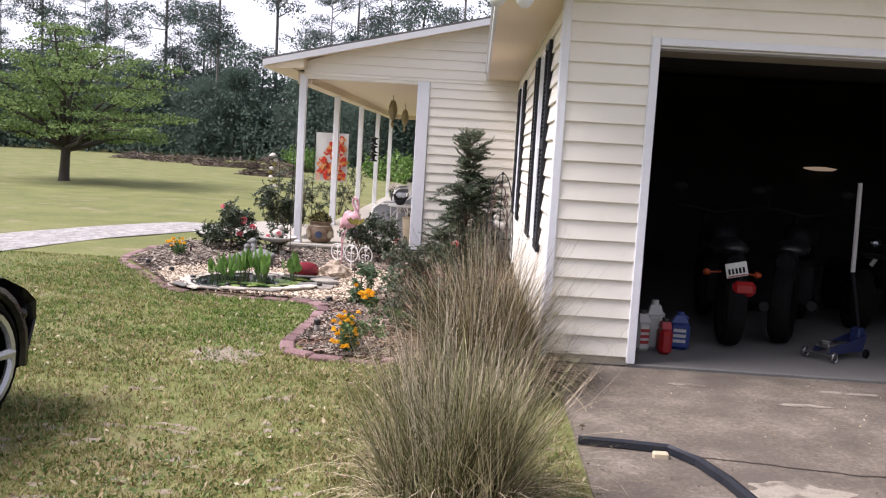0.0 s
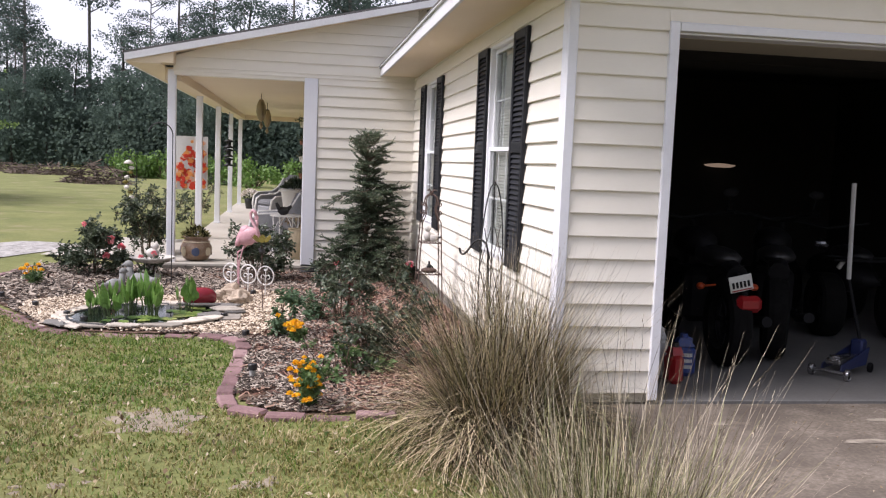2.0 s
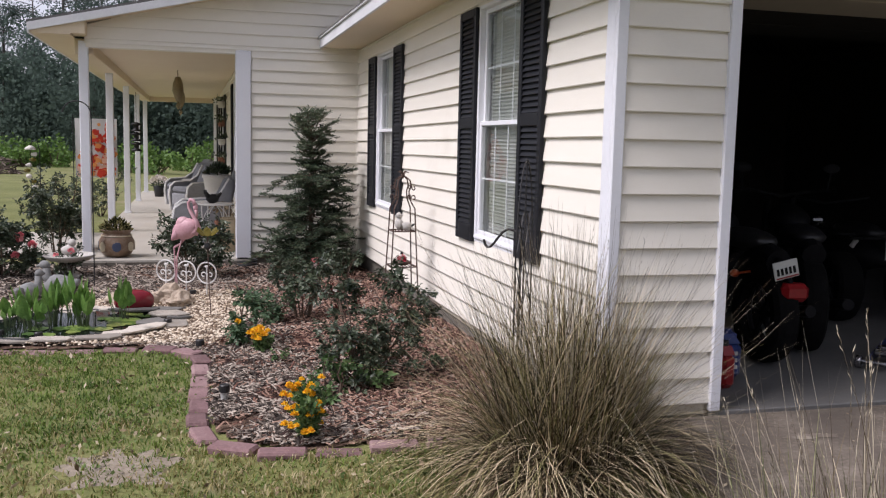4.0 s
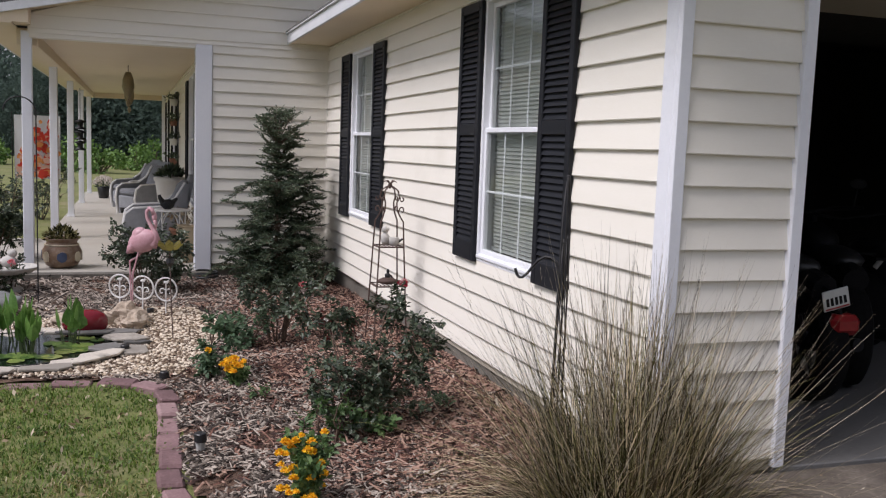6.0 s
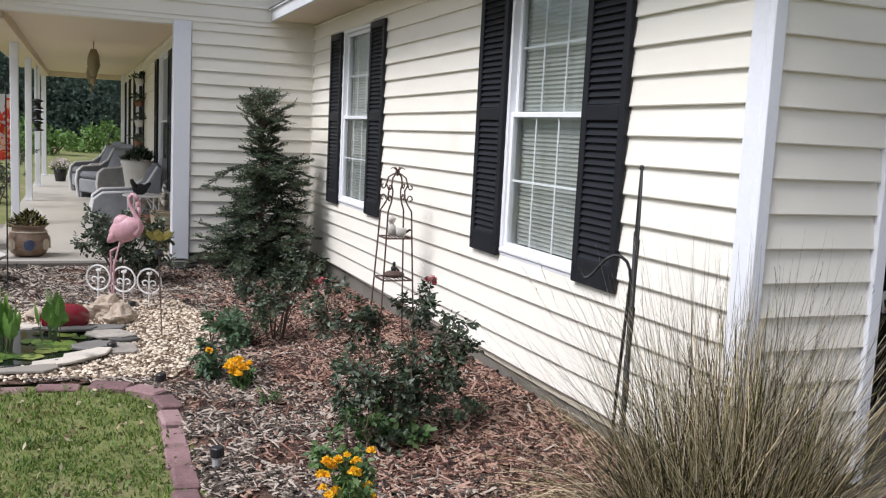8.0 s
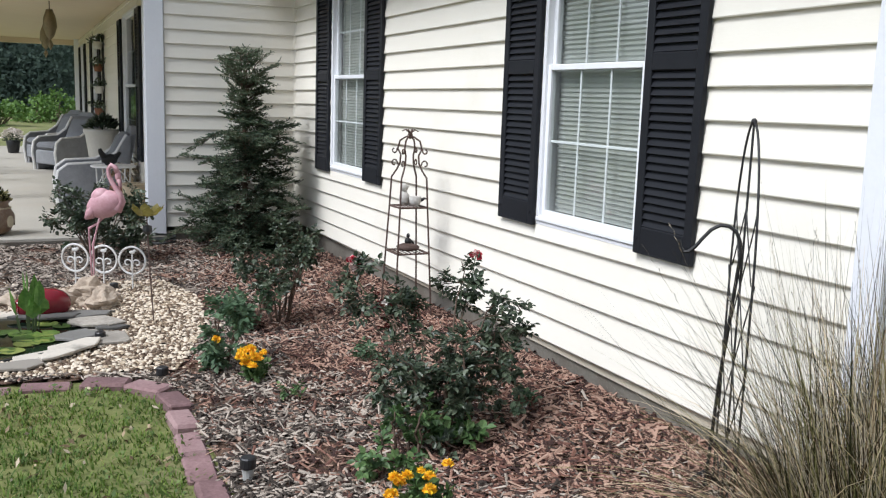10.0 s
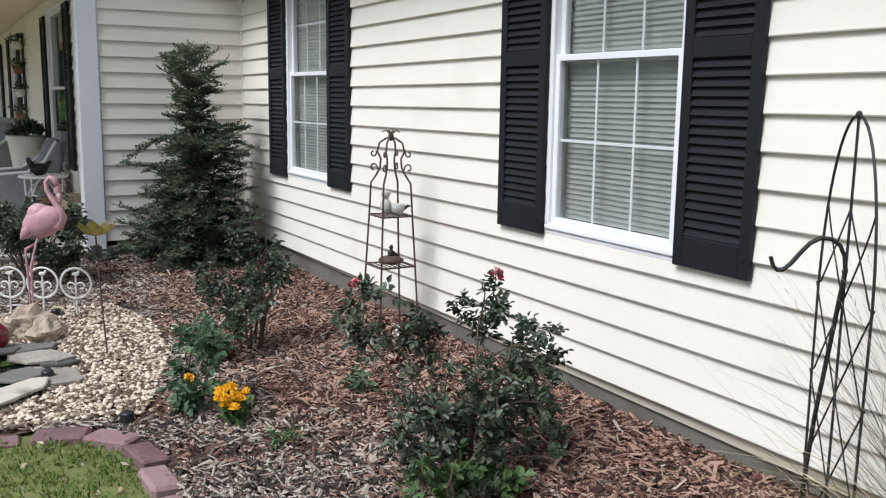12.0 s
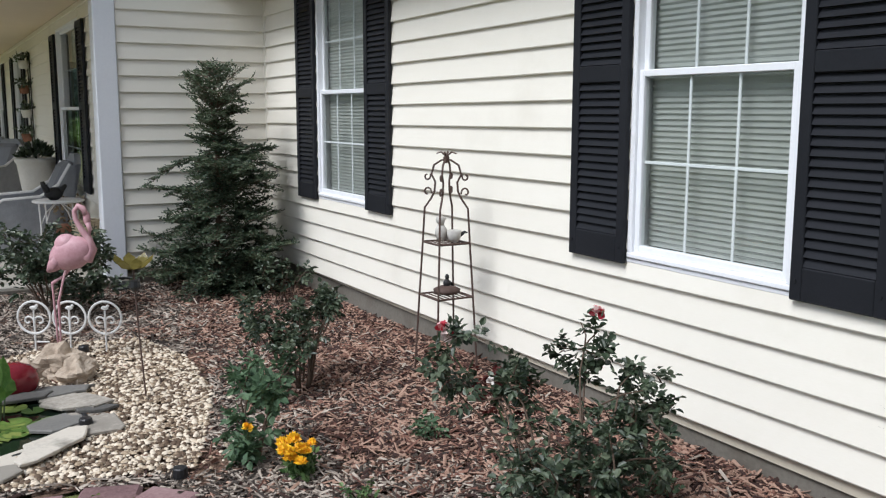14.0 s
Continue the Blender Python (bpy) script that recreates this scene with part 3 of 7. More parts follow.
    if along == "y":
        back.box((face - sign * room, a0 - 0.1, z0 - 0.1), (face - sign * (room + 0.02), a1 + 0.1, z1 + 0.1))
    else:
        back.box((a0 - 0.1, face - sign * room, z0 - 0.1), (a1 + 0.1, face - sign * (room + 0.02), z1 + 0.1))
    # a near-black sheet takes the place of the dim room
    part("backing", back, UNLITBOARD, w, "near-black sheet standing for the unlit room behind")
    return w


window("window_1", "y", -1, 0.0, *W1, "white vinyl double-hung window with grilles and closed blinds")
window("window_2", "y", -1, 0.0, *W2, "white vinyl double-hung window with grilles and blinds")
for i, o in enumerate(PW):
    window("window_%d" % (i + 3), "y", -1, PORCH_X, *o, "white double-hung window behind the porch", blinds=False)


def shutter(at, width=0.385, height=1.615):
    """Louvred shutter lying against a wall that faces -x; its corner at the lower, near end."""
    p = thing("window_shutter", "black louvred plastic window shutter with a middle rail", "shutter", at, group="window shutters")
    st, d = 0.05, 0.028
    low, mid, top = 0.12, 0.075, 0.06
    m0 = height * 0.489
    part("stile", Shape().bevel_box((-d, 0, 0), (0, st, height)), SHUTTER, p)
    part("stile", Shape().bevel_box((-d, width - st, 0), (0, width, height)), SHUTTER, p)
    part("rail", Shape().bevel_box((-d + 0.001, st, 0), (0, width - st, low)), SHUTTER, p)
    part("rail", Shape().bevel_box((-d + 0.001, st, m0), (0, width - st, m0 + mid)), SHUTTER, p)
    part("rail", Shape().bevel_box((-d + 0.001, st, height - top), (0, width - st, height)), SHUTTER, p)
    part("backing", Shape().box((-0.006, st, low), (-0.002, width - st, height - top)), SHUTTER, p)
    for z0, z1 in ((low, m0), (m0 + mid, height - top)):
        n = int((z1 - z0) / 0.034)
        for i in range(n):
            z = z0 + (z1 - z0) * i / n
            h = (z1 - z0) / n
            part("slat", Shape().add([(-0.024, st, z + 0.003), (-0.024, width - st, z + 0.003), (-0.008, width - st, z + h - 0.002), (-0.008, st, z + h - 0.002),
                                      (-0.006, st, z + 0.001), (-0.006, width - st, z + 0.001)],
                                     [(0, 3, 2, 1), (0, 1, 5, 4), (3, 4, 5, 2), (0, 4, 3), (1, 2, 5)]), SHUTTER, p)
    for y, z in ((0.025, 0.07), (width - 0.025, 0.07), (0.025, height - 0.05), (width - 0.025, height - 0.05)):
        part("screw", Shape().tube([(-d - 0.004, y, z), (-d + 0.002, y, z)], 0.007, 8), SHUTTER, p)
    return p


SH = shutter((-0.02, 0.872, 0.622))
for y, z in ((2.154, 0.618), (4.482, 0.600), (5.795, 0.594)):
    copy_thing(SH, pose(-0.02, y, z))
for o in PW:
    for y in (o[0] - 0.4, o[1] + 0.02):
        tagged(copy_thing(SH, pose(PORCH_X - 0.025, y, 0.5)), "black louvred shutter beside a porch window", "shutter")


# ---- plants: materials and helpers ----
ROSELEAF = surface("rose_leaf", [(0.022, 0.037, 0.019), (0.050, 0.074, 0.040), (0.115, 0.140, 0.088)], 5, 80, 0.42, bump=0.1, island=0.5, translucent=0.18)
FERNLEAF = surface("evergreen_leaf", [(0.013, 0.029, 0.015), (0.034, 0.062, 0.034), (0.076, 0.112, 0.064)], 4, 70, 0.6, bump=0.0, island=0.5, translucent=0.15)
BLUELEAF = surface("grey_green_leaf", [(0.055, 0.105, 0.052), (0.115, 0.185, 0.095)], 5, 80, 0.6, bump=0.0, island=0.5, translucent=0.25)
GREENLEAF = surface("fresh_leaf", [(0.045, 0.095, 0.028), (0.09, 0.165, 0.052), (0.155, 0.235, 0.085)], 5, 80, 0.5, bump=0.0, island=0.5, translucent=0.25)
STEM = surface("woody_stem", [(0.06, 0.040, 0.028), (0.14, 0.095, 0.065)], 8, 90, 0.85, bump=0.3)
GREENSTEM = surface("green_stem", [(0.05, 0.08, 0.03), (0.09, 0.12, 0.05)], 8, 90, 0.7, bump=0.1)
PINK = surface("pink_petal", [(0.66, 0.12, 0.16), (0.80, 0.32, 0.34)], 9, 90, 0.5, bump=0.0, island=0.5, translucent=0.2)
WHITEPETAL = surface("white_petal", [(0.6, 0.52, 0.48), (0.75, 0.70, 0.66)], 9, 90, 0.5, bump=0.0, island=0.3)
MARIGOLD = surface("marigold_petal", [(0.82, 0.38, 0.005), (0.88, 0.52, 0.012), (0.9, 0.62, 0.02)], 9, 90, 0.55, bump=0.0, island=0.5, translucent=0.15)
BARK = surface("grey_bark", [(0.035, 0.03, 0.026), (0.085, 0.075, 0.065)], 3, 25, 0.95, bump=0.6, distance=0.03)
PINEBARK = surface("pale_pine_bark", [(0.10, 0.095, 0.09), (0.19, 0.175, 0.16)], 3, 25, 0.95, bump=0.5, distance=0.03)
TREELEAF = surface("broad_leaf_crown", [(0.09, 0.15, 0.05), (0.16, 0.24, 0.08), (0.25, 0.34, 0.13)], 0.5, 12, 0.7, bump=0.0, island=0.45, translucent=0.35, spec=0.2)
# distance haze is painted into these two pale blue-greens
HAZEDLEAF = surface("hazed_forest_leaf", [(0.084, 0.124, 0.100), (0.112, 0.155, 0.128), (0.142, 0.188, 0.155)], 0.22, 4, 0.9, bump=0.0, island=0.10, translucent=0.5, spec=0.0)
HAZEDNEEDLE = surface("hazed_pine_needles", [(0.090, 0.126, 0.112), (0.122, 0.160, 0.142)], 0.25, 4, 0.9, bump=0.0, island=0.10, translucent=0.5, spec=0.0)
SHRUBLEAF = surface("field_shrub_leaf", [(0.08, 0.16, 0.03), (0.16, 0.27, 0.06)], 0.5, 8, 0.6, bump=0.0, island=0.5, translucent=0.25)


def rand_dir(r, up=0.0):
    while True:
        d = Vector((r.uniform(-1, 1), r.uniform(-1, 1), r.uniform(-1, 1)))
        if 0.05 < d.length < 1:
            d = d.normalized()
            d.z += up
            return d.normalized()


def leaf(shape, p, d, size, width, r, fold=0.25):
    """One leaf folded along its midrib."""
    side = d.cross(rand_dir(r))
    if side.length < 1e-3:
        side = d.orthogonal()
    side = side.normalized()
    nrm = d.cross(side)
    mid = p + d * size * 0.5 - nrm * size * fold * 0.3
    shape.add([p, mid + side * width * 0.5 + nrm * size * fold * 0.3, p + d * size, mid - side * width * 0.5 + nrm * size * fold * 0.3], [(0, 1, 2), (0, 2, 3)])


def sprig(shape, p, d, r, n, size, reach):
    """A short twig's worth of leaves round a point."""
    for _ in range(n):
        q = p + rand_dir(r) * reach * r.random()
        leaf(shape, q, (d * 0.6 + rand_dir(r)).normalized(), size * r.uniform(0.6, 1.25), size * 0.62, r)


def leaflet(shape, p, d, up, length, width):
    """An oval leaf of two folded halves; up is roughly the way its face looks."""
    side = d.cross(up)
    side = side.normalized() if side.length > 1e-3 else d.orthogonal().normalized()
    lift = side.cross(d) * width * 0.22
    a, b, w = p + d * length * 0.32, p + d * length * 0.70, width * 0.5
    shape.add([p, a + side * w + lift, a - side * w + lift, b + side * w * 0.8 + lift, b - side * w * 0.8 + lift, p + d * length], [(0, 1, 3, 5), (0, 5, 4, 2)])


def compound_leaf(shape, p, d, r, size):
    """A rose leaf: two pairs of leaflets and one at the end, drooping a little."""
    up = (Vector((0, 0, 1)) + rand_dir(r) * 0.7).normalized()
    side = d.cross(up)
    side = side.normalized() if side.length > 1e-3 else d.orthogonal().normalized()
    reach = size * r.uniform(1.3, 1.9)
    for u, k in ((0.4, 1), (0.4, -1), (0.75, 1), (0.75, -1), (1.0, 0)):
        way = (d * (0.45 if k else 1.0) + side * k * 0.9 + Vector((0, 0, -0.25)) + rand_dir(r) * 0.25).normalized()
        leaflet(shape, p + d * reach * u, way, (up + rand_dir(r) * 0.35).normalized(), size * r.uniform(0.75, 1.2), size * r.uniform(0.58, 0.8))


def rose_bush(at, height, spread, seed, label, leaves=900, flowers=(), canes=9, leaf_mat=None, size=0.04, bare=0.2, lobes=None, name="rose_bush"):
    """Canes that rise from one foot into lobes of foliage (x, y, z, radius, share)."""
    r = random.Random(seed)
    t = thing(name, label, "plant" if name == "garden_weed" else "bush", at)
    stems, green = Shape(), Shape()
    if lobes is None:
        lobes = [(0, 0, height * (0.35 + 0.5 * bare), spread * 0.55, 3)]
        for i in range(6):
            a = 6.283 * (i + r.random() * 0.8) / 6
            k = spread * r.uniform(0.35, 0.8)
            lobes.append((math.cos(a) * k, math.sin(a) * k, height * (bare + (0.88 - bare) * r.random()), spread * r.uniform(0.24, 0.42), 2))
    bag = [q for q in lobes for _ in range(q[4])]
    tips = []
    for i in range(canes):
        x, y, z, rad, _ = bag[(i * 7 + r.randrange(2)) % len(bag)]
        o = rand_dir(r, 0.3) * rad * r.uniform(0.2, 1.0)
        end = Vector((x, y, z)) + o
        end.z = max(0.08, end.z)
        a = math.atan2(end.y, end.x)
        foot = Vector((0.035 * math.cos(a), 0.035 * math.sin(a), -0.03))
        pts = []
        for k in range(7):
            f = k / 6
            p = foot.lerp(end, f)
            p.z += 0.12 * end.z * math.sin(math.pi * f)
            pts.append(p + Vector((r.uniform(-1, 1), r.uniform(-1, 1), r.uniform(-0.4, 0.4))) * 0.014 * min(1, k))
        stems.tube(pts, [0.0075 - 0.0008 * k for k in range(7)], 5)
        tips.append((pts[6], (pts[6] - pts[4]).normalized()))
    while len(tips) < leaves // 22:
        x, y, z, rad, _ = bag[r.randrange(len(bag))]
        q = Vector((x, y, z)) + rand_dir(r, 0.1) * rad * r.uniform(0.3, 1.08)
        if q.z < 0.03:
            continue
        near = min(tips[:canes * 3], key=lambda c: (c[0] - q).length + 2.0 * max(0.0, c[0].z - q.z))
        if near[0].z < q.z + 0.05:
            foot = near[0]
        else:
            foot = Vector((q.x * 0.6, q.y * 0.6, q.z * 0.55))
        if (q - foot).length > 0.30:
            foot = q + (foot - q).normalized() * 0.30
        stems.tube([foot, foot.lerp(q, 0.5) + rand_dir(r) * 0.012, q], [0.0035, 0.0028, 0.0018], 4, caps=False)
        tips.append((q, (q - foot).normalized() if (q - foot).length > 1e-4 else Vector((0, 0, 1))))
    per = max(1, round(leaves / 5 / len(tips)))
    for p, d in tips:
        for _ in range(per):
            way = (d * 0.4 + rand_dir(r, 0.15)).normalized()
            compound_leaf(green, p - d * r.uniform(0.0, 0.06), way, r, size)
    part("cane", stems, STEM, t, "thin brown thorny canes")
    part("foliage", green, leaf_mat or ROSELEAF, t, "small toothed dark green leaves")
    for x, y, z, s, mat, what in flowers:
        f = Shape()
        for k in range(16):
            d = rand_dir(r, 0.5)
            leaflet(f, Vector((x, y, z)) + d * s * 0.08, d, rand_dir(r, 0.6), s * 0.6, s * 0.6)
        part("flower", f, mat, t, what)
        part("flower_stalk", Shape().tube([(x * 0.8, y * 0.8, z - 0.14), (x * 0.95, y * 0.95, z - 0.06), (x, y, z)], 0.0025, 4), GREENSTEM, t)
    return t


def on_ground(x, y, lift=0.0):
    return (x, y, ground_z(x, y) + 0.014 + lift)


ROSEBLOOM = surface("pink_and_white_petal", [(0.50, 0.030, 0.055), (0.62, 0.10, 0.14), (0.74, 0.42, 0.42), (0.80, 0.66, 0.62)], 30, 120, 0.5, bump=0.0, island=0.9, translucent=0.2)
REDLEAF = surface("young_red_leaf", [(0.085, 0.014, 0.014), (0.16, 0.032, 0.026)], 9, 80, 0.5, bump=0.0, island=0.5, translucent=0.2)
rose = rose_bush(on_ground(-0.95, 1.30), 0.66, 0.36, 11, "leggy rose bush with dark green leaves and few pink blooms", 3900,
          [(-0.235, 0.44, 0.685, 0.062, ROSEBLOOM, "small bloom of pink and white petals"), (0.275, 0.25, 0.73, 0.05, ROSEBLOOM, "small bloom of pink and white petals"), (-0.13, 0.30, 0.53, 0.03, WHITEPETAL, "white bud")], 22, None, 0.031, 0.12,
          [(-0.20, 0.36, 0.56, 0.13, 2), (-0.05, 0.24, 0.52, 0.12, 2), (0.20, 0.22, 0.60, 0.12, 3), (0.36, 0.10, 0.48, 0.13, 3), (0.04, 0.0, 0.28, 0.26, 6), (0.24, -0.02, 0.27, 0.19, 3), (-0.20, 0.04, 0.24, 0.20, 4), (0.0, -0.12, 0.12, 0.18, 2)])
young, ry = Shape(), random.Random(27)
for k in range(26):
    compound_leaf(young, Vector((-0.08, 0.34, 0.48)) + rand_dir(ry) * 0.085, rand_dir(ry, 0.1), ry, 0.024)
part("young_leaves", young, REDLEAF, rose, "dark red young leaves")
rose_bush(on_ground(-1.06, 3.50), 0.60, 0.34, 12, "dark green rose bush with bare lower canes in the mulch", 1900, [], 14, None, 0.032, 0.4)
rose_bush(on_ground(-1.32, 3.35), 0.30, 0.2, 13, "low grey-green leafy perennial in the mulch", 420, [], 7, BLUELEAF, 0.038, 0.05, None, "leafy_perennial")
rose_bush(on_ground(-1.98, 6.10), 0.70, 0.48, 14, "dark green rose bush beside the porch step", 3600, [], 14)
rose_bush(on_ground(-3.85, 6.3), 0.62, 0.48, 15, "rounded rose bush with deep pink blooms", 4600,
          [(0.20, -0.22, 0.45, 0.09, PINK, "deep pink bloom"), (0.32, -0.15, 0.36, 0.08, PINK, "deep pink bloom"), (0.18, -0.3, 0.26, 0.08, PINK, "deep pink bloom"), (-0.1, -0.2, 0.62, 0.06, PINK, "deep pink bloom")], 14)
rose_bush(on_ground(-3.55, 8.0), 0.92, 0.5, 16, "tall leafy rose bush beside the porch", 4200, [], 11)
rose_bush(on_ground(-3.2, 6.15), 0.3, 0.22, 17, "low bush with reddish flowers beside the bird bath", 600,
          [(0.05, -0.1, 0.3, 0.06, PINK, "red bloom"), (-0.1, -0.1, 0.26, 0.05, PINK, "red bloom")], 7)
rose_bush(on_ground(-3.75, 10.6), 1.05, 0.6, 18, "dark leafy shrub beside the porch posts", 2000, [], 11)
rose_bush((-3.65, 14.5, ground_z(-3.65, 14.5)), 1.2, 0.8, 19, "dark leafy shrub beside the porch posts", 1800, [], 11)
rose_bush(on_ground(-0.42, 5.55), 0.36, 0.22, 20, "small leggy bush at the foot of the wall", 240, [], 6)
rose_bush(on_ground(-1.30, 0.98), 0.17, 0.17, 21, "low weedy green plant in the mulch", 170, [], 6, GREENLEAF, 0.036, 0.02, None, "garden_weed")
rose_bush(on_ground(-1.16, 1.12), 0.26, 0.13, 22, "upright fresh green weed at the foot of a rose", 130, [], 5, GREENLEAF, 0.036, 0.02, None, "garden_weed")
rose_bush(on_ground(-0.93, 1.16), 0.16, 0.12, 23, "broad-leaved fresh green weed at the foot of a rose", 130, [], 5, GREENLEAF, 0.046, 0.02, None, "garden_weed")
rose_bush(on_ground(-0.86, 2.45), 0.15, 0.07, 24, "small grey-green seedling standing in the mulch", 110, [], 4, BLUELEAF, 0.030, 0.02, None, "garden_weed")
rose_bush(on_ground(-0.45, 1.42), 0.07, 0.08, 25, "tiny green weed near the foundation", 70, [], 4, BLUELEAF, 0.026, 0.02, None, "garden_weed")
rose_bush(on_ground(-1.37, 2.01), 0.05, 0.09, 26, "flat green weed spreading over the mulch", 90, [], 4, GREENLEAF, 0.022, 0.02, None, "garden_weed")


def marigold(at, height, spread, seed, blooms, label, leaves=600):
    r = random.Random(seed)
    t = thing("marigold_plant", label, "flower", at, group="marigolds")
    stems, green = Shape(), Shape()
    for i in range(12):
        a = r.random() * 6.28
        q = Vector((math.cos(a) * spread * r.random(), math.sin(a) * spread * r.random(), height * r.uniform(0.5, 0.95)))
        stems.tube([(0, 0, -0.02), q * 0.5 + Vector((0, 0, 0.02)), q], [0.005, 0.004, 0.003], 4)
        for k in range(5):
            sprig(green, q * (0.3 + 0.16 * k), Vector((0, 0, 1)), r, leaves // 60, 0.036, 0.05)
    part("stem", stems, GREENSTEM, t)
    part("foliage", green, GREENLEAF, t, "feathery green leaves")
    for x, y, z, s in blooms:
        f = Shape()
        c = Vector((x, y, z))
        for ring, n in ((0.25, 6), (0.6, 9), (1.0, 12)):
            for k in range(n):
                a = 6.28 * (k + ring) / n
                d = Vector((math.cos(a) * ring, math.sin(a) * ring, 0.95 - 0.85 * ring)).normalized()
                leaf(f, c + d * s * 0.1, d, s * 0.55, s * 0.42, r, 0.3)
        f.blob(c + Vector((0, 0, s * 0.08)), (s * 0.32, s * 0.32, s * 0.2), 0.4, 5, 8, 3)
        part("flower", f, MARIGOLD, t, "orange-yellow bloom")
    return t


r0 = random.Random(5)


def bloom_ring(n, spread, lo, hi, toward=(-0.6, -0.8), size=0.05):
    out = []
    for _ in range(n):
        a = r0.random() * 6.28
        k = spread * math.sqrt(r0.random())
        out.append((math.cos(a) * k + toward[0] * spread * 0.4, math.sin(a) * k + toward[1] * spread * 0.4, r0.uniform(lo, hi), size * r0.uniform(0.75, 1.15)))
    return out


marigold(on_ground(-1.48, 2.40), 0.13, 0.11, 31, bloom_ring(11, 0.085, 0.12, 0.17), "compact marigold with a cluster of orange-yellow blooms")
marigold(on_ground(-1.40, 0.42), 0.30, 0.13, 32, bloom_ring(32, 0.10, 0.07, 0.325, (-0.5, -0.8), 0.036), "marigold covered in orange-yellow blooms near the brick edging", 1100)
marigold(on_ground(-4.3, 5.4), 0.18, 0.16, 33, bloom_ring(12, 0.12, 0.12, 0.22), "small marigold with yellow blooms in the grey mulch")
rose_bush(on_ground(-1.60, 2.66), 0.40, 0.14, 34, "upright weedy green plant behind a marigold", 480, [(-0.03, -0.1, 0.2, 0.04, MARIGOLD, "small orange bloom")], 7, BLUELEAF, 0.042, 0.02, None, "garden_weed")


TIPLEAF = surface("evergreen_tip", [(0.048, 0.078, 0.038), (0.092, 0.128, 0.070), (0.160, 0.195, 0.120)], 5, 80, 0.55, bump=0.0, island=0.6, translucent=0.25)
PROFILE = ((0.0, 0.42), (0.06, 0.50), (0.14, 0.53), (0.25, 0.50), (0.36, 0.46), (0.48, 0.43), (0.58, 0.37), (0.66, 0.27), (0.72, 0.13), (0.77, 0.12), (0.83, 0.24), (0.90, 0.32), (0.96, 0.24), (1.0, 0.09))


def profile_at(f):
    for (a, ra), (b, rb_) in zip(PROFILE, PROFILE[1:]):
        if f <= b:
            return ra + (rb_ - ra) * (f - a) / (b - a)
    return PROFILE[-1][1]


def evergreen(at, height, seed):
    """Feathery shrub: flat drooping sprays in loose layers, a thin neck and an open plume on top."""
    r = random.Random(seed)
    t = thing("evergreen_shrub", "feathery dark evergreen shrub growing in the inner corner", "shrub", at)
    wood, green, light = Shape(), Shape(), Shape()
    wood.tube([(0, 0, -0.05), (0.02, 0.01, height * 0.5), (0.0, 0.02, height * 0.78), (-0.02, 0.0, height * 0.97)], [0.026, 0.016, 0.009, 0.004], 6)
    branches = 330
    for i in range(branches):
        f = ((i + r.random()) / branches) ** 1.45
        a = r.random() * 6.283
        lump = 1 + 0.75 * noise.noise(Vector((f * 9, math.cos(a) * 1.6, math.sin(a) * 1.6 + 4)))
        reach = profile_at(f) * r.uniform(0.45, 1.2) * lump
        rise = r.uniform(-0.25, 0.85) if f < 0.7 else r.uniform(0.2, 1.3)
        d = Vector((math.cos(a), math.sin(a), rise))
        z = height * (0.03 + 0.95 * f) - reach * rise * 0.6
        s0 = Vector((0.05 * math.sin(3.0 * f), 0, max(0.02, z)))
        pts = [s0, s0 + d * reach * 0.55, s0 + d * reach + Vector((0, 0, -0.22 * reach))]
        wood.tube(pts, [0.005, 0.0035, 0.0015], 4, caps=False)
        dn = d.normalized()
        across = Vector((-math.sin(a), math.cos(a), r.uniform(-0.15, 0.15))).normalized()
        open_top = f > 0.68
        shoots = int((7 if open_top else 10) + (24 if open_top else 36) * reach)
        for k in range(shoots):
            u = 0.22 + 0.78 * (k + r.random()) / shoots
            base = pts[0].lerp(pts[1], u * 2) if u < 0.5 else pts[1].lerp(pts[2], u * 2 - 1)
            way = (dn * r.uniform(0.5, 1.0) + across * (1 if k % 2 else -1) * r.uniform(0.4, 1.0) + Vector((0, 0, r.uniform(-0.3, 0.12)))).normalized()
            span = r.uniform(0.06, 0.15) * (1.15 - 0.5 * u)
            count = int(3 + span * (52 if open_top else 66))
            wood.tube([base, base + way * span], [0.0016, 0.0008], 3, caps=False)
            for j in range(count):
                q = base + way * span * (j + 0.5) / count
                nd = (way * 0.7 + across * (1 if j % 2 else -1) * r.uniform(0.4, 1.0) + rand_dir(r) * 0.45).normalized()
                tip = u > 0.7 or open_top
                leaflet(light if r.random() < (0.85 if open_top else 0.72 if tip else 0.22) else green, q, nd, (Vector((0, 0, 1)) + rand_dir(r) * 0.8).normalized(), r.uniform(0.020, 0.034), r.uniform(0.011, 0.017))
    part("trunk", wood, STEM, t)
    part("foliage", green, FERNLEAF, t, "fine dark green sprays")
    part("new_growth", light, TIPLEAF, t, "paler olive green shoot tips")
    return t


evergreen((-0.66, 6.42, ground_z(-0.66, 6.42)), 1.88, 40)

# ---- ornamental grasses ----
def straw(name, colours):
    return surface(name, colours, 3, 60, 0.8, bump=0.0, island=0.95, translucent=0.12, spec=0.2)


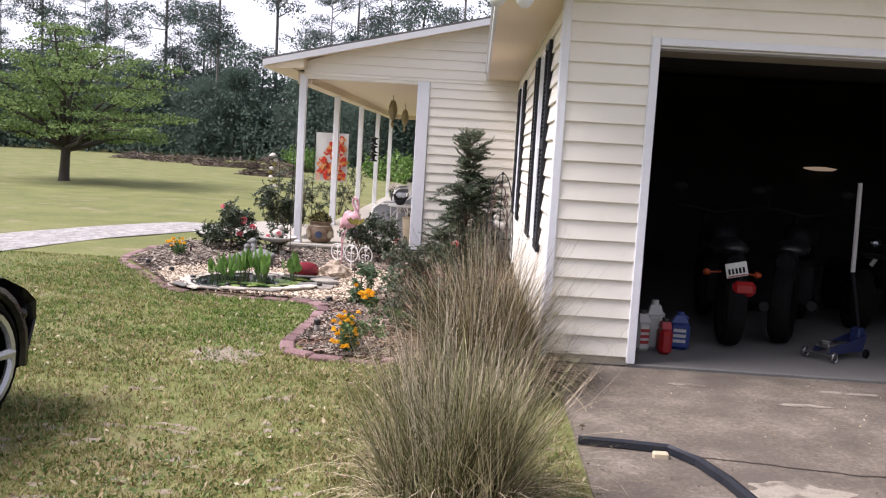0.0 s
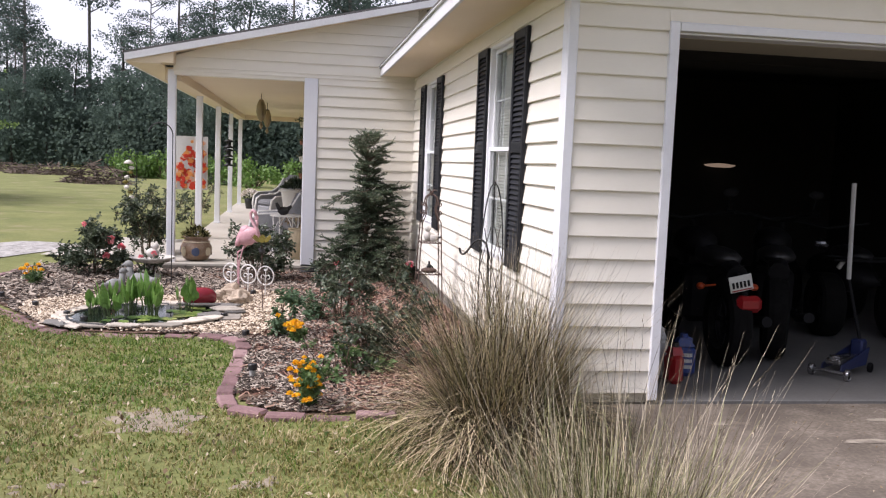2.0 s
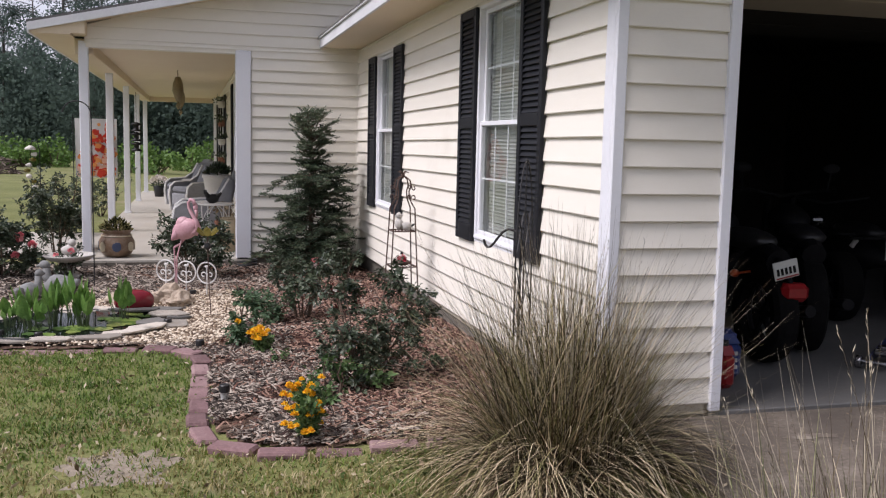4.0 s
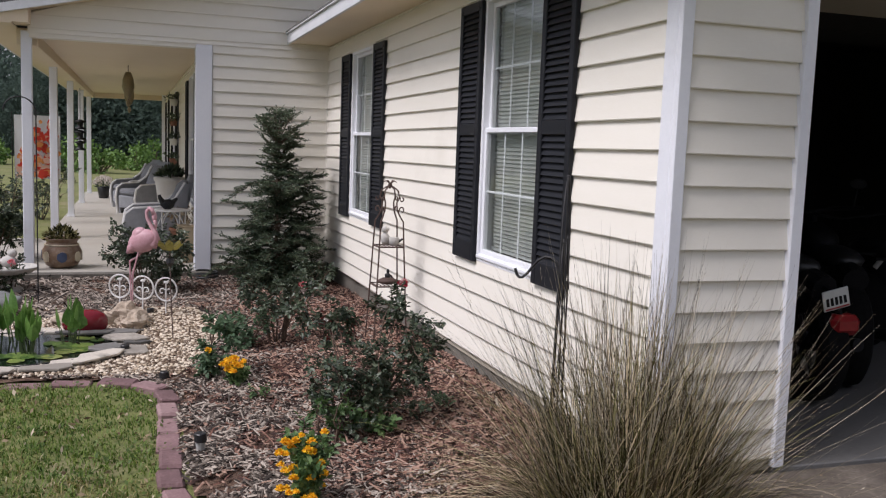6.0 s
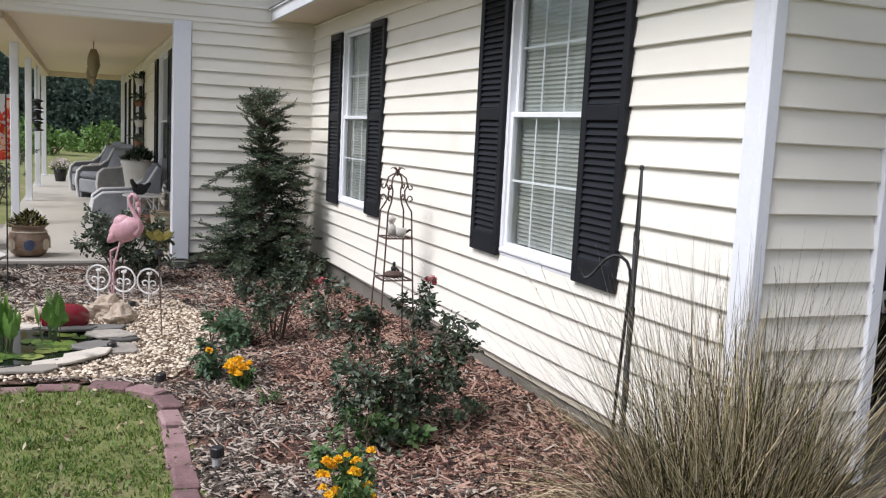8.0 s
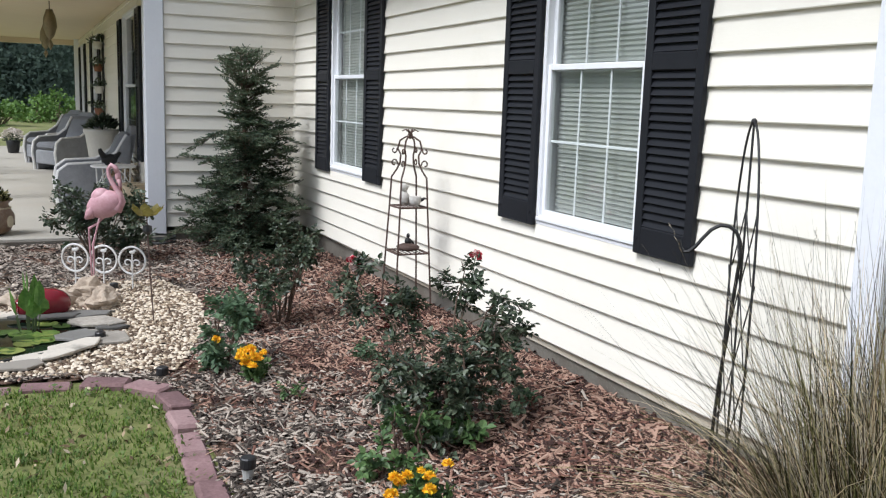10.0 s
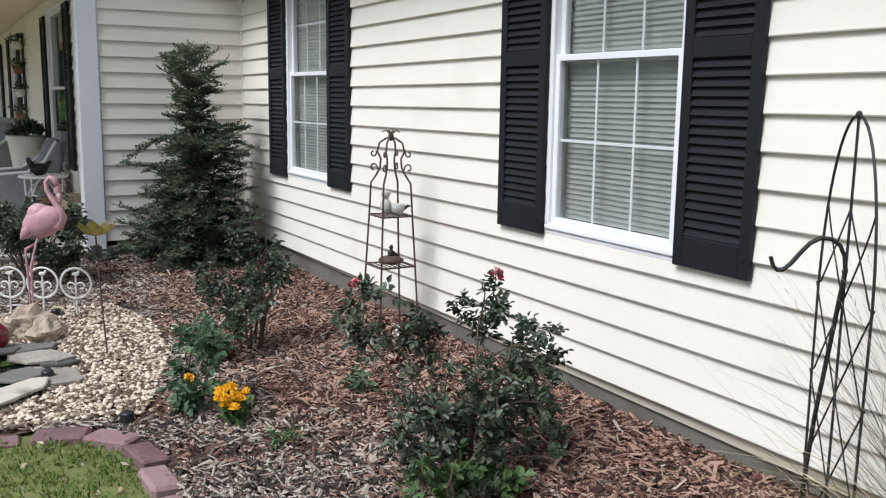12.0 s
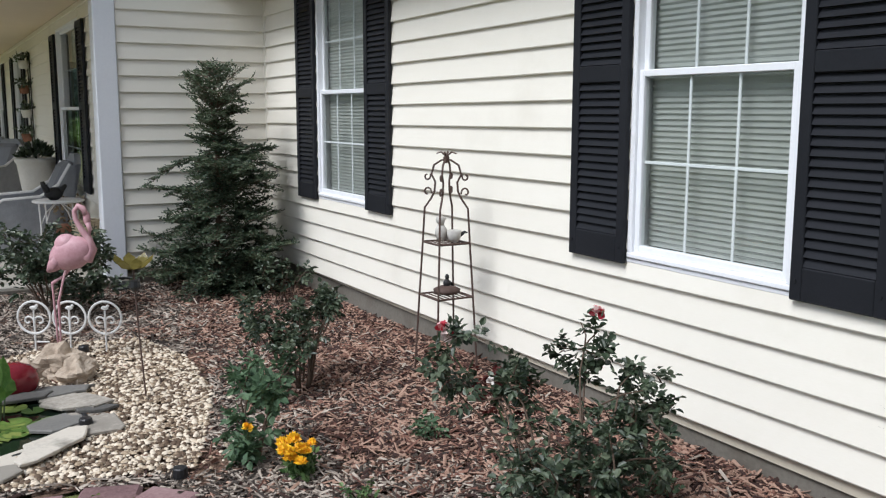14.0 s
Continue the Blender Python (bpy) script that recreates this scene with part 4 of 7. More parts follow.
STRAW = straw("dry_grass_blade", [(0.020, 0.012, 0.006), (0.082, 0.053, 0.025), (0.22, 0.160, 0.082), (0.74, 0.61, 0.40)])
OLIVE = straw("olive_grass_blade", [(0.018, 0.020, 0.006), (0.060, 0.062, 0.018), (0.145, 0.142, 0.050), (0.32, 0.29, 0.13)])
# drive clump: greener grass, with its stronger light also put into the colours
PALESTRAW = straw("pale_dry_grass_blade", [(0.075, 0.058, 0.030), (0.19, 0.15, 0.082), (0.34, 0.285, 0.175), (0.70, 0.60, 0.43)])
FRESHGRASS = straw("grey_green_grass_blade", [(0.055, 0.066, 0.026), (0.115, 0.128, 0.050), (0.20, 0.21, 0.09), (0.36, 0.36, 0.19)])
PLUME = straw("pale_seed_stalk", [(0.07, 0.054, 0.034), (0.22, 0.18, 0.12), (0.52, 0.46, 0.35)])


def blade(shape, base, a, lean, length, width, droop, r, n=6):
    d = Vector((math.cos(a), math.sin(a), 0))
    side = Vector((-d.y, d.x, 0)) * width * 0.5
    v, p, ang = [], Vector(base), lean
    turn = r.uniform(-0.5, 0.5) if r.random() < 0.55 else r.uniform(-2.2, 2.2)
    for k in range(n + 1):
        f = k / n
        w = (1 - f) ** 0.6 * 0.9 + 0.1
        v += [p - side * w, p + side * w]
        dd = Vector((math.cos(a + turn * f), math.sin(a + turn * f), 0))
        p = p + (dd * math.sin(ang) + Vector((0, 0, 1)) * math.cos(ang)) * (length / n)
        p.z = max(p.z, 0.012)
        ang += droop / n
    shape.add(v, [(2 * k, 2 * k + 1, 2 * k + 3, 2 * k + 2) for k in range(n)])


def grass_clump(at, label, seed, blades, height, radius, wisps, wisp_len, green=0.5, spread=(0.05, 0.5), skirt=0.5, mats=None):
    """A fountain of grass: an upright core of stiff blades and, by skirt, a tangle that arches over and hangs to the ground."""
    r = random.Random(seed)
    t = thing("ornamental_grass", label, "grass clump", at)
    dry, live, stalks = Shape(), Shape(), Shape()
    tufts = []
    for i in range(26):
        q, inner = r.random() * 6.283, math.sqrt(r.random())
        tufts.append((q, inner, q + r.uniform(-0.8, 0.8), r.uniform(0.72, 1.22), r.uniform(0.75, 1.3)))
    for i in range(blades):
        q, inner, way, tall, open_ = tufts[r.randrange(26)]
        rr = radius * 0.34 * inner
        a = way + r.gauss(0, 0.75)
        base = (math.cos(q) * rr + r.gauss(0, 0.03), math.sin(q) * rr + r.gauss(0, 0.03), -0.02)
        if r.random() < skirt * (0.35 + 0.65 * inner):
            lean, droop = r.uniform(0.25, 0.95) * open_, r.uniform(1.0, 2.7)
            long, wide = height * tall * r.uniform(0.7, 1.25), r.uniform(0.0028, 0.006)
            target = dry if r.random() < 0.72 else live
        else:
            lean, droop = r.uniform(0.0, 0.55) * (0.25 + 0.75 * inner) * open_, r.uniform(0.0, 0.9)
            long, wide = height * tall * r.uniform(0.65, 1.3), r.uniform(0.0028, 0.0055)
            target = live if r.random() < green else dry
        blade(target, base, a, lean, long, wide, droop, r, 7)
    for i in range(wisps):
        a = r.random() * 6.283
        rr = radius * 0.28 * math.sqrt(r.random())
        blade(stalks, (math.cos(a) * rr, math.sin(a) * rr, 0), a, r.uniform(*spread) * r.random() ** 0.5, wisp_len * r.uniform(0.5, 1.08), 0.0032, r.uniform(-0.1, 0.35), r, 6)
        if i % 8 == 0:
            p = Vector(stalks.v[-1])
            q = Vector(stalks.v[-3])
            for k in range(12):
                leaf(stalks, q.lerp(p, k / 12), ((p - q).normalized() + rand_dir(r) * 0.3).normalized(), 0.020, 0.0022, r, 0.0)
    straw_mat, live_mat = mats or (STRAW, OLIVE)
    part("dry_blades", dry, straw_mat, t, "dry straw-coloured arching blades")
    part("green_blades", live, live_mat, t, "olive green inner blades")
    part("seed_stalks", stalks, PLUME, t, "pale thin seed stalks")
    return t


grass_clump((-0.40, -0.46, ground_z(-0.40, -0.46)), "large arching clump of half-dry ornamental grass", 51, 5200, 0.74, 0.64, 760, 1.14, 0.52, (0.04, 1.15), 0.62)
grass_clump((-0.55, -2.55, ground_z(-0.55, -2.55)), "looser clump of green and straw ornamental grass by the driveway", 52, 3400, 0.60, 0.66, 460, 1.0, 0.62, (0.10, 0.9), 0.35, (PALESTRAW, FRESHGRASS))

# ---- trees ----
def tree_crown(r, clumps, per, leaf_size, spread, shape, flat=0.45):
    for c in clumps:
        for _ in range(per):
            o = rand_dir(r) * spread * r.random() ** 0.5
            o.z *= flat
            leaf(shape, c + o, rand_dir(r, -0.1), leaf_size * r.uniform(0.6, 1.3), leaf_size * 0.75, r, 0.2)


def lawn_tree(at, seed):
    r = random.Random(seed)
    t = thing("spreading_tree", "broad low-branched tree with tiered light green foliage on the lawn", "tree", at)
    wood, crown = Shape(), Shape()
    wood.tube([(0, 0, -0.2), (0, 0, 0.12), (0.03, 0, 0.7), (0.06, 0, 1.15)], [0.27, 0.165, 0.14, 0.15], 10)
    clumps = []
    for reach, top, count in ((3.5, 1.65, 6), (3.7, 2.15, 7), (3.3, 2.75, 7), (2.7, 3.35, 6), (1.9, 3.9, 5), (0.9, 4.3, 3)):
        for i in range(count):
            a = 6.28 * (i + r.uniform(-0.4, 0.4)) / count + top * 2.1
            far = reach * r.uniform(0.62, 1.2)
            end = top + r.uniform(-0.32, 0.3)
            pts = []
            for k in range(8):
                f = k / 7
                rise = 1.0 + (end - 1.0) * (1 - (1 - f) ** 1.7)
                bend = 0.16 * math.sin(f * 5 + i)
                pts.append(Vector((math.cos(a + bend) * far * f, math.sin(a + bend) * far * f, rise + 0.06 * math.sin(9 * f + i))))
            wood.tube(pts, [0.075, 0.065, 0.054, 0.044, 0.034, 0.025, 0.016, 0.008], 6)
            for k in range(3, 8):
                for _ in range(3):
                    q = pts[k] + Vector((r.uniform(-0.75, 0.75), r.uniform(-0.75, 0.75), r.uniform(-0.03, 0.16)))
                    wood.tube([pts[k], pts[k].lerp(q, 0.5) + Vector((0, 0, 0.05)), q], [0.014, 0.009, 0.004], 4, caps=False)
                    clumps.append(q)
    tree_crown(r, clumps, 38, 0.095, 0.40, crown, 0.2)
    part("trunk", wood, BARK, t, "dark grey trunk and spreading limbs")
    part("crown", crown, TREELEAF, t, "light green leaf tiers")
    return t


lawn_tree((-13.07, 21.25, -0.27), 61)


def forest_tree(kind, seed):
    r = random.Random(seed)
    if kind == "pine":
        t = thing("pine_tree", "tall thin pine with a sparse high crown in the wood", "tree", (0, 0, -50), group="far pines")
        h = r.uniform(17, 21)
        wood, crown = Shape(), Shape()
        wood.tube([(0, 0, -0.5), (0.1, 0, h * 0.5), (0, 0.1, h)], [0.12, 0.085, 0.02], 6)
        clumps = []
        for i in range(44):
            z = h * r.uniform(0.40, 1.0)
            a = r.random() * 6.28
            l = r.uniform(0.6, 2.6) * (1.15 - 0.7 * abs(z / h - 0.75) * 2)
            q = Vector((math.cos(a) * l, math.sin(a) * l, z + r.uniform(-0.2, 0.6)))
            wood.tube([(0, 0, z - 0.3), q], [0.05, 0.02], 4, caps=False)
            clumps.append(q)
        tree_crown(r, clumps, 170, 0.15, 0.95, crown, 0.55)
        part("trunk", wood, PINEBARK, t)
        part("crown", crown, HAZEDNEEDLE, t, "needle clumps paled by painted haze")
    else:
        t = thing("broadleaf_tree", "dense dark broadleaf tree at the edge of the wood", "tree", (0, 0, -50), group="far broadleaf trees")
        h = r.uniform(6.5, 9.5)
        wood, crown = Shape(), Shape()
        wood.tube([(0, 0, -0.5), (0.2, 0, h * 0.4), (0, 0.2, h * 0.9)], [0.18, 0.13, 0.03], 6)
        clumps = []
        for i in range(60):
            z = h * (0.05 + 0.95 * r.random())
            k = 2.3 * math.sqrt(r.random()) * (1.1 - 0.75 * (z / h) ** 2)
            a = r.random() * 6.28
            clumps.append(Vector((math.cos(a) * k, math.sin(a) * k, z)))
        tree_crown(r, clumps, 210 if kind == "broad" else 120, 0.15, 1.05, crown, 0.6)
        part("trunk", wood, BARK, t)
        part("crown", crown, HAZEDLEAF, t, "dense green leaves paled by painted haze")
    return t


rf = random.Random(70)
for kind, seeds, row, count, size in (("broad", (71, 72, 73), (60, 66), 50, 0.88), ("far", (78, 79, 80), (70, 80), 34, 1.25), ("pine", (74, 75, 76, 77), (64, 82), 46, 1.0)):
    made = [forest_tree(kind, s) for s in seeds]
    for i in range(count + (0 if kind == "far" else 40)):
        if i < count:
            x = -78 + 116 * (i + rf.random() * 0.8) / count
            y = rf.uniform(*row) - 0.10 * abs(x + 15) * 0.5
        elif i < count + 20:
            x, y = rf.uniform(-62, -50), -30 + 4.2 * (i - count)
        else:
            # unseen trees behind the view, added to keep low skylight out of the garage
            x, y = -50 + 5.0 * (i - count - 20), rf.uniform(-34, -27)
        k = size * rf.uniform(0.8, 1.2) * (1.35 if x > -10 and y > 40 and kind != "pine" else 1.0)
        m = pose(x, y, -0.3, 0, 0, rf.uniform(0, 360)) @ Matrix.Diagonal((k, k, k * rf.uniform(0.9, 1.1), 1.0))
        if i < len(made):
            made[i].matrix_basis = m
        else:
            copy_thing(made[i % len(made)], m)

# dense undergrowth behind, one sheet of leaf clumps
under = Shape()
for i in range(90000):
    x = rf.uniform(-85, 45) if i < 58000 else rf.uniform(-14, 25)
    leaf(under, Vector((x, rf.uniform(58, 72), rf.uniform(-0.2, 5.0 if i < 58000 else 9.0) * rf.random() ** 0.4)), rand_dir(rf), rf.uniform(0.2, 0.36), 0.22, rf, 0.2)
for i in range(34000):
    leaf(under, Vector((rf.uniform(-95, 55), rf.uniform(76, 88), rf.uniform(-0.2, 8.0) * rf.random() ** 0.35)), rand_dir(rf), rf.uniform(0.6, 0.95), 0.6, rf, 0.2)
structure("wood_undergrowth", under, HAZEDLEAF, "leafy undergrowth of the far wood, paled by painted haze", "undergrowth", kind="stuff")

# bright field shrubs and brush heaps at the far side of the lawn
def field_shrub(seed):
    r = random.Random(seed)
    t = thing("field_shrub", "light green wild shrub at the edge of the field", "shrub", (0, 0, -50), group="field shrubs")
    g, w = Shape(), Shape()
    clumps = []
    for i in range(16):
        a, k = r.random() * 6.28, 0.9 * math.sqrt(r.random())
        c = Vector((math.cos(a) * k, math.sin(a) * k, r.uniform(0.1, 1.25) * (1.15 - 0.5 * k)))
        clumps.append(c)
        w.tube([(0, 0, -0.1), c], [0.03, 0.008], 4, caps=False)
    tree_crown(r, clumps, 42, 0.17, 0.42, g, 0.8)
    part("stem", w, STEM, t)
    part("foliage", g, SHRUBLEAF, t, "light green leaves")
    return t


shrubs = [field_shrub(s) for s in (81, 82, 83)]
spots = [(-5.5 + 1.1 * i + rf.uniform(-0.4, 0.4), rf.uniform(35, 43)) for i in range(16)] + [(-10.4 + 0.7 * i, rf.uniform(41, 44)) for i in range(4)]
for i, (x, y) in enumerate(spots):
    m = pose(x, y, -0.28, 0, 0, rf.uniform(0, 360))
    if i < 3:
        shrubs[i].matrix_basis = m
    else:
        copy_thing(shrubs[i % 3], m)
STICK = surface("dead_brush", [(0.06, 0.045, 0.035), (0.14, 0.11, 0.09), (0.22, 0.17, 0.14)], 3, 30, 0.9, bump=0.2, island=0.6)
for x, y, w, h in ((-9.75, 34.4, 1.35, 0.95), (-14.2, 44, 1.9, 0.6), (-17.5, 47, 2.2, 0.55), (-21, 49, 1.8, 0.5)):
    pile = Shape()
    for i in range(260):
        a, k = rf.random() * 6.28, w * math.sqrt(rf.random())
        c = Vector((math.cos(a) * k, math.sin(a) * k * 0.6, h * rf.random() * (1 - (k / w) ** 2) + 0.03))
        d = rand_dir(rf)
        d.z *= 0.35
        pile.tube([c - d * 0.4, c + d * 0.4], [0.03, 0.012], 4, caps=False)
    ob = tagged(part("brush_heap", pile, STICK), "heap of dead branches at the far edge of the lawn", "brush heap", "", "stuff")
    ob.matrix_basis = pose(x, y, -0.28)


# ---- bed: pond, stones, edging, ornaments ----
STONE = surface("pale_flagstone", [(0.26, 0.235, 0.20), (0.42, 0.38, 0.325), (0.56, 0.51, 0.435)], 4, 50, 0.85, bump=0.4, per_object=0.5, stain=(0.2, 0.18, 0.15), stain_scale=5)
SLATE = surface("grey_slate", [(0.085, 0.082, 0.076), (0.175, 0.168, 0.155)], 4, 50, 0.7, bump=0.3, per_object=0.4)
REDGLAZE = surface("red_glazed_ceramic", [(0.15, 0.008, 0.016), (0.21, 0.013, 0.022)], 5, 60, 0.22, bump=0.02)
ROCK = surface("tan_rock", [(0.24, 0.19, 0.14), (0.42, 0.34, 0.26), (0.52, 0.45, 0.37)], 6, 50, 0.9, bump=0.5, distance=0.01)
WATER = surface("dark_pond_water", [(0.006, 0.012, 0.008), (0.012, 0.02, 0.012)], 2, 9, 0.05, bump=0.05, distance=0.004)
LILY = surface("lily_pad_leaf", [(0.05, 0.10, 0.02), (0.12, 0.20, 0.04), (0.24, 0.28, 0.07)], 5, 60, 0.35, bump=0.1, per_object=0.6)
SPEAR = surface("pond_spear_leaf", [(0.045, 0.12, 0.02), (0.10, 0.21, 0.04), (0.18, 0.30, 0.07)], 4, 60, 0.4, bump=0.05, island=0.6, translucent=0.3)
PEBBLE = surface("cream_pebbles", [(0.11, 0.072, 0.045), (0.29, 0.215, 0.14), (0.48, 0.39, 0.28), (0.66, 0.57, 0.45)], 8, 80, 0.8, bump=0.1, island=0.9)
CHIPBROWN = surface("brown_mulch_chips", [(0.036, 0.016, 0.012), (0.115, 0.050, 0.035), (0.200, 0.098, 0.068), (0.35, 0.225, 0.165)], 9, 90, 0.9, bump=0.2, island=0.95)
CHIPGREY = surface("bleached_mulch_chips", [(0.036, 0.027, 0.021), (0.120, 0.095, 0.074), (0.215, 0.176, 0.142), (0.41, 0.35, 0.29)], 9, 90, 0.9, bump=0.2, island=0.95)
BLACKPLASTIC = surface("black_plastic", [(0.01, 0.01, 0.011), (0.02, 0.02, 0.022)], 5, 60, 0.4, bump=0.05)
FROST = surface("frosted_lens", [(0.35, 0.35, 0.33), (0.5, 0.5, 0.48)], 5, 60, 0.3, bump=0.0)
WHITEIRON = surface("white_painted_iron", [(0.60, 0.59, 0.57), (0.74, 0.73, 0.71)], 9, 80, 0.55, bump=0.2, stain=(0.30, 0.24, 0.2), stain_scale=14, stain_at=(0.62, 0.75))
BROWNIRON = surface("rusty_brown_iron", [(0.055, 0.035, 0.028), (0.12, 0.075, 0.06)], 12, 90, 0.75, metal=0.2, bump=0.3)
BLACKIRON = surface("black_iron", [(0.010, 0.010, 0.011), (0.022, 0.021, 0.021)], 12, 90, 0.6, metal=0.2, bump=0.2)
FLAMINGO = surface("pink_painted_metal", [(0.40, 0.20, 0.23), (0.50, 0.28, 0.31), (0.58, 0.37, 0.40)], 7, 40, 0.5, bump=0.25)
AMBER = surface("amber_glass_dish", [(0.12, 0.10, 0.02), (0.28, 0.24, 0.06)], 8, 40, 0.15, bump=0.05, translucent=0.5)
GREYSTATUE = surface("grey_cast_stone", [(0.14, 0.145, 0.14), (0.26, 0.265, 0.26)], 6, 50, 0.9, bump=0.3)
PALECAST = surface("pale_cast_stone", [(0.42, 0.40, 0.37), (0.58, 0.56, 0.52)], 5, 50, 0.85, bump=0.3, stain=(0.28, 0.26, 0.22), stain_scale=6)
TALAVERA = surface("painted_pot_glaze", [(0.15, 0.085, 0.05), (0.22, 0.14, 0.085), (0.31, 0.25, 0.19)], 9, 30, 0.35, bump=0.1)
BLUEPAINT = surface("blue_pot_motif", [(0.04, 0.06, 0.12), (0.08, 0.10, 0.16)], 9, 40, 0.35, bump=0.0)
CREAMPAINT = surface("cream_pot_motif", [(0.50, 0.42, 0.28), (0.60, 0.52, 0.38)], 9, 40, 0.35, bump=0.0)

rb = random.Random(90)
POND = (-2.82, 3.55, 0.62, 0.56)


def pond_edge(a, grow=0.0):
    k = 1 + 0.10 * math.sin(2 * a + 0.6) + 0.06 * math.sin(3 * a + 2)
    return POND[0] + math.cos(a) * (POND[2] * k + grow), POND[1] + math.sin(a) * (POND[3] * k + grow)


PZ = ground_z(-2.8, 3.8) + 0.045
pond = thing("garden_pond", "small dark garden pond with lily pads and green spear leaves", "pond")
part("water", Shape().prism([pond_edge(6.283 * i / 40) for i in range(40)], PZ - 0.05, PZ), WATER, pond, "still dark water")
part("liner", Shape().tube([(*pond_edge(6.283 * i / 40, 0.02), PZ - 0.004) for i in range(40)], 0.016, 6, closed=True), BLACKPLASTIC, pond, "black pond liner edge")
for i in range(30):
    a = -2.6 + 3.6 * rb.random()
    k = rb.uniform(0.35, 0.86)
    ex, ey = pond_edge(a)
    cx, cy = POND[0] + (ex - POND[0]) * k, POND[1] + (ey - POND[1]) * k
    rad = rb.uniform(0.05, 0.085)
    cut = rb.random() * 6.28
    ring = [(cx + math.cos(cut + 0.2 + 5.9 * j / 14) * rad, cy + math.sin(cut + 0.2 + 5.9 * j / 14) * rad, PZ + 0.006 + 0.004 * rb.random()) for j in range(15)]
    low = [(x, y, z - 0.003) for x, y, z in ring]
    c0, c1 = (cx, cy, PZ + 0.004), (cx, cy, PZ + 0.001)
    part("lily_pad", Shape().add([c0] + ring + [c1] + low, [(0, j + 1, j + 2) for j in range(14)] + [(16, 18 + j, 17 + j) for j in range(14)] + [(j + 1, 17 + j, 18 + j, j + 2) for j in range(14)]), LILY, pond)


def spear_plant(x, y, n, height, seed, label):
    r = random.Random(seed)
    t = thing("pond_plant", label, "plant", (x, y, PZ - 0.01), group="pond plants")
    stalk = Shape()
    for i in range(n):
        a = r.random() * 6.28
        b = Vector((math.cos(a) * 0.07 * r.random(), math.sin(a) * 0.07 * r.random(), 0))
        h = height * r.uniform(0.55, 1.0)
        lean = r.uniform(0.05, 0.3)
        tip = b + Vector((math.cos(a) * h * lean, math.sin(a) * h * lean, h))
        mid = b.lerp(tip, 0.45)
        stalk.tube([b, mid], [0.006, 0.004], 4)
        face = r.random() * 3.14
        s = Vector((math.cos(face), math.sin(face), 0)) * r.uniform(0.026, 0.048)
        nn = Vector((-s.y, s.x, 0)).normalized() * 0.01
        q1, q2 = mid.lerp(tip, 0.3), mid.lerp(tip, 0.65)
        part("spear_leaf", Shape().add([mid, q1 + s, q1 + nn, q1 - s, q2 + s * 0.8, q2 + nn, q2 - s * 0.8, tip + nn * 0.5],
                                       [(0, 1, 2), (0, 2, 3), (1, 4, 5, 2), (2, 5, 6, 3), (4, 7, 5), (5, 7, 6)]), SPEAR, t)
    part("leaf_stem", stalk, GREENSTEM, t)
    return t


for i, (x, y, n, h) in enumerate(((-2.75, 3.40, 18, 0.36), (-2.98, 3.55, 18, 0.38), (-3.2, 3.72, 14, 0.32), (-2.50, 3.72, 11, 0.36), (-2.85, 3.85, 15, 0.40), (-3.1, 3.35, 12, 0.28), (-3.28, 3.5, 9, 0.26))):
    spear_plant(x, y, n, h, 100 + i, "upright green spear leaves growing in the pond")

def flagstone(x, y, w, d, turn, mat, lift=0.0, tilt=0.0, thick=0.014):
    n = 11
    ang = [6.283 * i / n + rb.uniform(-0.25, 0.25) for i in range(n)]
    out = [(math.cos(q) * w * 0.5 * rb.uniform(0.68, 1.25), math.sin(q) * d * 0.5 * rb.uniform(0.68, 1.25)) for q in ang]
    s = Shape()
    inner = [(px * 0.96, py * 0.96) for px, py in out]
    v = [(px, py, 0) for px, py in out] + [(px, py, thick * 0.75) for px, py in out] + [(px, py, thick * rb.uniform(0.9, 1.1)) for px, py in inner]
    s.add(v, [tuple(reversed(range(n))), tuple(range(2 * n, 3 * n))] + [(i, (i + 1) % n, n + (i + 1) % n, n + i) for i in range(n)]
          + [(n + i, n + (i + 1) % n, 2 * n + (i + 1) % n, 2 * n + i) for i in range(n)])
    ob = tagged(part("flagstone", s, mat), "flat irregular stone laid at the pond edge", "stone", "stones round the pond")
    ob.matrix_basis = pose(x, y, ground_z(x, y) + 0.03 + lift, tilt, tilt * 0.5, turn)
    return ob


for i in range(22):
    a = 6.283 * i / 22 + rb.uniform(-0.12, 0.12)
    x, y = pond_edge(a, rb.uniform(0.02, 0.14))
    flagstone(x, y, rb.uniform(0.2, 0.42), rb.uniform(0.12, 0.26), math.degrees(a) + 90 + rb.uniform(-35, 35), STONE if rb.random() < 0.88 else SLATE, rb.uniform(0, 0.015), rb.uniform(-5, 5))
for x, y, w, d, turn, mat, lift in ((-2.15, 3.74, 0.38, 0.24, -20, STONE, 0.03), (-2.30, 3.18, 0.42, 0.19, 48, STONE, 0.03), (-2.24, 3.48, 0.26, 0.2, 20, SLATE, 0.02), (-2.58, 2.95, 0.34, 0.17, 10, STONE, 0.02),
                                    (-2.2, 3.98, 0.4, 0.18, 5, SLATE, 0.02), (-2.92, 2.93, 0.32, 0.16, -5, STONE, 0.02), (-2.4, 3.95, 0.38, 0.16, -8, SLATE, 0.03), (-2.05, 3.62, 0.2, 0.1, -8, SLATE, 0.02)):
    flagstone(x, y, w, d, turn, mat, lift)

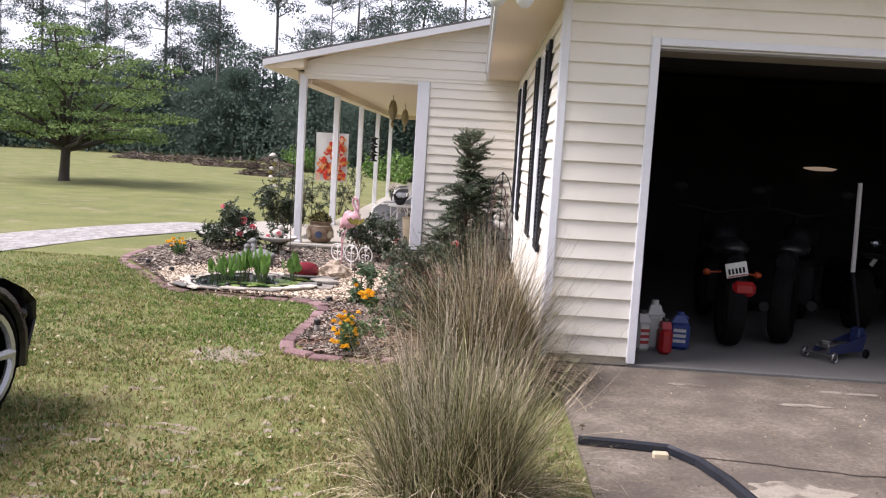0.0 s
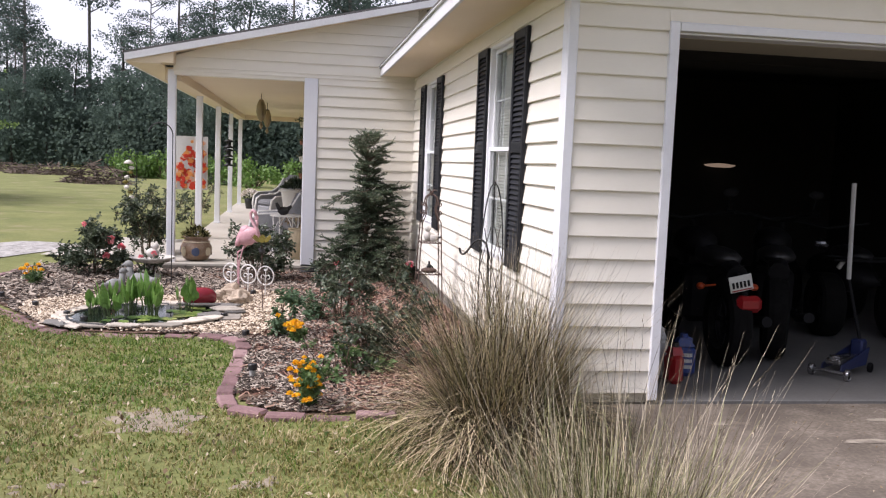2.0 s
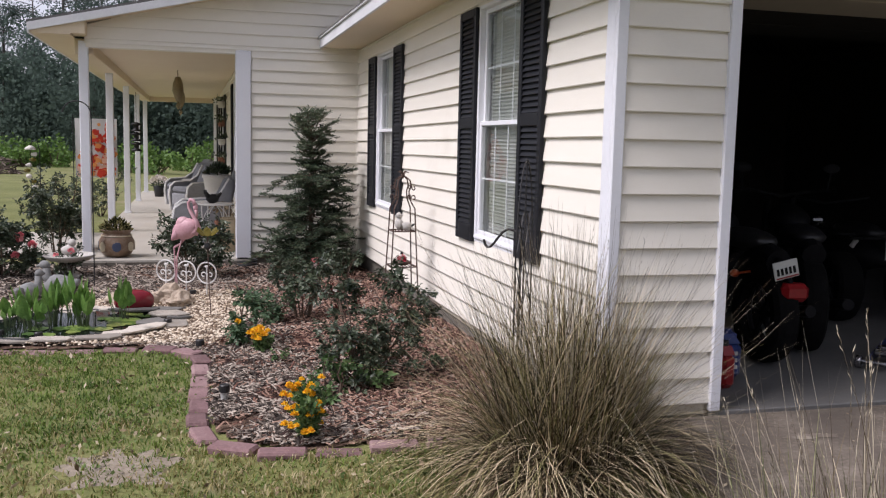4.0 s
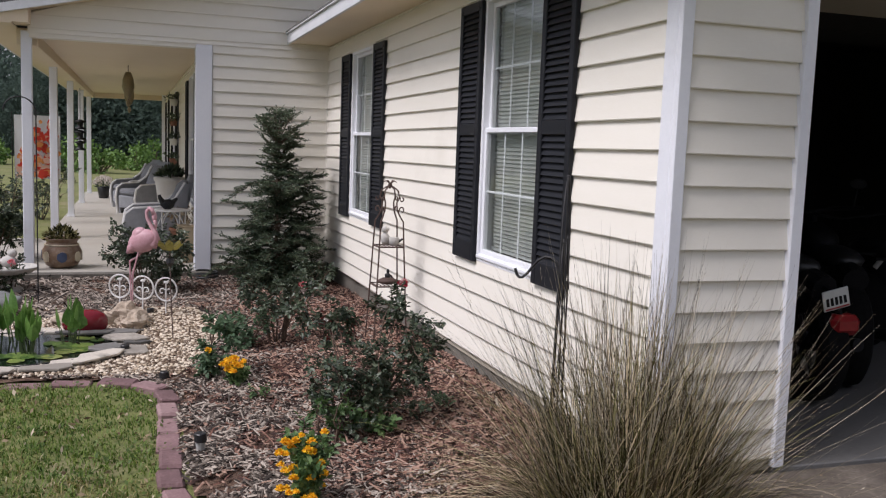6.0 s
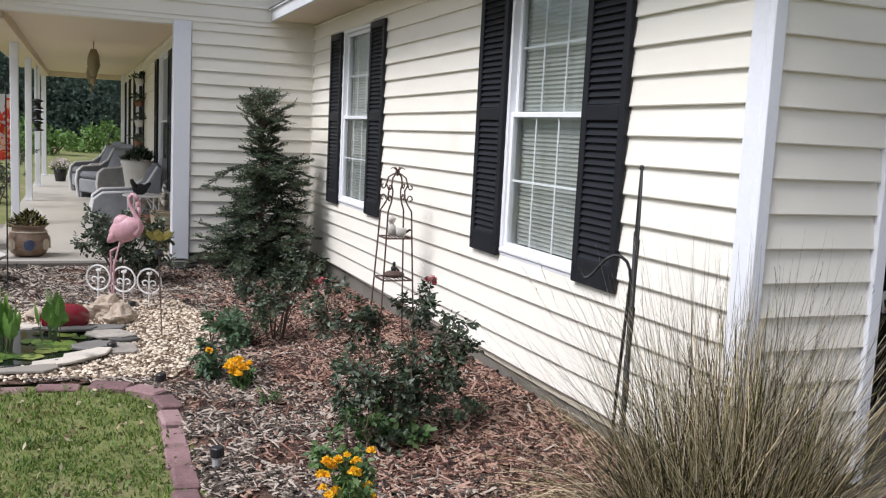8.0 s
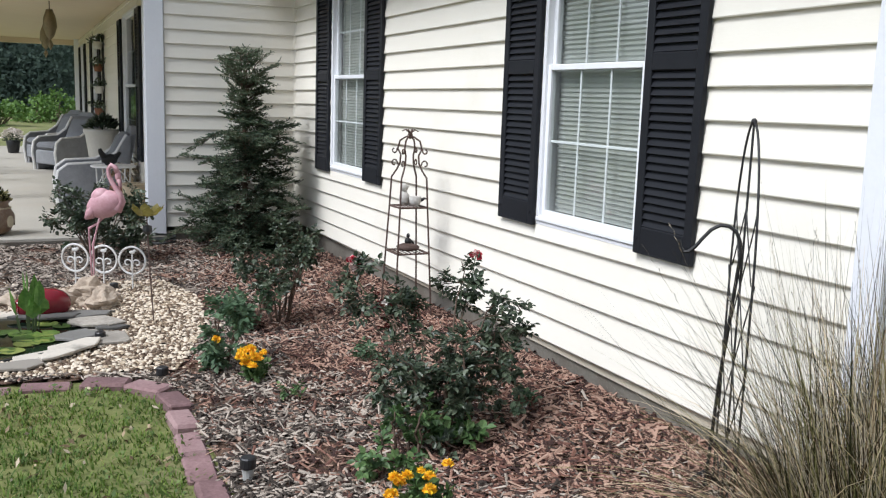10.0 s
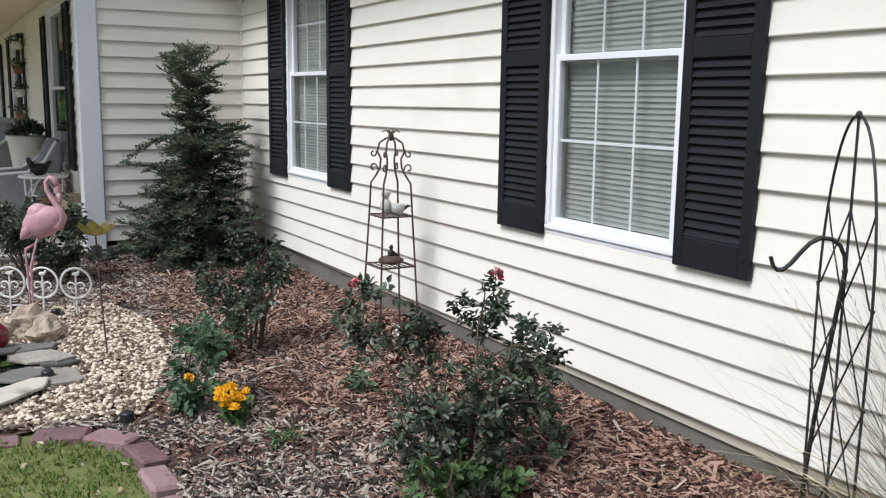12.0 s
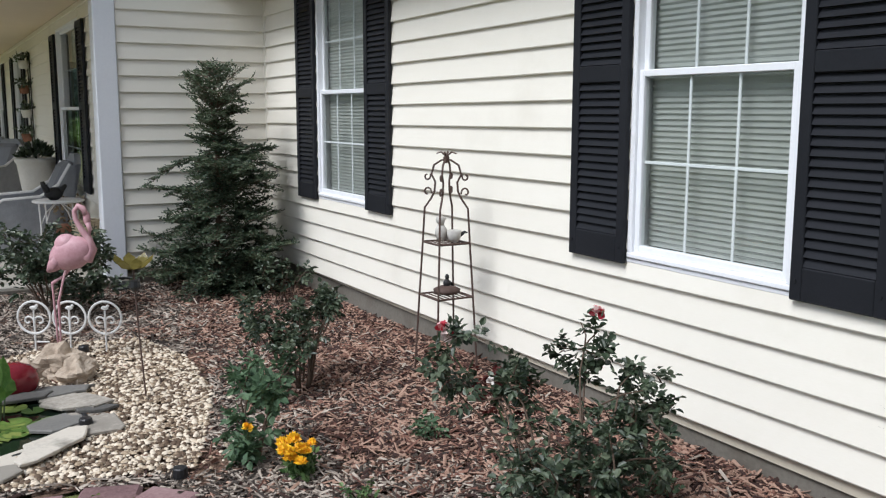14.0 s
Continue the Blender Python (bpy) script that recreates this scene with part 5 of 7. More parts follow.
# red glazed vessel lying on its side, with rocks
vessel = thing("ceramic_vessel", "glossy dark red ceramic vessel lying on its side by the pond", "pot", (-2.41, 4.08, ground_z(-2.41, 4.11) + 0.115), 12)
vessel.scale = (0.84, 0.88, 0.88)
prof = [(0.03, -0.19), (0.055, -0.185), (0.075, -0.16), (0.105, -0.09), (0.115, 0.0), (0.108, 0.08), (0.085, 0.14), (0.05, 0.175), (0.035, 0.18)]
body = Shape().lathe(prof, (0, 0, 0), 22)
body.v = [(z, y, -x) for x, y, z in body.v]
part("body", body, REDGLAZE, vessel, smooth=True)
rim = Shape().tube([(-0.19, math.cos(a) * 0.042, math.sin(a) * 0.042) for a in [6.283 * i / 18 for i in range(18)]], 0.008, 6, closed=True)
part("rim", rim, REDGLAZE, vessel)
for x, y, rx, ry, rz, seed in ((-2.12, 4.40, 0.15, 0.11, 0.11, 1), (-2.06, 4.22, 0.11, 0.08, 0.08, 2), (-2.16, 4.33, 0.07, 0.06, 0.05, 3), (-2.62, 4.46, 0.09, 0.07, 0.06, 4), (-2.28, 4.5, 0.08, 0.08, 0.06, 6), (-1.97, 4.44, 0.06, 0.05, 0.04, 7)):
    ob = tagged(part("garden_rock", Shape().blob((0, 0, rz * 0.6), (rx, ry, rz), 0.55, 16, 22, seed), ROCK), "rough tan rock beside the pond", "rock", "rocks beside the pond")
    ob.matrix_basis = pose(x, y, ground_z(x, y) + 0.02, 0, 0, 30 * seed)

# duck statues and bird bath
def statue(x, y, s, turn, label, mat=GREYSTATUE):
    b = Shape().blob((0, 0, 0.11), (0.17, 0.10, 0.10), 0.12, 10, 14, 2)
    b.tube([(0.10, 0, 0.13), (0.15, 0, 0.2), (0.15, 0, 0.27)], [0.055, 0.04, 0.035], 8)
    b.blob((0.165, 0, 0.295), (0.055, 0.042, 0.042), 0.1, 8, 10, 3)
    b.tube([(0.20, 0, 0.29), (0.25, 0, 0.28)], [0.02, 0.012], 6)
    b.tube([(-0.13, 0, 0.13), (-0.2, 0, 0.17)], [0.06, 0.02], 7)
    b.v = [(px * s, py * s, pz * s) for px, py, pz in b.v]
    ob = tagged(part("duck_statue", b, mat, smooth=True), label, "statue", "duck statues")
    ob.matrix_basis = pose(x, y, ground_z(x, y) + 0.01, 0, 0, turn)


statue(-3.12, 5.0, 1.0, 150, "grey cast-stone duck statue behind the pond")
statue(-3.35, 4.75, 0.85, 60, "grey cast-stone duck statue behind the pond")
bath = thing("bird_bath", "low pale cast-stone bird bath with a small bird on top", "bird bath", on_ground(-3.19, 6.2))
part("pedestal", Shape().lathe([(0.13, 0), (0.12, 0.04), (0.06, 0.08), (0.06, 0.14), (0.1, 0.17)], (0, 0, 0), 20), PALECAST, bath, smooth=True)
part("bowl", Shape().lathe([(0.08, 0.165), (0.2, 0.19), (0.26, 0.235), (0.265, 0.25), (0.25, 0.25), (0.2, 0.215), (0.02, 0.205)], (0, 0, 0), 28), PALECAST, bath, "shallow round bowl", True)
part("bird", Shape().blob((0, 0, 0.29), (0.08, 0.06, 0.06), 0.1, 8, 10, 1).blob((0.03, 0, 0.37), (0.045, 0.04, 0.04), 0.1, 8, 10, 2).blob((0, 0, 0.225), (0.06, 0.06, 0.03), 0.1, 6, 10, 4), PALECAST, bath, smooth=True)

# flamingo: one plain mesh
fl = Shape()
fl.blob((-0.015, 0, 0.655), (0.155, 0.07, 0.100), 0.06, 12, 18, 3, Matrix.Rotation(radians(-14), 3, "Y"))
fl.blob((-0.045, 0, 0.70), (0.085, 0.055, 0.075), 0.05, 10, 14, 5)
fl.tube([(-0.10, 0, 0.62), (-0.15, 0, 0.575), (-0.185, 0, 0.545)], [0.06, 0.04, 0.012], 9)
fl.tube([(0.06, 0, 0.655), (0.115, 0, 0.635), (0.135, 0, 0.675), (0.115, 0, 0.735), (0.065, 0, 0.80), (0.028, 0, 0.86), (0.024, 0, 0.91), (0.05, 0, 0.94), (0.085, 0, 0.925), (0.105, 0, 0.885)],
        [0.055, 0.045, 0.034, 0.025, 0.019, 0.017, 0.017, 0.018, 0.020, 0.022], 9)
fl.blob((0.108, 0, 0.865), (0.027, 0.022, 0.042), 0.05, 8, 10, 2)
fl.tube([(0.112, 0, 0.84), (0.124, 0, 0.80), (0.12, 0, 0.76)], [0.020, 0.016, 0.005], 7)
fl.tube([(-0.01, 0.015, 0.575), (-0.09, 0.02, 0.51), (-0.165, 0.02, 0.47), (-0.165, 0.02, 0.43), (-0.155, 0.02, 0.2), (-0.15, 0.02, -0.02)], [0.010, 0.008, 0.012, 0.008, 0.007, 0.007], 6)
fl.tube([(-0.05, -0.015, 0.57), (-0.085, -0.02, 0.46), (-0.115, -0.02, 0.36), (-0.115, -0.02, 0.2), (-0.12, -0.02, -0.02)], [0.010, 0.008, 0.011, 0.007, 0.007], 6)
flam = tagged(part("flamingo_statue", fl, FLAMINGO, smooth=True), "pink metal flamingo garden statue on thin legs", "statue")
flam.matrix_basis = pose(-1.99, 4.62, ground_z(-1.99, 4.62) + 0.05, 0, 0, -25) @ Matrix.Diagonal((0.80, 0.9, 0.95, 1.0))


def spiral(c, r0, r1, a0, a1, n=14):
    return [(c[0] + (r0 + (r1 - r0) * i / n) * math.cos(a0 + (a1 - a0) * i / n), 0, c[1] + (r0 + (r1 - r0) * i / n) * math.sin(a0 + (a1 - a0) * i / n)) for i in range(n + 1)]


# white scroll fence of three rings
fence = thing("garden_fence", "low white iron edging fence of three scrolled rings", "fence", (-2.0, 4.88, ground_z(-2.0, 4.88) - 0.01), -30)
for k in (-1, 0, 1):
    cx = 0.215 * k
    part("ring", Shape().tube([(cx + math.cos(6.283 * i / 26) * 0.099, 0, 0.255 + math.sin(6.283 * i / 26) * 0.099) for i in range(26)], 0.0075, 6, closed=True), WHITEIRON, fence)
    part("stake", Shape().tube([(cx, 0, -0.05), (cx, 0, 0.30)], 0.006, 6), WHITEIRON, fence)
    for s in (-1, 1):
        p = [(cx + s * (q[0]), q[1], q[2]) for q in spiral((0.035, 0.235), 0.032, 0.010, math.pi, -2.2)]
        part("scroll", Shape().tube([(cx, 0, 0.18)] + p, 0.0055, 5), WHITEIRON, fence)
    bird = Shape().blob((cx, 0, 0.315), (0.024, 0.006, 0.013), 0.1, 6, 8, 2).blob((cx + 0.02, 0, 0.328), (0.010, 0.006, 0.009), 0.0, 6, 8, 1)
    part("finial", bird, WHITEIRON, fence)
part("cross_bar", Shape().tube([(-0.208, 0, 0.105), (-0.13, 0, 0.105)], 0.005, 5), WHITEIRON, fence)

# glass flower stake
dish = thing("glass_flower_stake", "amber glass flower dish on a thin dark metal stake", "garden stake", (-1.79, 3.72, ground_z(-1.79, 3.72) - 0.01), 0)
part("stake", Shape().tube([(0, 0, -0.08), (-0.02, 0.03, 0.35), (-0.03, 0.06, 0.71)], 0.0045, 6), BROWNIRON, dish)
part("collar", Shape().lathe([(0.016, 0.0), (0.03, 0.02), (0.026, 0.05), (0.012, 0.055)], (-0.028, 0.05, 0.60), 10), BLACKPLASTIC, dish)
for k in range(8):
    a = 6.283 * k / 8
    d, s = Vector((math.cos(a), math.sin(a), 0)), Vector((-math.sin(a), math.cos(a), 0))
    c = Vector((-0.03, 0.06, 0.705))
    part("petal", Shape().add([c, c + d * 0.05 - s * 0.028 + Vector((0, 0, 0.012)), c + d * 0.05 + s * 0.028 + Vector((0, 0, 0.012)), c + d * 0.09 - s * 0.03 + Vector((0, 0, 0.05)),
                               c + d * 0.09 + s * 0.03 + Vector((0, 0, 0.05)), c + d * 0.105 + Vector((0, 0, 0.075))],
                              [(0, 1, 2), (1, 3, 4, 2), (3, 5, 4)]), AMBER, dish)

# wrought plant stand against the wall
et = thing("plant_stand", "slender brown wrought-iron stand with two shelves and scrolled top", "plant stand", (-0.28, 3.31, ground_z(-0.28, 3.31)))
for sx in (-1, 1):
    for sy in (-1, 1):
        h = [(0.128, -0.03), (0.107, 0.44), (0.093, 0.74), (0.085, 0.93), (0.06, 0.98), (0.046, 1.02), (0.043, 1.07), (0.058, 1.11), (0.048, 1.16), (0.02, 1.185), (0.004, 1.19)]
        part("leg", Shape().tube([(sx * w, sy * w, z) for w, z in h], 0.0058, 6), BROWNIRON, et)
        for cz, rr, flip in ((1.015, 0.03, 1), (1.10, 0.024, -1)):
            p = [((0.075 + 0.6 * q[0]) * sx, (0.075 + 0.6 * q[0]) * sy, q[2]) for q in spiral((0.0, cz), rr, 0.008, 3.4 if flip > 0 else 2.6, 3.4 - 5.4 if flip > 0 else 2.6 + 5.4)]
            part("scroll", Shape().tube(p, 0.005, 5), BROWNIRON, et)
for w, z in ((0.107, 0.455), (0.093, 0.745)):
    s = Shape().tube([(w, w, z), (-w, w, z), (-w, -w, z), (w, -w, z)], 0.006, 5, closed=True)
    for k in range(-3, 4):
        s.tube([(k * w / 3.5, -w, z), (k * w / 3.5, w, z)], 0.0035, 4)
    part("shelf", s, BROWNIRON, et)
fin = Shape().lathe([(0.004, 1.17), (0.014, 1.185), (0.018, 1.20), (0.008, 1.215)], (0, 0, 0), 8)
for k in range(4):
    a = 0.785 + 1.5708 * k
    fin.tube([(0, 0, 1.205), (math.cos(a) * 0.03, math.sin(a) * 0.03, 1.23), (math.cos(a) * 0.055, math.sin(a) * 0.055, 1.22)], [0.006, 0.005, 0.003], 5)
part("finial", fin, BROWNIRON, et)
sz = ground_z(-0.28, 3.31)
cher = Shape().blob((0, 0, 0.05), (0.035, 0.03, 0.05), 0.2, 8, 10, 1).blob((-0.005, 0, 0.12), (0.024, 0.024, 0.026), 0.1, 8, 10, 2).tube([(0.03, 0, 0.03), (0.06, 0.0, 0.0)], [0.02, 0.012], 6).tube([(0.0, 0.0, 0.09), (0.03, 0.01, 0.13)], [0.012, 0.008], 6)
ob = tagged(part("figurine", cher, PALECAST, smooth=True), "small pale cast figurine sitting on the upper shelf", "figurine")
ob.matrix_basis = pose(-0.30, 3.33, sz + 0.747)
cup = thing("planter_cup", "small pale cup planter on the upper shelf", "planter", (-0.245, 3.285, sz + 0.75))
part("bowl", Shape().lathe([(0.022, 0), (0.035, 0.02), (0.04, 0.06), (0.036, 0.062)], (0, 0, 0), 14), PALECAST, cup, smooth=True)
part("spout", Shape().tube([(0.03, 0, 0.03), (0.06, -0.01, 0.05), (0.075, -0.012, 0.045)], [0.012, 0.009, 0.004], 6), BLACKIRON, cup)
# a small seated figure on a low rounded base
sitter = thing("oil_lamp_ornament", "small dark seated figurine ornament on the lower shelf", "ornament", (-0.28, 3.30, sz + 0.461))
part("body", Shape().lathe([(0.03, 0.0), (0.07, 0.012), (0.075, 0.03), (0.045, 0.045), (0.015, 0.05)], (0, 0, 0), 16), BROWNIRON, sitter, smooth=True)
part("figure", Shape().blob((0, 0, 0.062), (0.022, 0.018, 0.026), 0.2, 8, 10, 1).blob((0.0, 0, 0.098), (0.012, 0.012, 0.015), 0.1, 7, 9, 2).tube([(0.012, 0, 0.07), (0.03, 0, 0.055), (0.04, 0, 0.045)], [0.009, 0.008, 0.006], 6), BLACKIRON, sitter, smooth=True)

# flat arched trellis and shepherd's hook
ob_z = ground_z(-0.3, 0.3)
obel = thing("garden_trellis", "tall narrow black wire trellis with a rounded top", "trellis", (-0.35, 0.25, ob_z), 58)
OH, OW = 1.39, 0.20


def half_width(z):
    f = z / OH
    return OW * (0.92 + 0.1 * f) * math.sqrt(max(0.0, 1 - max(0.0, (f - 0.60) / 0.40) ** 2))


for sx in (-1, 0, 1):
    zs = [OH * (1 - (1 - i / 22) ** 1.6) for i in range(23)]
    part("upright", Shape().tube([(sx * half_width(z), 0.0, z - 0.06) for z in zs], 0.0042, 5), BLACKIRON, obel)
for k in range(-1, 5):
    for sx in (-1, 1):
        line = [(u, 0.08 + 0.27 * k + 0.54 * (u + 1) / 2) for u in [-1 + 0.1 * i for i in range(21)]]
        pts = [(sx * u * half_width(z), 0.006 * sx, z - 0.06) for u, z in line if 0.02 < z < 1.14]
        if len(pts) > 2:
            part("wire", Shape().tube(pts, 0.0028, 4), BLACKIRON, obel)
part("finial", Shape().blob((0, 0, OH - 0.06), (0.010, 0.010, 0.012), 0, 6, 8, 1), BLACKIRON, obel)
hook = thing("shepherd_hook", "black iron shepherd's hook stuck in the mulch", "hook", (-0.315, 0.385, ob_z))
part("pole", Shape().tube([(0, 0, -0.1), (-0.03, -0.07, 0.45), (-0.06, -0.154, 0.91)], 0.007, 6), BLACKIRON, hook)
arc = [(-0.06 - 0.147 * u, -0.154 + 0.128 * u, z) for u, z in ((0.0, 0.90), (0.03, 0.945), (0.10, 0.975), (0.22, 0.992), (0.36, 0.994), (0.50, 0.978), (0.62, 0.95), (0.74, 0.918), (0.84, 0.90), (0.92, 0.898), (0.98, 0.91), (1.02, 0.935))]
part("crook", Shape().tube(arc, 0.0065, 6), BLACKIRON, hook)
part("step_prong", Shape().tube([(-0.05, 0.02, 0.05), (0.0, 0.0, 0.09), (0.05, -0.02, 0.05)], 0.007, 5), BLACKIRON, hook)

# solar path lights
def solar_light(x, y):
    t = thing("solar_light", "small black solar path light on a short stake", "path light", on_ground(x, y), group="solar lights along the edging")
    part("stake", Shape().tube([(0, 0, -0.05), (0, 0, 0.04)], 0.009, 6), BLACKPLASTIC, t)
    part("lens", Shape().lathe([(0.018, 0.012), (0.024, 0.065), (0.024, 0.07)], (0, 0, 0), 12), FROST, t, "frosted clear lens")
    part("cap", Shape().lathe([(0.03, 0.068), (0.031, 0.075), (0.03, 0.105), (0.026, 0.11)], (0, 0, 0), 14), BLACKPLASTIC, t)
    return t


SL = solar_light(-1.765, 1.21)
for x, y in ((-1.89, 2.62), (-2.13, 3.42), (-1.94, 4.80), (-3.02, 3.08), (-3.5, 3.45), (-3.9, 3.95), (-3.3, 3.2), (-4.35, 4.45)):
    copy_thing(SL, pose(*on_ground(x, y, -0.042)))

# dark hose and a coil at the foot of the wall
HOSE = surface("dark_garden_hose", [(0.012, 0.014, 0.014), (0.03, 0.033, 0.032)], 6, 60, 0.5, bump=0.1)
hp = []
for i in range(60):
    f = i / 59
    x = -1.38 + 1.15 * f
    y = 6.90 + 0.05 * math.sin(9 * f)
    hp.append((x, y, ground_z(x, y) + 0.03 + 0.012 * math.sin(23 * f)))
hs = thing("garden_hose", "dark garden hose lying along the foundation with a loose coil", "hose")
part("run", Shape().tube(hp, 0.012, 6), HOSE, hs)
part("coil", Shape().tube([(-1.33 + math.cos(a) * 0.11, 6.8 + math.sin(a) * 0.09, ground_z(-1.33, 6.8) + 0.03 + 0.006 * a) for a in [0.4 * i for i in range(40)]], 0.011, 6), HOSE, hs)

# brick edging
EDGE = [(-0.62, 0.13), (-0.95, 0.17), (-1.27, 0.21), (-1.55, 0.265), (-1.76, 0.40), (-1.875, 0.58), (-1.915, 0.80), (-1.912, 1.1), (-1.90, 1.5), (-1.89, 1.9), (-1.888, 2.22), (-1.93, 2.42), (-2.05, 2.58), (-2.3, 2.66), (-2.7, 2.70),
        (-3.2, 2.78), (-3.6, 2.95), (-3.95, 3.5), (-4.3, 4.0), (-4.75, 4.65), (-4.9, 5.3), (-4.9, 6.2), (-4.75, 7.2)]
edging = thing("brick_edging", "row of weathered red pavers edging the flower bed", "edging", kind="structure")
variants = [Shape().bevel_box((-0.117, -0.058, -0.05), (0.117, 0.058, 0.052), 0.008 + 0.003 * k).mesh("brick", BRICK) for k in range(3)]
total = [0.0]
for i in range(1, len(EDGE)):
    total.append(total[-1] + math.dist(EDGE[i], EDGE[i - 1]))
s = 0.12
while s < total[-1]:
    i = max(j for j in range(len(total)) if total[j] <= s)
    i = min(i, len(EDGE) - 2)
    f = (s - total[i]) / (total[i + 1] - total[i])
    x, y = EDGE[i][0] + (EDGE[i + 1][0] - EDGE[i][0]) * f, EDGE[i][1] + (EDGE[i + 1][1] - EDGE[i][1]) * f
    a = math.degrees(math.atan2(EDGE[i + 1][1] - EDGE[i][1], EDGE[i + 1][0] - EDGE[i][0]))
    b = new("brick", variants[rb.randrange(3)])
    b.parent = edging
    b.matrix_basis = pose(x + rb.uniform(-0.01, 0.01), y + rb.uniform(-0.01, 0.01), ground_z(x, y) - (0.030 if s < 1.05 else 0.036 if x < -2.25 else 0.018) + rb.uniform(-0.01, 0.01), rb.uniform(-3, 3), rb.uniform(-3, 3), a + rb.uniform(-5, 5))
    s += 0.262 + rb.uniform(0, 0.012)

# mulch, pebbles
PEBBLES = [(-1.80, 2.72), (-1.62, 3.2), (-1.45, 3.75), (-1.42, 4.4), (-1.55, 5.0), (-2.0, 5.12), (-2.6, 4.75), (-3.0, 4.65), (-3.6, 4.75), (-4.05, 4.3), (-4.0, 3.75), (-3.6, 3.1), (-2.9, 2.86), (-2.3, 2.78)]


def in_pond(x, y, grow):
    a = math.atan2((y - POND[1]) / POND[3], (x - POND[0]) / POND[2])
    ex, ey = pond_edge(a, grow)
    return math.hypot(x - POND[0], y - POND[1]) < math.hypot(ex - POND[0], ey - POND[1])


def chips(target, n, area, keep, size):
    made = 0
    while made < n:
        x, y = rb.uniform(area[0], area[1]), rb.uniform(area[2], area[3])
        if not keep(x, y):
            continue
        made += 1
        l = size * min(2.2, math.exp(rb.gauss(-0.10, 0.45)))
        w, h = min(l * 0.6, size * rb.uniform(0.15, 0.50)), size * rb.uniform(0.05, 0.16)
        a, tilt, roll = rb.random() * 6.283, rb.gauss(0, 0.22), rb.gauss(0, 0.35)
        d = Vector((math.cos(a), math.sin(a), tilt)) * l * 0.5
        sd = Vector((-math.sin(a), math.cos(a), roll)) * w * 0.5
        c = Vector((x, y, ground_z(x, y) + 0.024 + abs(tilt) * l * 0.4 + rb.random() * 0.012))
        up = Vector((0, 0, h))
        target.add([c - d - sd * 0.7, c + d - sd * 0.5, c + d * 0.92 + sd, c - d + sd * 0.8, c - d * 0.85 + up, c + d * 0.8 + up],
                   [(0, 1, 5, 4), (2, 3, 4, 5), (1, 2, 5), (3, 0, 4)])


def brownness(x, y):
    return smoothstep(-1.75, -0.75, x + 0.5 * noise.noise(Vector((x * 1.5, y * 1.5, 5))) - 0.10 * max(0.0, 2.0 - y))


brown, grey, stones = Shape(), Shape(), Shape()
bed_in = lambda x, y: inside(x, y, BED) and not inside(x, y, PEBBLES)
chips(brown, 42000, (-2.6, 0.02, 0.12, 7.1), lambda x, y: bed_in(x, y) and rb.random() < 0.12 + 0.88 * brownness(x, y) and (y < 4.5 or rb.random() < 0.6), 0.040)
chips(grey, 26000, (-2.6, -0.1, 0.12, 7.1), lambda x, y: bed_in(x, y) and rb.random() > brownness(x, y) * 0.85 and noise.noise(Vector((x * 3.1, y * 3.1, 8))) > -0.42 + 0.4 * rb.random(), 0.040)
chips(grey, 5000, (-4.9, -2.6, 3.0, 7.3), bed_in, 0.06)
chips(brown, 420, (-4.0, -1.4, 2.7, 5.1), lambda x, y: inside(x, y, PEBBLES) and not in_pond(x, y, 0.05), 0.03)
structure("brown_mulch", brown, CHIPBROWN, "reddish brown bark mulch chips on the bed", "mulch", kind="stuff")
structure("bleached_mulch", grey, CHIPGREY, "sun-bleached grey bark mulch chips on the bed", "mulch", kind="stuff")
made = 0
while made < 20000:
    x, y = rb.uniform(-4.1, -1.3), rb.uniform(2.6, 5.3)
    fade = rb.random() < 0.035 and inside(x, y, BED)
    if not (inside(x, y, PEBBLES) or fade) or in_pond(x, y, 0.02):
        continue
    made += 1
    k = rb.uniform(0.006, 0.0165)
    c = Vector((x, y, ground_z(x, y) + 0.022 + rb.random() * 0.02))
    a0 = rb.random() * 6.28
    ex, ey, ez = k * rb.uniform(0.8, 1.35), k * rb.uniform(0.7, 1.1), k * rb.uniform(0.5, 0.8)
    v = [c + Vector((0, 0, ez)), c - Vector((0, 0, ez * 0.5))]
    for i in range(6):
        a = 6.283 * i / 6
        px, py = math.cos(a) * ex, math.sin(a) * ey
        v.append(c + Vector((px * math.cos(a0) - py * math.sin(a0), px * math.sin(a0) + py * math.cos(a0), ez * 0.15 * (1 if i % 2 else -0.6))))
    for i in range(6):
        v.append(c + (v[2 + i] - c) * 0.66 + Vector((0, 0, ez * 0.72)))
    stones.add(v, [(0, 8 + i, 8 + (i + 1) % 6) for i in range(6)] + [(8 + i, 2 + i, 2 + (i + 1) % 6, 8 + (i + 1) % 6) for i in range(6)])
structure("pebble_bed", stones, PEBBLE, "cream and tan river pebbles round the pond", "pebbles", True, kind="stuff")

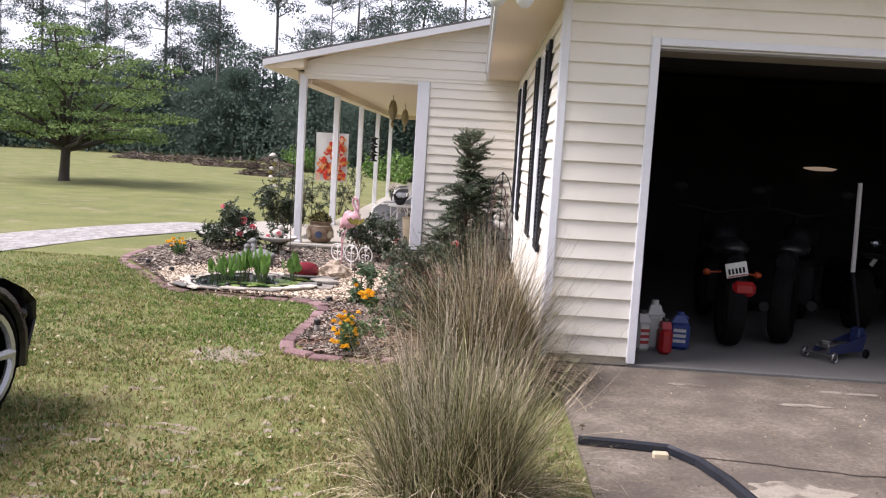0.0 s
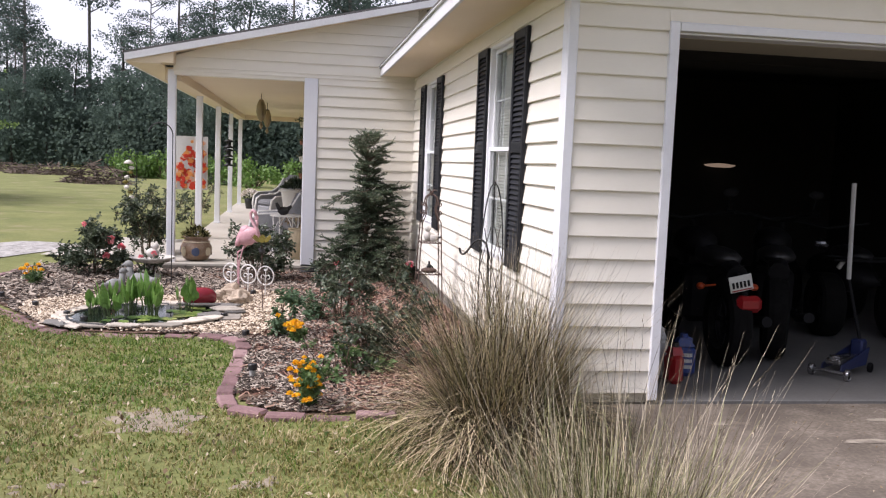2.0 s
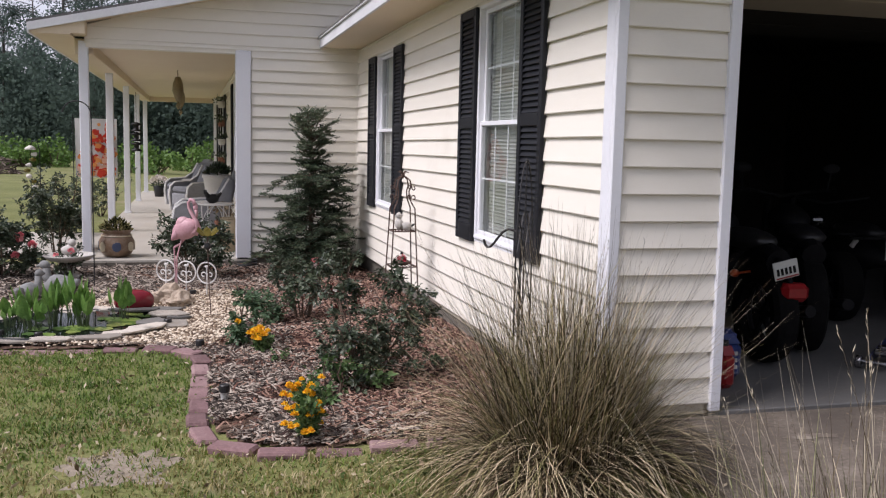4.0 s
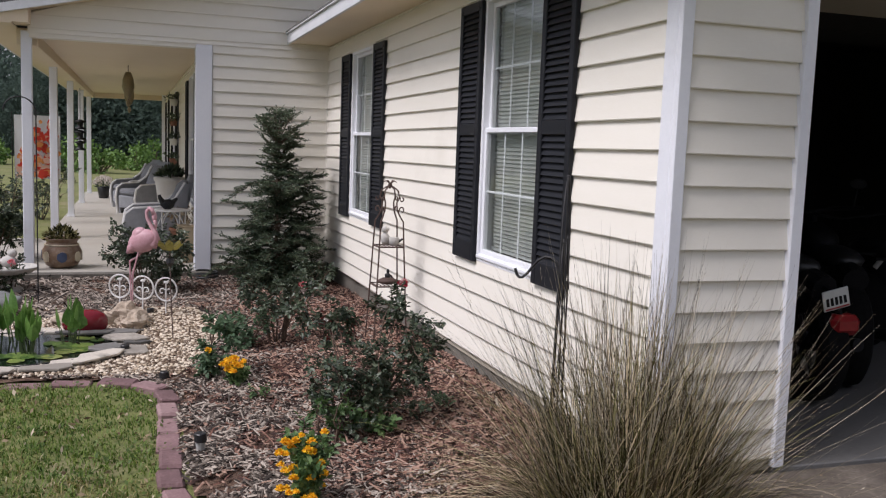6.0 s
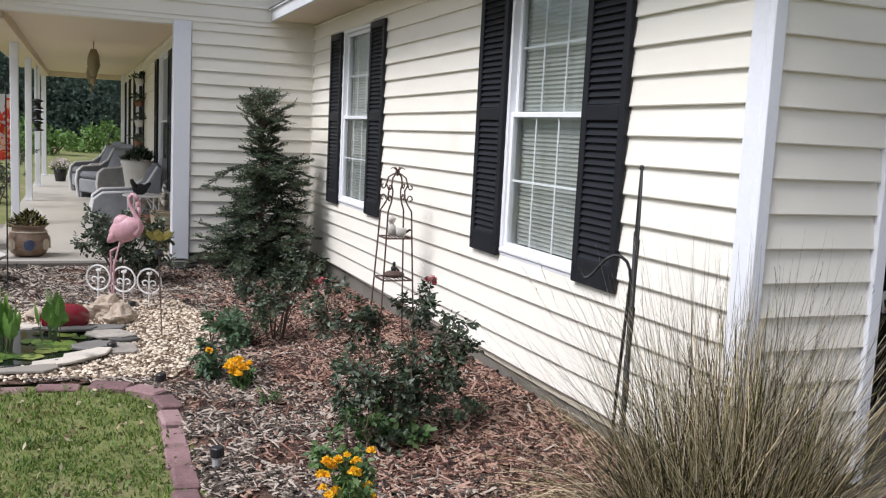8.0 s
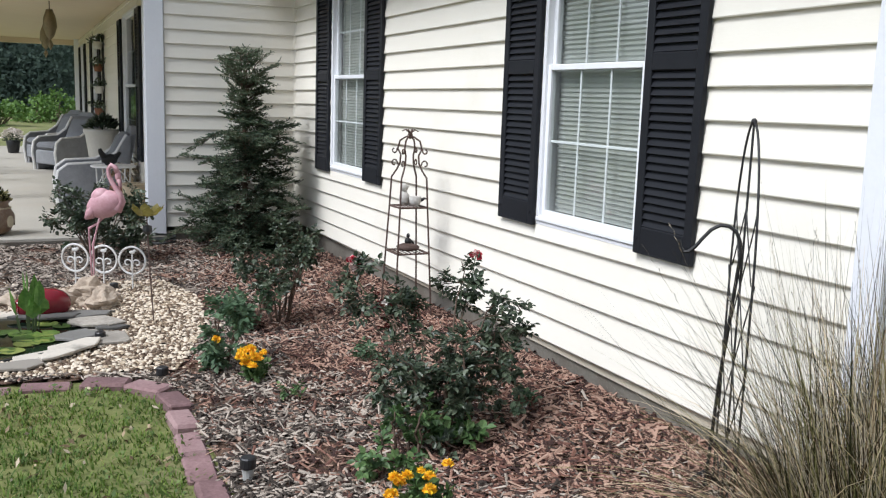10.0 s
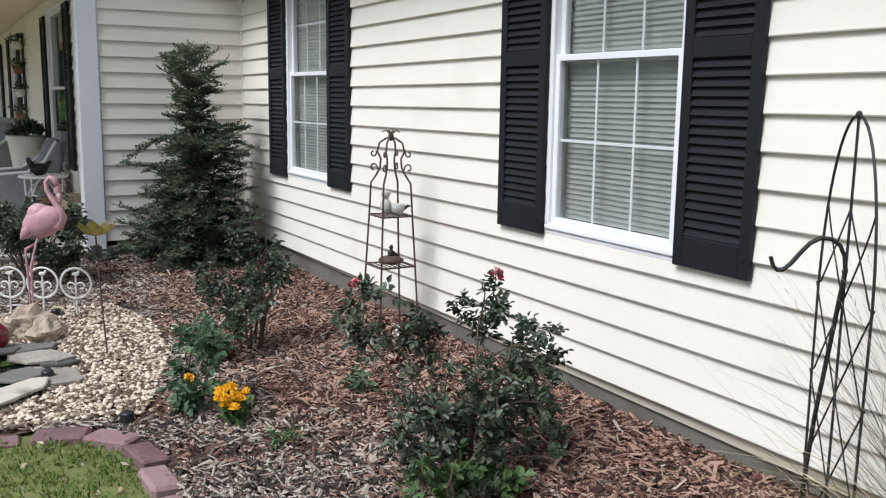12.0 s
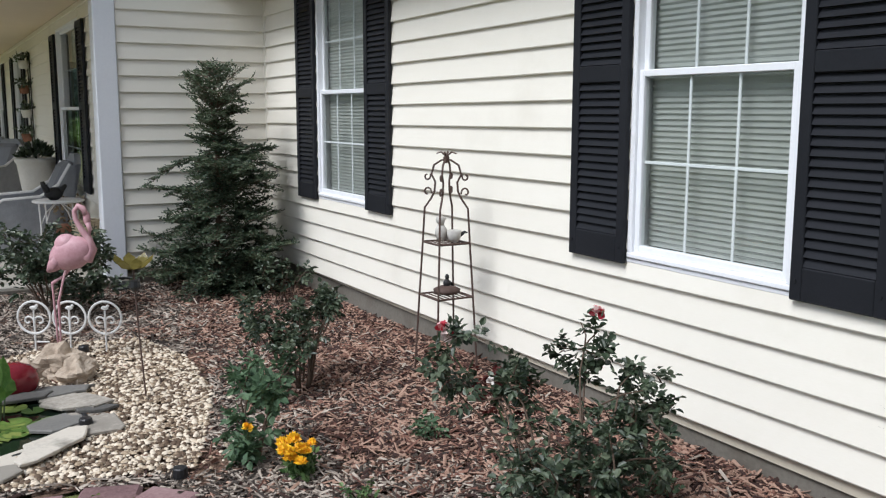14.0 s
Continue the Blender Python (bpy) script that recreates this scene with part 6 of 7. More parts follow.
# ---- lawn blades and litter ----
BLADE = surface("lawn_blade", [(0.125, 0.124, 0.032), (0.230, 0.212, 0.062), (0.34, 0.290, 0.120), (0.46, 0.38, 0.23)], 3.0, 14, 0.7, bump=0.0, island=0.4, translucent=0.3)
LUSH = surface("green_lawn_blade", [(0.052, 0.104, 0.012), (0.108, 0.182, 0.024), (0.195, 0.268, 0.048)], 3.0, 14, 0.7, bump=0.0, island=0.4, translucent=0.3)
CLOVER = surface("lawn_weed_leaf", [(0.08, 0.13, 0.03), (0.16, 0.22, 0.06)], 0.8, 9, 0.7, bump=0.0, island=0.6, translucent=0.25)
LITTER = surface("dead_leaf_litter", [(0.16, 0.11, 0.06), (0.34, 0.26, 0.16), (0.45, 0.38, 0.27)], 3, 40, 0.9, bump=0.1, island=0.9)
SAND = surface("bare_sandy_soil", [(0.17, 0.14, 0.10), (0.28, 0.235, 0.18), (0.40, 0.345, 0.285)], 6, 40, 0.95, bump=0.5, distance=0.01)


BARE = [(-2.27, 0.30, 0.36, 0.34), (-2.36, -1.62, 0.22, 0.14), (-1.73, -1.84, 0.17, 0.11), (-2.01, -1.47, 0.20, 0.08), (-2.42, -2.46, 0.22, 0.13), (-1.9, -2.25, 0.16, 0.1),
        (-1.45, -1.35, 0.16, 0.09), (-2.85, -1.9, 0.25, 0.13), (-2.6, -0.75, 0.13, 0.09), (-1.3, -2.3, 0.15, 0.1), (-1.62, -0.75, 0.2, 0.08), (-2.7, -2.9, 0.25, 0.15)]


def lawn_here(x, y):
    if inside(x, y, EDGE + [(0.0, 8), (0.0, 0.1)]):
        return 0.0
    if x > 0.03:
        return 0.0
    d = smoothstep(-3.6, -2.3, y + 0.5 * noise.noise(Vector((x * 1.3, 4, 1)))) * smoothstep(-7.0, -4.5, x + 1.0 * noise.noise(Vector((y * 1.1, 2, 7))))
    for bx, by, rx, ry in BARE:
        d = min(d, 0.48 + 0.52 * smoothstep(0.5, 1.7, math.hypot((x - bx) / rx, (y - by) / ry) + 0.5 * noise.noise(Vector((x * 9, y * 9, 2)))))
    return d * (0.5 + 0.5 * smoothstep(-0.35, 0.15, noise.noise(Vector((x * 1.1, y * 1.1, 0.3))) + 0.35 * noise.noise(Vector((x * 4, y * 4, 7))) + 0.12)) * (
        0.4 + 0.6 * smoothstep(-0.3, 0.25, noise.noise(Vector((x * 7, y * 7, 11)))))


lush, grass, weed, litter = Shape(), Shape(), Shape(), Shape()
made = 0
while made < 135000:
    x = rb.uniform(-7.0, 0.03)
    y = -3.6 + 8.6 * rb.random() ** 1.25
    if rb.random() > lawn_here(x, y) or (x > -0.8 and y > 0.1):
        continue
    made += 1
    a, h, w = rb.random() * 6.283, rb.uniform(0.010, 0.034), rb.uniform(0.0025, 0.0045)
    lean = rb.uniform(0.4, 1.9) * h
    z = ground_z(x, y)
    sx, sy = -math.sin(a) * w, math.cos(a) * w
    mx, my, tx, ty = x + math.cos(a) * lean * 0.4, y + math.sin(a) * lean * 0.4, x + math.cos(a) * lean, y + math.sin(a) * lean
    clump = smoothstep(-0.22, 0.22, noise.noise(Vector((x * 2.6, y * 2.6, 31))) + 0.6 * noise.noise(Vector((x * 8, y * 8, 37))))
    green = 0.08 + (0.22 + 0.48 * clump) * smoothstep(-1.6, 1.5, y + 0.9 * noise.noise(Vector((x * 0.9, y * 0.9, 21))))
    green += 0.62 * smoothstep(-3.1, -2.2, x + 0.5 * noise.noise(Vector((x * 1.7, y * 1.7, 44)))) * smoothstep(0.5, 1.3, y + 0.3 * noise.noise(Vector((x * 3, y * 3, 47))))
    tuft = lush if rb.random() < green else grass
    n = len(tuft.v)
    tuft.v += [(x - sx, y - sy, z - 0.004), (x + sx, y + sy, z - 0.004), (mx + sx * 0.7, my + sy * 0.7, z + h * 0.7), (mx - sx * 0.7, my - sy * 0.7, z + h * 0.7), (tx, ty, z + h)]
    tuft.f += [(n, n + 1, n + 2, n + 3), (n + 3, n + 2, n + 4)]
made = 0
while made < 6000:
    x, y = rb.uniform(-7, 0), -3.0 + 7.0 * rb.random() ** 1.2
    if rb.random() > lawn_here(x, y) * smoothstep(-0.1, 0.4, noise.noise(Vector((x * 0.8, y * 0.8, 9)))):
        continue
    made += 1
    p = Vector((x, y, ground_z(x, y) + rb.uniform(0.005, 0.03)))
    leaf(weed, p, rand_dir(rb, 0.25), rb.uniform(0.015, 0.035), 0.018, rb, 0.2)
for i in range(3600):
    x, y = rb.uniform(-6, 2.6), -3.0 + 6.0 * rb.random()
    if inside(x, y, EDGE + [(0.0, 8), (0.0, 0.1)]) or (x > 0 and rb.random() < 0.3):
        continue
    z = ground_z(x, y) + 0.02 if x < 0.05 else -0.02 + 0.022 * y * smoothstep(0, 3, -y) + 0.004
    k = 1.0 if x < 0.1 else 0.42
    leaf(litter, Vector((x, y, z)), rand_dir(rb), rb.uniform(0.015, 0.05) * k, rb.uniform(0.01, 0.025) * k, rb, 0.3)
structure("lawn_grass", grass, BLADE, "short patchy lawn grass", "grass", kind="stuff")
structure("green_lawn_grass", lush, LUSH, "greener lawn grass near the flower bed", "grass", kind="stuff")
structure("lawn_weeds", weed, CLOVER, "low green weeds in the lawn", "weeds", kind="stuff")
structure("leaf_litter", litter, LITTER, "dry leaf litter scattered over lawn and drive", "litter", kind="stuff")
SPOTS = [BARE[0]]
for bx, by, rx, ry in BARE[1:]:
    for k in range(6):
        SPOTS.append((bx + rb.gauss(0, 0.75) * rx, by + rb.gauss(0, 0.8) * ry, rx * rb.uniform(0.14, 0.42), ry * rb.uniform(0.2, 0.5)))
for q, (bx, by, rx, ry) in enumerate(SPOTS):
    sp = []
    for i in range(44):
        a = 6.283 * i / 44
        k = 0.72 + 0.75 * noise.noise(Vector((math.cos(a) * 2.0, math.sin(a) * 2.0, 4 + q))) + 0.35 * noise.noise(Vector((math.cos(a) * 7, math.sin(a) * 7, q)))
        sp.append((bx + math.cos(a) * rx * k, by + math.sin(a) * ry * k))
    patch = Shape().add([(bx, by, ground_z(bx, by) + 0.012)] + [(x, y, ground_z(x, y) + 0.001) for x, y in sp], [(0, 1 + i, 1 + (i + 1) % 44) for i in range(44)])
    structure("bare_patch", patch, SAND, "bare sandy patch in the lawn", "soil", True)


# ---- porch things ----
WICKER = surface("grey_white_wicker", [(0.19, 0.195, 0.21), (0.34, 0.345, 0.36)], 9, 140, 0.8, bump=0.9, distance=0.006)
CUSHION = surface("grey_blue_cushion", [(0.15, 0.155, 0.17), (0.23, 0.235, 0.25)], 5, 60, 0.95, bump=0.3)
WHITEPOT = surface("white_resin_planter", [(0.52, 0.50, 0.45), (0.62, 0.60, 0.55)], 3, 40, 0.6, bump=0.1)
TERRA = surface("terracotta", [(0.18, 0.075, 0.04), (0.28, 0.13, 0.08)], 5, 50, 0.85, bump=0.2)
STRAWBAG = surface("woven_straw", [(0.30, 0.24, 0.15), (0.42, 0.35, 0.24)], 6, 90, 0.9, bump=0.6)


def wicker_chair(at, turn=0.0):
    """Armchair whose seat looks along -x."""
    t = thing("wicker_armchair", "grey-white wicker armchair with rounded arms and grey cushions", "armchair", at, turn, group="wicker chairs on the porch")
    for sy in (-1, 1):
        arm = [(-0.36, 0.0), (-0.40, 0.30), (-0.37, 0.46), (-0.28, 0.53), (0.05, 0.55), (0.22, 0.66), (0.34, 0.86), (0.38, 0.84), (0.30, 0.0)]
        n = len(arm)
        y0, y1 = sy * 0.30, sy * 0.36
        v = [(x, y0, z) for x, z in arm] + [(x, y1, z) for x, z in arm]
        f = [tuple(range(n)), tuple(reversed(range(n, 2 * n)))] + [(i, n + i, n + (i + 1) % n, (i + 1) % n) for i in range(n)]
        part("arm", Shape().add(v, f if sy < 0 else [q[::-1] for q in f]), WICKER, t)
        part("arm_rim", Shape().tube([(x, sy * 0.33, z) for x, z in arm[:7]], 0.026, 8), WHITEIRON, t, "braided pale rim")
    part("back", Shape().add([(0.24, -0.30, 0.2), (0.24, 0.30, 0.2), (0.38, 0.30, 0.86), (0.40, 0.15, 0.95), (0.40, -0.15, 0.95), (0.38, -0.30, 0.86),
                              (0.30, -0.30, 0.2), (0.30, 0.30, 0.2), (0.44, 0.30, 0.86), (0.46, 0.15, 0.95), (0.46, -0.15, 0.95), (0.44, -0.30, 0.86)],
                             [(0, 5, 4, 3, 2, 1), (6, 7, 8, 9, 10, 11)] + [(i, (i + 1) % 6, 6 + (i + 1) % 6, 6 + i) for i in range(6)]), WICKER, t)
    part("seat_apron", Shape().bevel_box((-0.37, -0.299, 0.10), (0.27, 0.299, 0.33), 0.02), WICKER, t)
    part("seat_cushion", Shape().bevel_box((-0.38, -0.28, 0.332), (0.22, 0.28, 0.46), 0.045), CUSHION, t, "grey seat cushion")
    part("back_cushion", Shape().add(*(lambda s: ([(x + 0.18 * (z - 0.46) / 0.4, y, z) for x, y, z in s.v], s.f))(Shape().bevel_box((0.10, -0.26, 0.46), (0.23, 0.26, 0.88), 0.05))), CUSHION, t, "grey back cushion")
    for x in (-0.33, 0.26):
        for y in (-0.29, 0.29):
            part("leg", Shape().tube([(x, y, 0.0), (x, y, 0.12)], [0.022, 0.026], 8), WICKER, t)
    return t


wc = wicker_chair((-1.80, 8.98, DECK))
copy_thing(wc, pose(-1.88, 14.45, DECK, 0, 0, 30))
copy_thing(wc, pose(-2.02, 15.9, DECK, 0, 0, 24))

table = thing("wire_table", "small white wrought-wire side table with curled legs", "side table", (-1.66, 8.05, DECK))
part("top", Shape().lathe([(0.215, 0.555), (0.225, 0.56), (0.225, 0.572), (0.215, 0.576)], (0, 0, 0), 28), WHITEIRON, table)
for k in range(4):
    a = 0.5 + 1.5708 * k
    c, s = math.cos(a), math.sin(a)
    part("leg", Shape().tube([(c * 0.20, s * 0.20, 0), (c * 0.19, s * 0.19, 0.35), (c * 0.20, s * 0.20, 0.55)], 0.008, 6), WHITEIRON, table)
    part("curl", Shape().tube([(c * 0.19, s * 0.19, 0.36), (c * 0.13, s * 0.13, 0.47), (c * 0.04, s * 0.04, 0.54)], 0.006, 5), WHITEIRON, table)
part("ring", Shape().tube([(math.cos(a) * 0.19, math.sin(a) * 0.19, 0.2) for a in [6.283 * i / 24 for i in range(24)]], 0.005, 5, closed=True), WHITEIRON, table)
rooster = Shape().blob((0, 0, 0.06), (0.09, 0.045, 0.055), 0.2, 8, 12, 4).tube([(0.05, 0, 0.08), (0.09, 0, 0.14), (0.1, 0, 0.17)], [0.035, 0.025, 0.018], 7).tube([(-0.06, 0, 0.08), (-0.12, 0, 0.13)], [0.035, 0.015], 6).blob((0, 0, 0.012), (0.05, 0.035, 0.014), 0, 6, 10, 1)
ob = tagged(part("bird_ornament", rooster, BLACKIRON, smooth=True), "black bird ornament on the wire table", "ornament")
ob.matrix_basis = pose(-1.70, 8.02, DECK + 0.576, 0, 0, 200)
pb = thing("plant_basket", "terracotta pot with dry trailing plant beneath the porch window", "potted plant", (-1.50, 8.55, DECK))
part("pot", Shape().lathe([(0.10, 0), (0.15, 0.26), (0.165, 0.27), (0.165, 0.31), (0.14, 0.31), (0.13, 0.28)], (0, 0, 0), 18), TERRA, pb, smooth=True)
gg = Shape()
for i in range(130):
    leaf(gg, Vector((rb.gauss(0, 0.08), rb.gauss(0, 0.08), 0.30 + 0.25 * rb.random())), rand_dir(rb, 0.3), 0.06, 0.03, rb)
gg.tube([(0, 0, 0.28), (0.02, 0, 0.5)], 0.006, 5)
part("foliage", gg, LITTER, pb, "dry brown leaves")
box = thing("straw_basket", "tall pale woven basket standing beside the pilaster", "basket", (-1.50, 7.62, DECK))
part("body", Shape().lathe([(0.08, 0), (0.10, 0.2), (0.12, 0.42), (0.11, 0.42), (0.09, 0.3)], (0, 0, 0), 16, (1, 0.8)), STRAWBAG, box, smooth=True)
part("rim", Shape().tube([(math.cos(a) * 0.117, math.sin(a) * 0.094, 0.42) for a in [6.283 * i / 20 for i in range(20)]], 0.01, 6, closed=True), STRAWBAG, box)


def foliage_ball(r, n, rad, z, size, spiky=0.0):
    s = Shape()
    for _ in range(n):
        d = rand_dir(r, 0.25)
        p = Vector((d.x * rad, d.y * rad, z + abs(d.z) * rad * 0.8)) * 1.0
        p = Vector((p.x * r.random() ** 0.4, p.y * r.random() ** 0.4, p.z))
        leaf(s, p, (d + Vector((0, 0, spiky)) + rand_dir(r) * 0.5).normalized(), size * r.uniform(0.6, 1.4), size * 0.45, r)
    s.tube([(0, 0, z - 0.08), (0, 0, z + rad * 0.5)], 0.01, 5)
    return s


big = thing("urn_planter", "large white resin planter with dark green plants on a stand", "planter", (-1.57, 10.7, DECK))
big.scale = (1.0, 1.0, 0.9)
part("stand", Shape().lathe([(0.17, 0), (0.16, 0.03), (0.12, 0.08), (0.12, 0.36), (0.17, 0.40), (0.17, 0.43)], (0, 0, 0), 20), WHITEPOT, big, smooth=True)
part("pot", Shape().lathe([(0.14, 0.43), (0.17, 0.5), (0.20, 0.75), (0.215, 0.86), (0.235, 0.88), (0.235, 0.93), (0.21, 0.93), (0.2, 0.9)], (0, 0, 0), 24), WHITEPOT, big, smooth=True)
part("foliage", foliage_ball(rb, 240, 0.17, 0.93, 0.10, 0.9), ROSELEAF, big, "dark green leaves")
tag = Shape().bevel_box((-0.04, -0.004, 0.93), (0.04, 0.004, 1.12), 0.003)
part("card", tag, WHITEPOT, big, "pale card stuck in the soil")

pot = thing("painted_pot", "round painted terracotta pot with a bushy green plant", "potted plant", (-2.80, 7.26, DECK))
pot.scale = (1.12, 1.12, 1.12)
part("pot", Shape().lathe([(0.10, 0), (0.145, 0.03), (0.178, 0.10), (0.175, 0.17), (0.14, 0.235), (0.135, 0.25), (0.155, 0.275), (0.155, 0.285), (0.13, 0.28), (0.12, 0.24)], (0, 0, 0), 26), TALAVERA, pot, "glazed belly pot", True)
for k in range(7):
    a = 6.283 * k / 7 + 0.3
    c = Vector((math.cos(a) * 0.172, math.sin(a) * 0.172, 0.115))
    s = Shape().blob(c, (0.045, 0.045, 0.05), 0.1, 8, 10, k)
    s.v = [(0.176 / math.hypot(x, y) * x * 1.03, 0.176 / math.hypot(x, y) * y * 1.03, z) if math.hypot(x, y) > 0.172 else (x * 0.9, y * 0.9, z) for x, y, z in s.v]
    part("motif", s, BLUEPAINT if k % 2 else CREAMPAINT, pot, "painted flower motif")
part("band", Shape().tube([(math.cos(a) * 0.150, math.sin(a) * 0.150, 0.222) for a in [6.283 * i / 26 for i in range(26)]], 0.008, 5, closed=True), CREAMPAINT, pot)
part("foliage", foliage_ball(rb, 420, 0.14, 0.26, 0.05, 0.5), OLIVE, pot, "bushy olive green leaves")

mum = thing("flower_pot", "dark pot of white chrysanthemums at the porch end", "potted plant", (-2.72, 18.6, DECK))
part("pot", Shape().lathe([(0.10, 0), (0.14, 0.25), (0.13, 0.26)], (0, 0, 0), 16), BLACKPLASTIC, mum, smooth=True)
part("foliage", foliage_ball(rb, 200, 0.17, 0.24, 0.06, 0.3), ROSELEAF, mum)
part("flowers", foliage_ball(rb, 420, 0.22, 0.30, 0.05, 0.4), WHITEPETAL, mum, "white blooms")


def hanging_lantern(x, y, z_top, drop, s):
    t = thing("hanging_lantern", "tarnished bell-shaped lantern hanging from the porch ceiling", "lantern", (x, y, z_top), group="lanterns under the porch ceiling")
    part("rod", Shape().tube([(0, 0, 0), (0, 0, -drop)], 0.006, 5), BROWNIRON, t)
    part("shade", Shape().lathe([(0.01, -drop - 0.30 * s), (0.04 * s, -drop - 0.26 * s), (0.068 * s, -drop - 0.17 * s), (0.06 * s, -drop - 0.08 * s), (0.03 * s, -drop)], (0, 0, 0), 14), BRASS, t, smooth=True)
    part("drop", Shape().lathe([(0.004, -drop - 0.40 * s), (0.03 * s, -drop - 0.35 * s), (0.008, -drop - 0.30 * s)], (0, 0, 0), 10), BRASS, t, smooth=True)
    return t


BRASS = surface("tarnished_brass", [(0.20, 0.16, 0.09), (0.34, 0.28, 0.17)], 6, 60, 0.5, metal=0.4, bump=0.2)
hanging_lantern(-2.15, 10.8, 2.32, 0.10, 1.25)
hanging_lantern(-2.15, 13.6, 2.32, 0.14, 1.2)

# wall hanger with small pots on the porch wall
hang = thing("wall_planter", "dark iron wall planter with small pots and trailing leaves", "planter", (PORCH_X - 0.02, 13.0, 0.75))
part("frame", Shape().tube([(-0.03, -0.12, 0), (-0.03, -0.12, 1.3), (-0.03, 0.12, 1.3), (-0.03, 0.12, 0)], 0.01, 5), BLACKIRON, hang)
for k in range(4):
    z = 0.1 + 0.33 * k
    part("pot", Shape().lathe([(0.05, 0), (0.075, 0.11), (0.06, 0.11)], (-0.10, 0.06 * (-1) ** k, z), 12), WHITEPOT if k % 2 else TERRA, hang, smooth=True)
    s = Shape()
    for i in range(60):
        leaf(s, Vector((-0.1 + rb.gauss(0, 0.06), rb.gauss(0, 0.09), z + 0.10 + 0.1 * rb.random())), rand_dir(rb, 0.2), 0.07, 0.035, rb)
    s.tube([(-0.1, 0, z + 0.06), (-0.1, 0, z + 0.15)], 0.006, 4)
    part("foliage", s, ROSELEAF, hang)

chime = thing("hanging_feeder", "dark tiered bird feeder hanging between porch posts", "bird feeder", (-3.06, 15.9, 1.0))
part("wire", Shape().tube([(0, 0, 0.5), (0, 0, 1.2)], 0.006, 4), BLACKIRON, chime)
for k in range(3):
    part("tier", Shape().lathe([(0.10, 0.0), (0.11, 0.02), (0.05, 0.05), (0.05, 0.12), (0.12, 0.15), (0.02, 0.19)], (0, 0, 0.2 * k), 14), BLACKIRON, chime, smooth=True)

# garden flag on its stand
FLAGW = surface("pale_flag_cloth", [(0.68, 0.68, 0.68), (0.76, 0.76, 0.75)], 4, 90, 0.85, bump=0.1, translucent=0.3)
FLAGR = surface("red_flag_print", [(0.55, 0.035, 0.02), (0.70, 0.08, 0.035)], 4, 90, 0.85, bump=0.0, translucent=0.3)
FLAGO = surface("orange_flag_print", [(0.72, 0.25, 0.06), (0.80, 0.42, 0.14)], 4, 90, 0.85, bump=0.0, translucent=0.3)
FLAGP = surface("peach_flag_print", [(0.72, 0.42, 0.30), (0.80, 0.58, 0.44)], 4, 90, 0.85, bump=0.0, translucent=0.3)
flag = thing("garden_flag", "pale garden flag printed with red and orange blossoms", "flag", (-3.60, 12.4, ground_z(-3.60, 12.4)))


def flag_pt(u, v, off=0.0):
    return (u, 0.018 * math.sin(u * 9 + v * 3) + off, v - 0.02)
fv = [flag_pt(-0.23 + 0.66 * i / 12, 0.85 + 0.98 * j / 12) for j in range(13) for i in range(13)]
fv2 = [(x, y + 0.003, z) for x, y, z in fv]
fq = [(j * 13 + i, j * 13 + i + 1, (j + 1) * 13 + i + 1, (j + 1) * 13 + i) for j in range(12) for i in range(12)]
part("cloth", Shape().add(fv, fq).add(fv2, [q[::-1] for q in fq]), FLAGW, flag)
for k in range(420):
    u, v = rb.uniform(-0.17, 0.38), rb.uniform(0.90, 1.74)
    if u + 0.16 < (v - 1.22) * 0.60 or noise.noise(Vector((u * 7, v * 7, 3))) < -0.08:
        continue
    w = rb.uniform(0.025, 0.065)
    pts = [flag_pt(u + math.cos(6.283 * i / 8 + k) * w * rb.uniform(0.6, 1.2), v + math.sin(6.283 * i / 8 + k) * w * rb.uniform(0.5, 1.1), -0.004 - 0.00012 * k) for i in range(8)]
    part("blossom_print", Shape().add(pts, [tuple(range(8))]), (FLAGR, FLAGO, FLAGR, FLAGP)[k % 4], flag)
part("pole", Shape().tube([(-0.26, 0, -0.1), (-0.26, 0, 1.86), (0.46, 0, 1.84)], 0.008, 6), BLACKIRON, flag)

# spinner on a hook beyond the bed, hook beside the first post
spin = thing("garden_spinner", "pale twisted garden spinner hanging from a thin hook", "garden spinner", (-4.1, 9.75, ground_z(-4.1, 9.75)))
part("hook", Shape().tube([(0.12, 0, -0.1), (0.12, 0, 1.3), (0.09, 0, 1.42), (0.03, 0, 1.42), (0.0, 0, 1.36)], 0.006, 5), BLACKIRON, spin)
part("cap", Shape().lathe([(0.07, 1.30), (0.075, 1.32), (0.02, 1.36)], (0, 0, 0), 14), WHITEPOT, spin, smooth=True)
for k in range(8):
    part("vane", Shape().blob((0.05 * math.cos(k * 1.1), 0.05 * math.sin(k * 1.1), 1.24 - 0.075 * k), (0.045, 0.03, 0.028), 0.3, 6, 8, k), AMBER if k % 2 else WHITEPOT, spin)
part("line", Shape().tube([(0, 0, 1.32), (0, 0, 0.7)], 0.003, 4), BLACKIRON, spin)
ph = thing("post_hook", "tall black iron hook standing in the bed before the porch", "hook", (-2.87, 5.45, ground_z(-2.87, 5.45)))
part("pole", Shape().tube([(0, 0, -0.1), (0, 0, 1.70)] + [(-0.13 + 0.13 * math.cos(a), 0, 1.70 + 0.13 * math.sin(a)) for a in [0.3 * i for i in range(1, 11)]], 0.006, 6), BLACKIRON, ph)
part("step_prong", Shape().tube([(-0.06, 0, 0.03), (-0.05, 0, 0.10), (0.0, 0, 0.10)], 0.006, 5), BLACKIRON, ph)

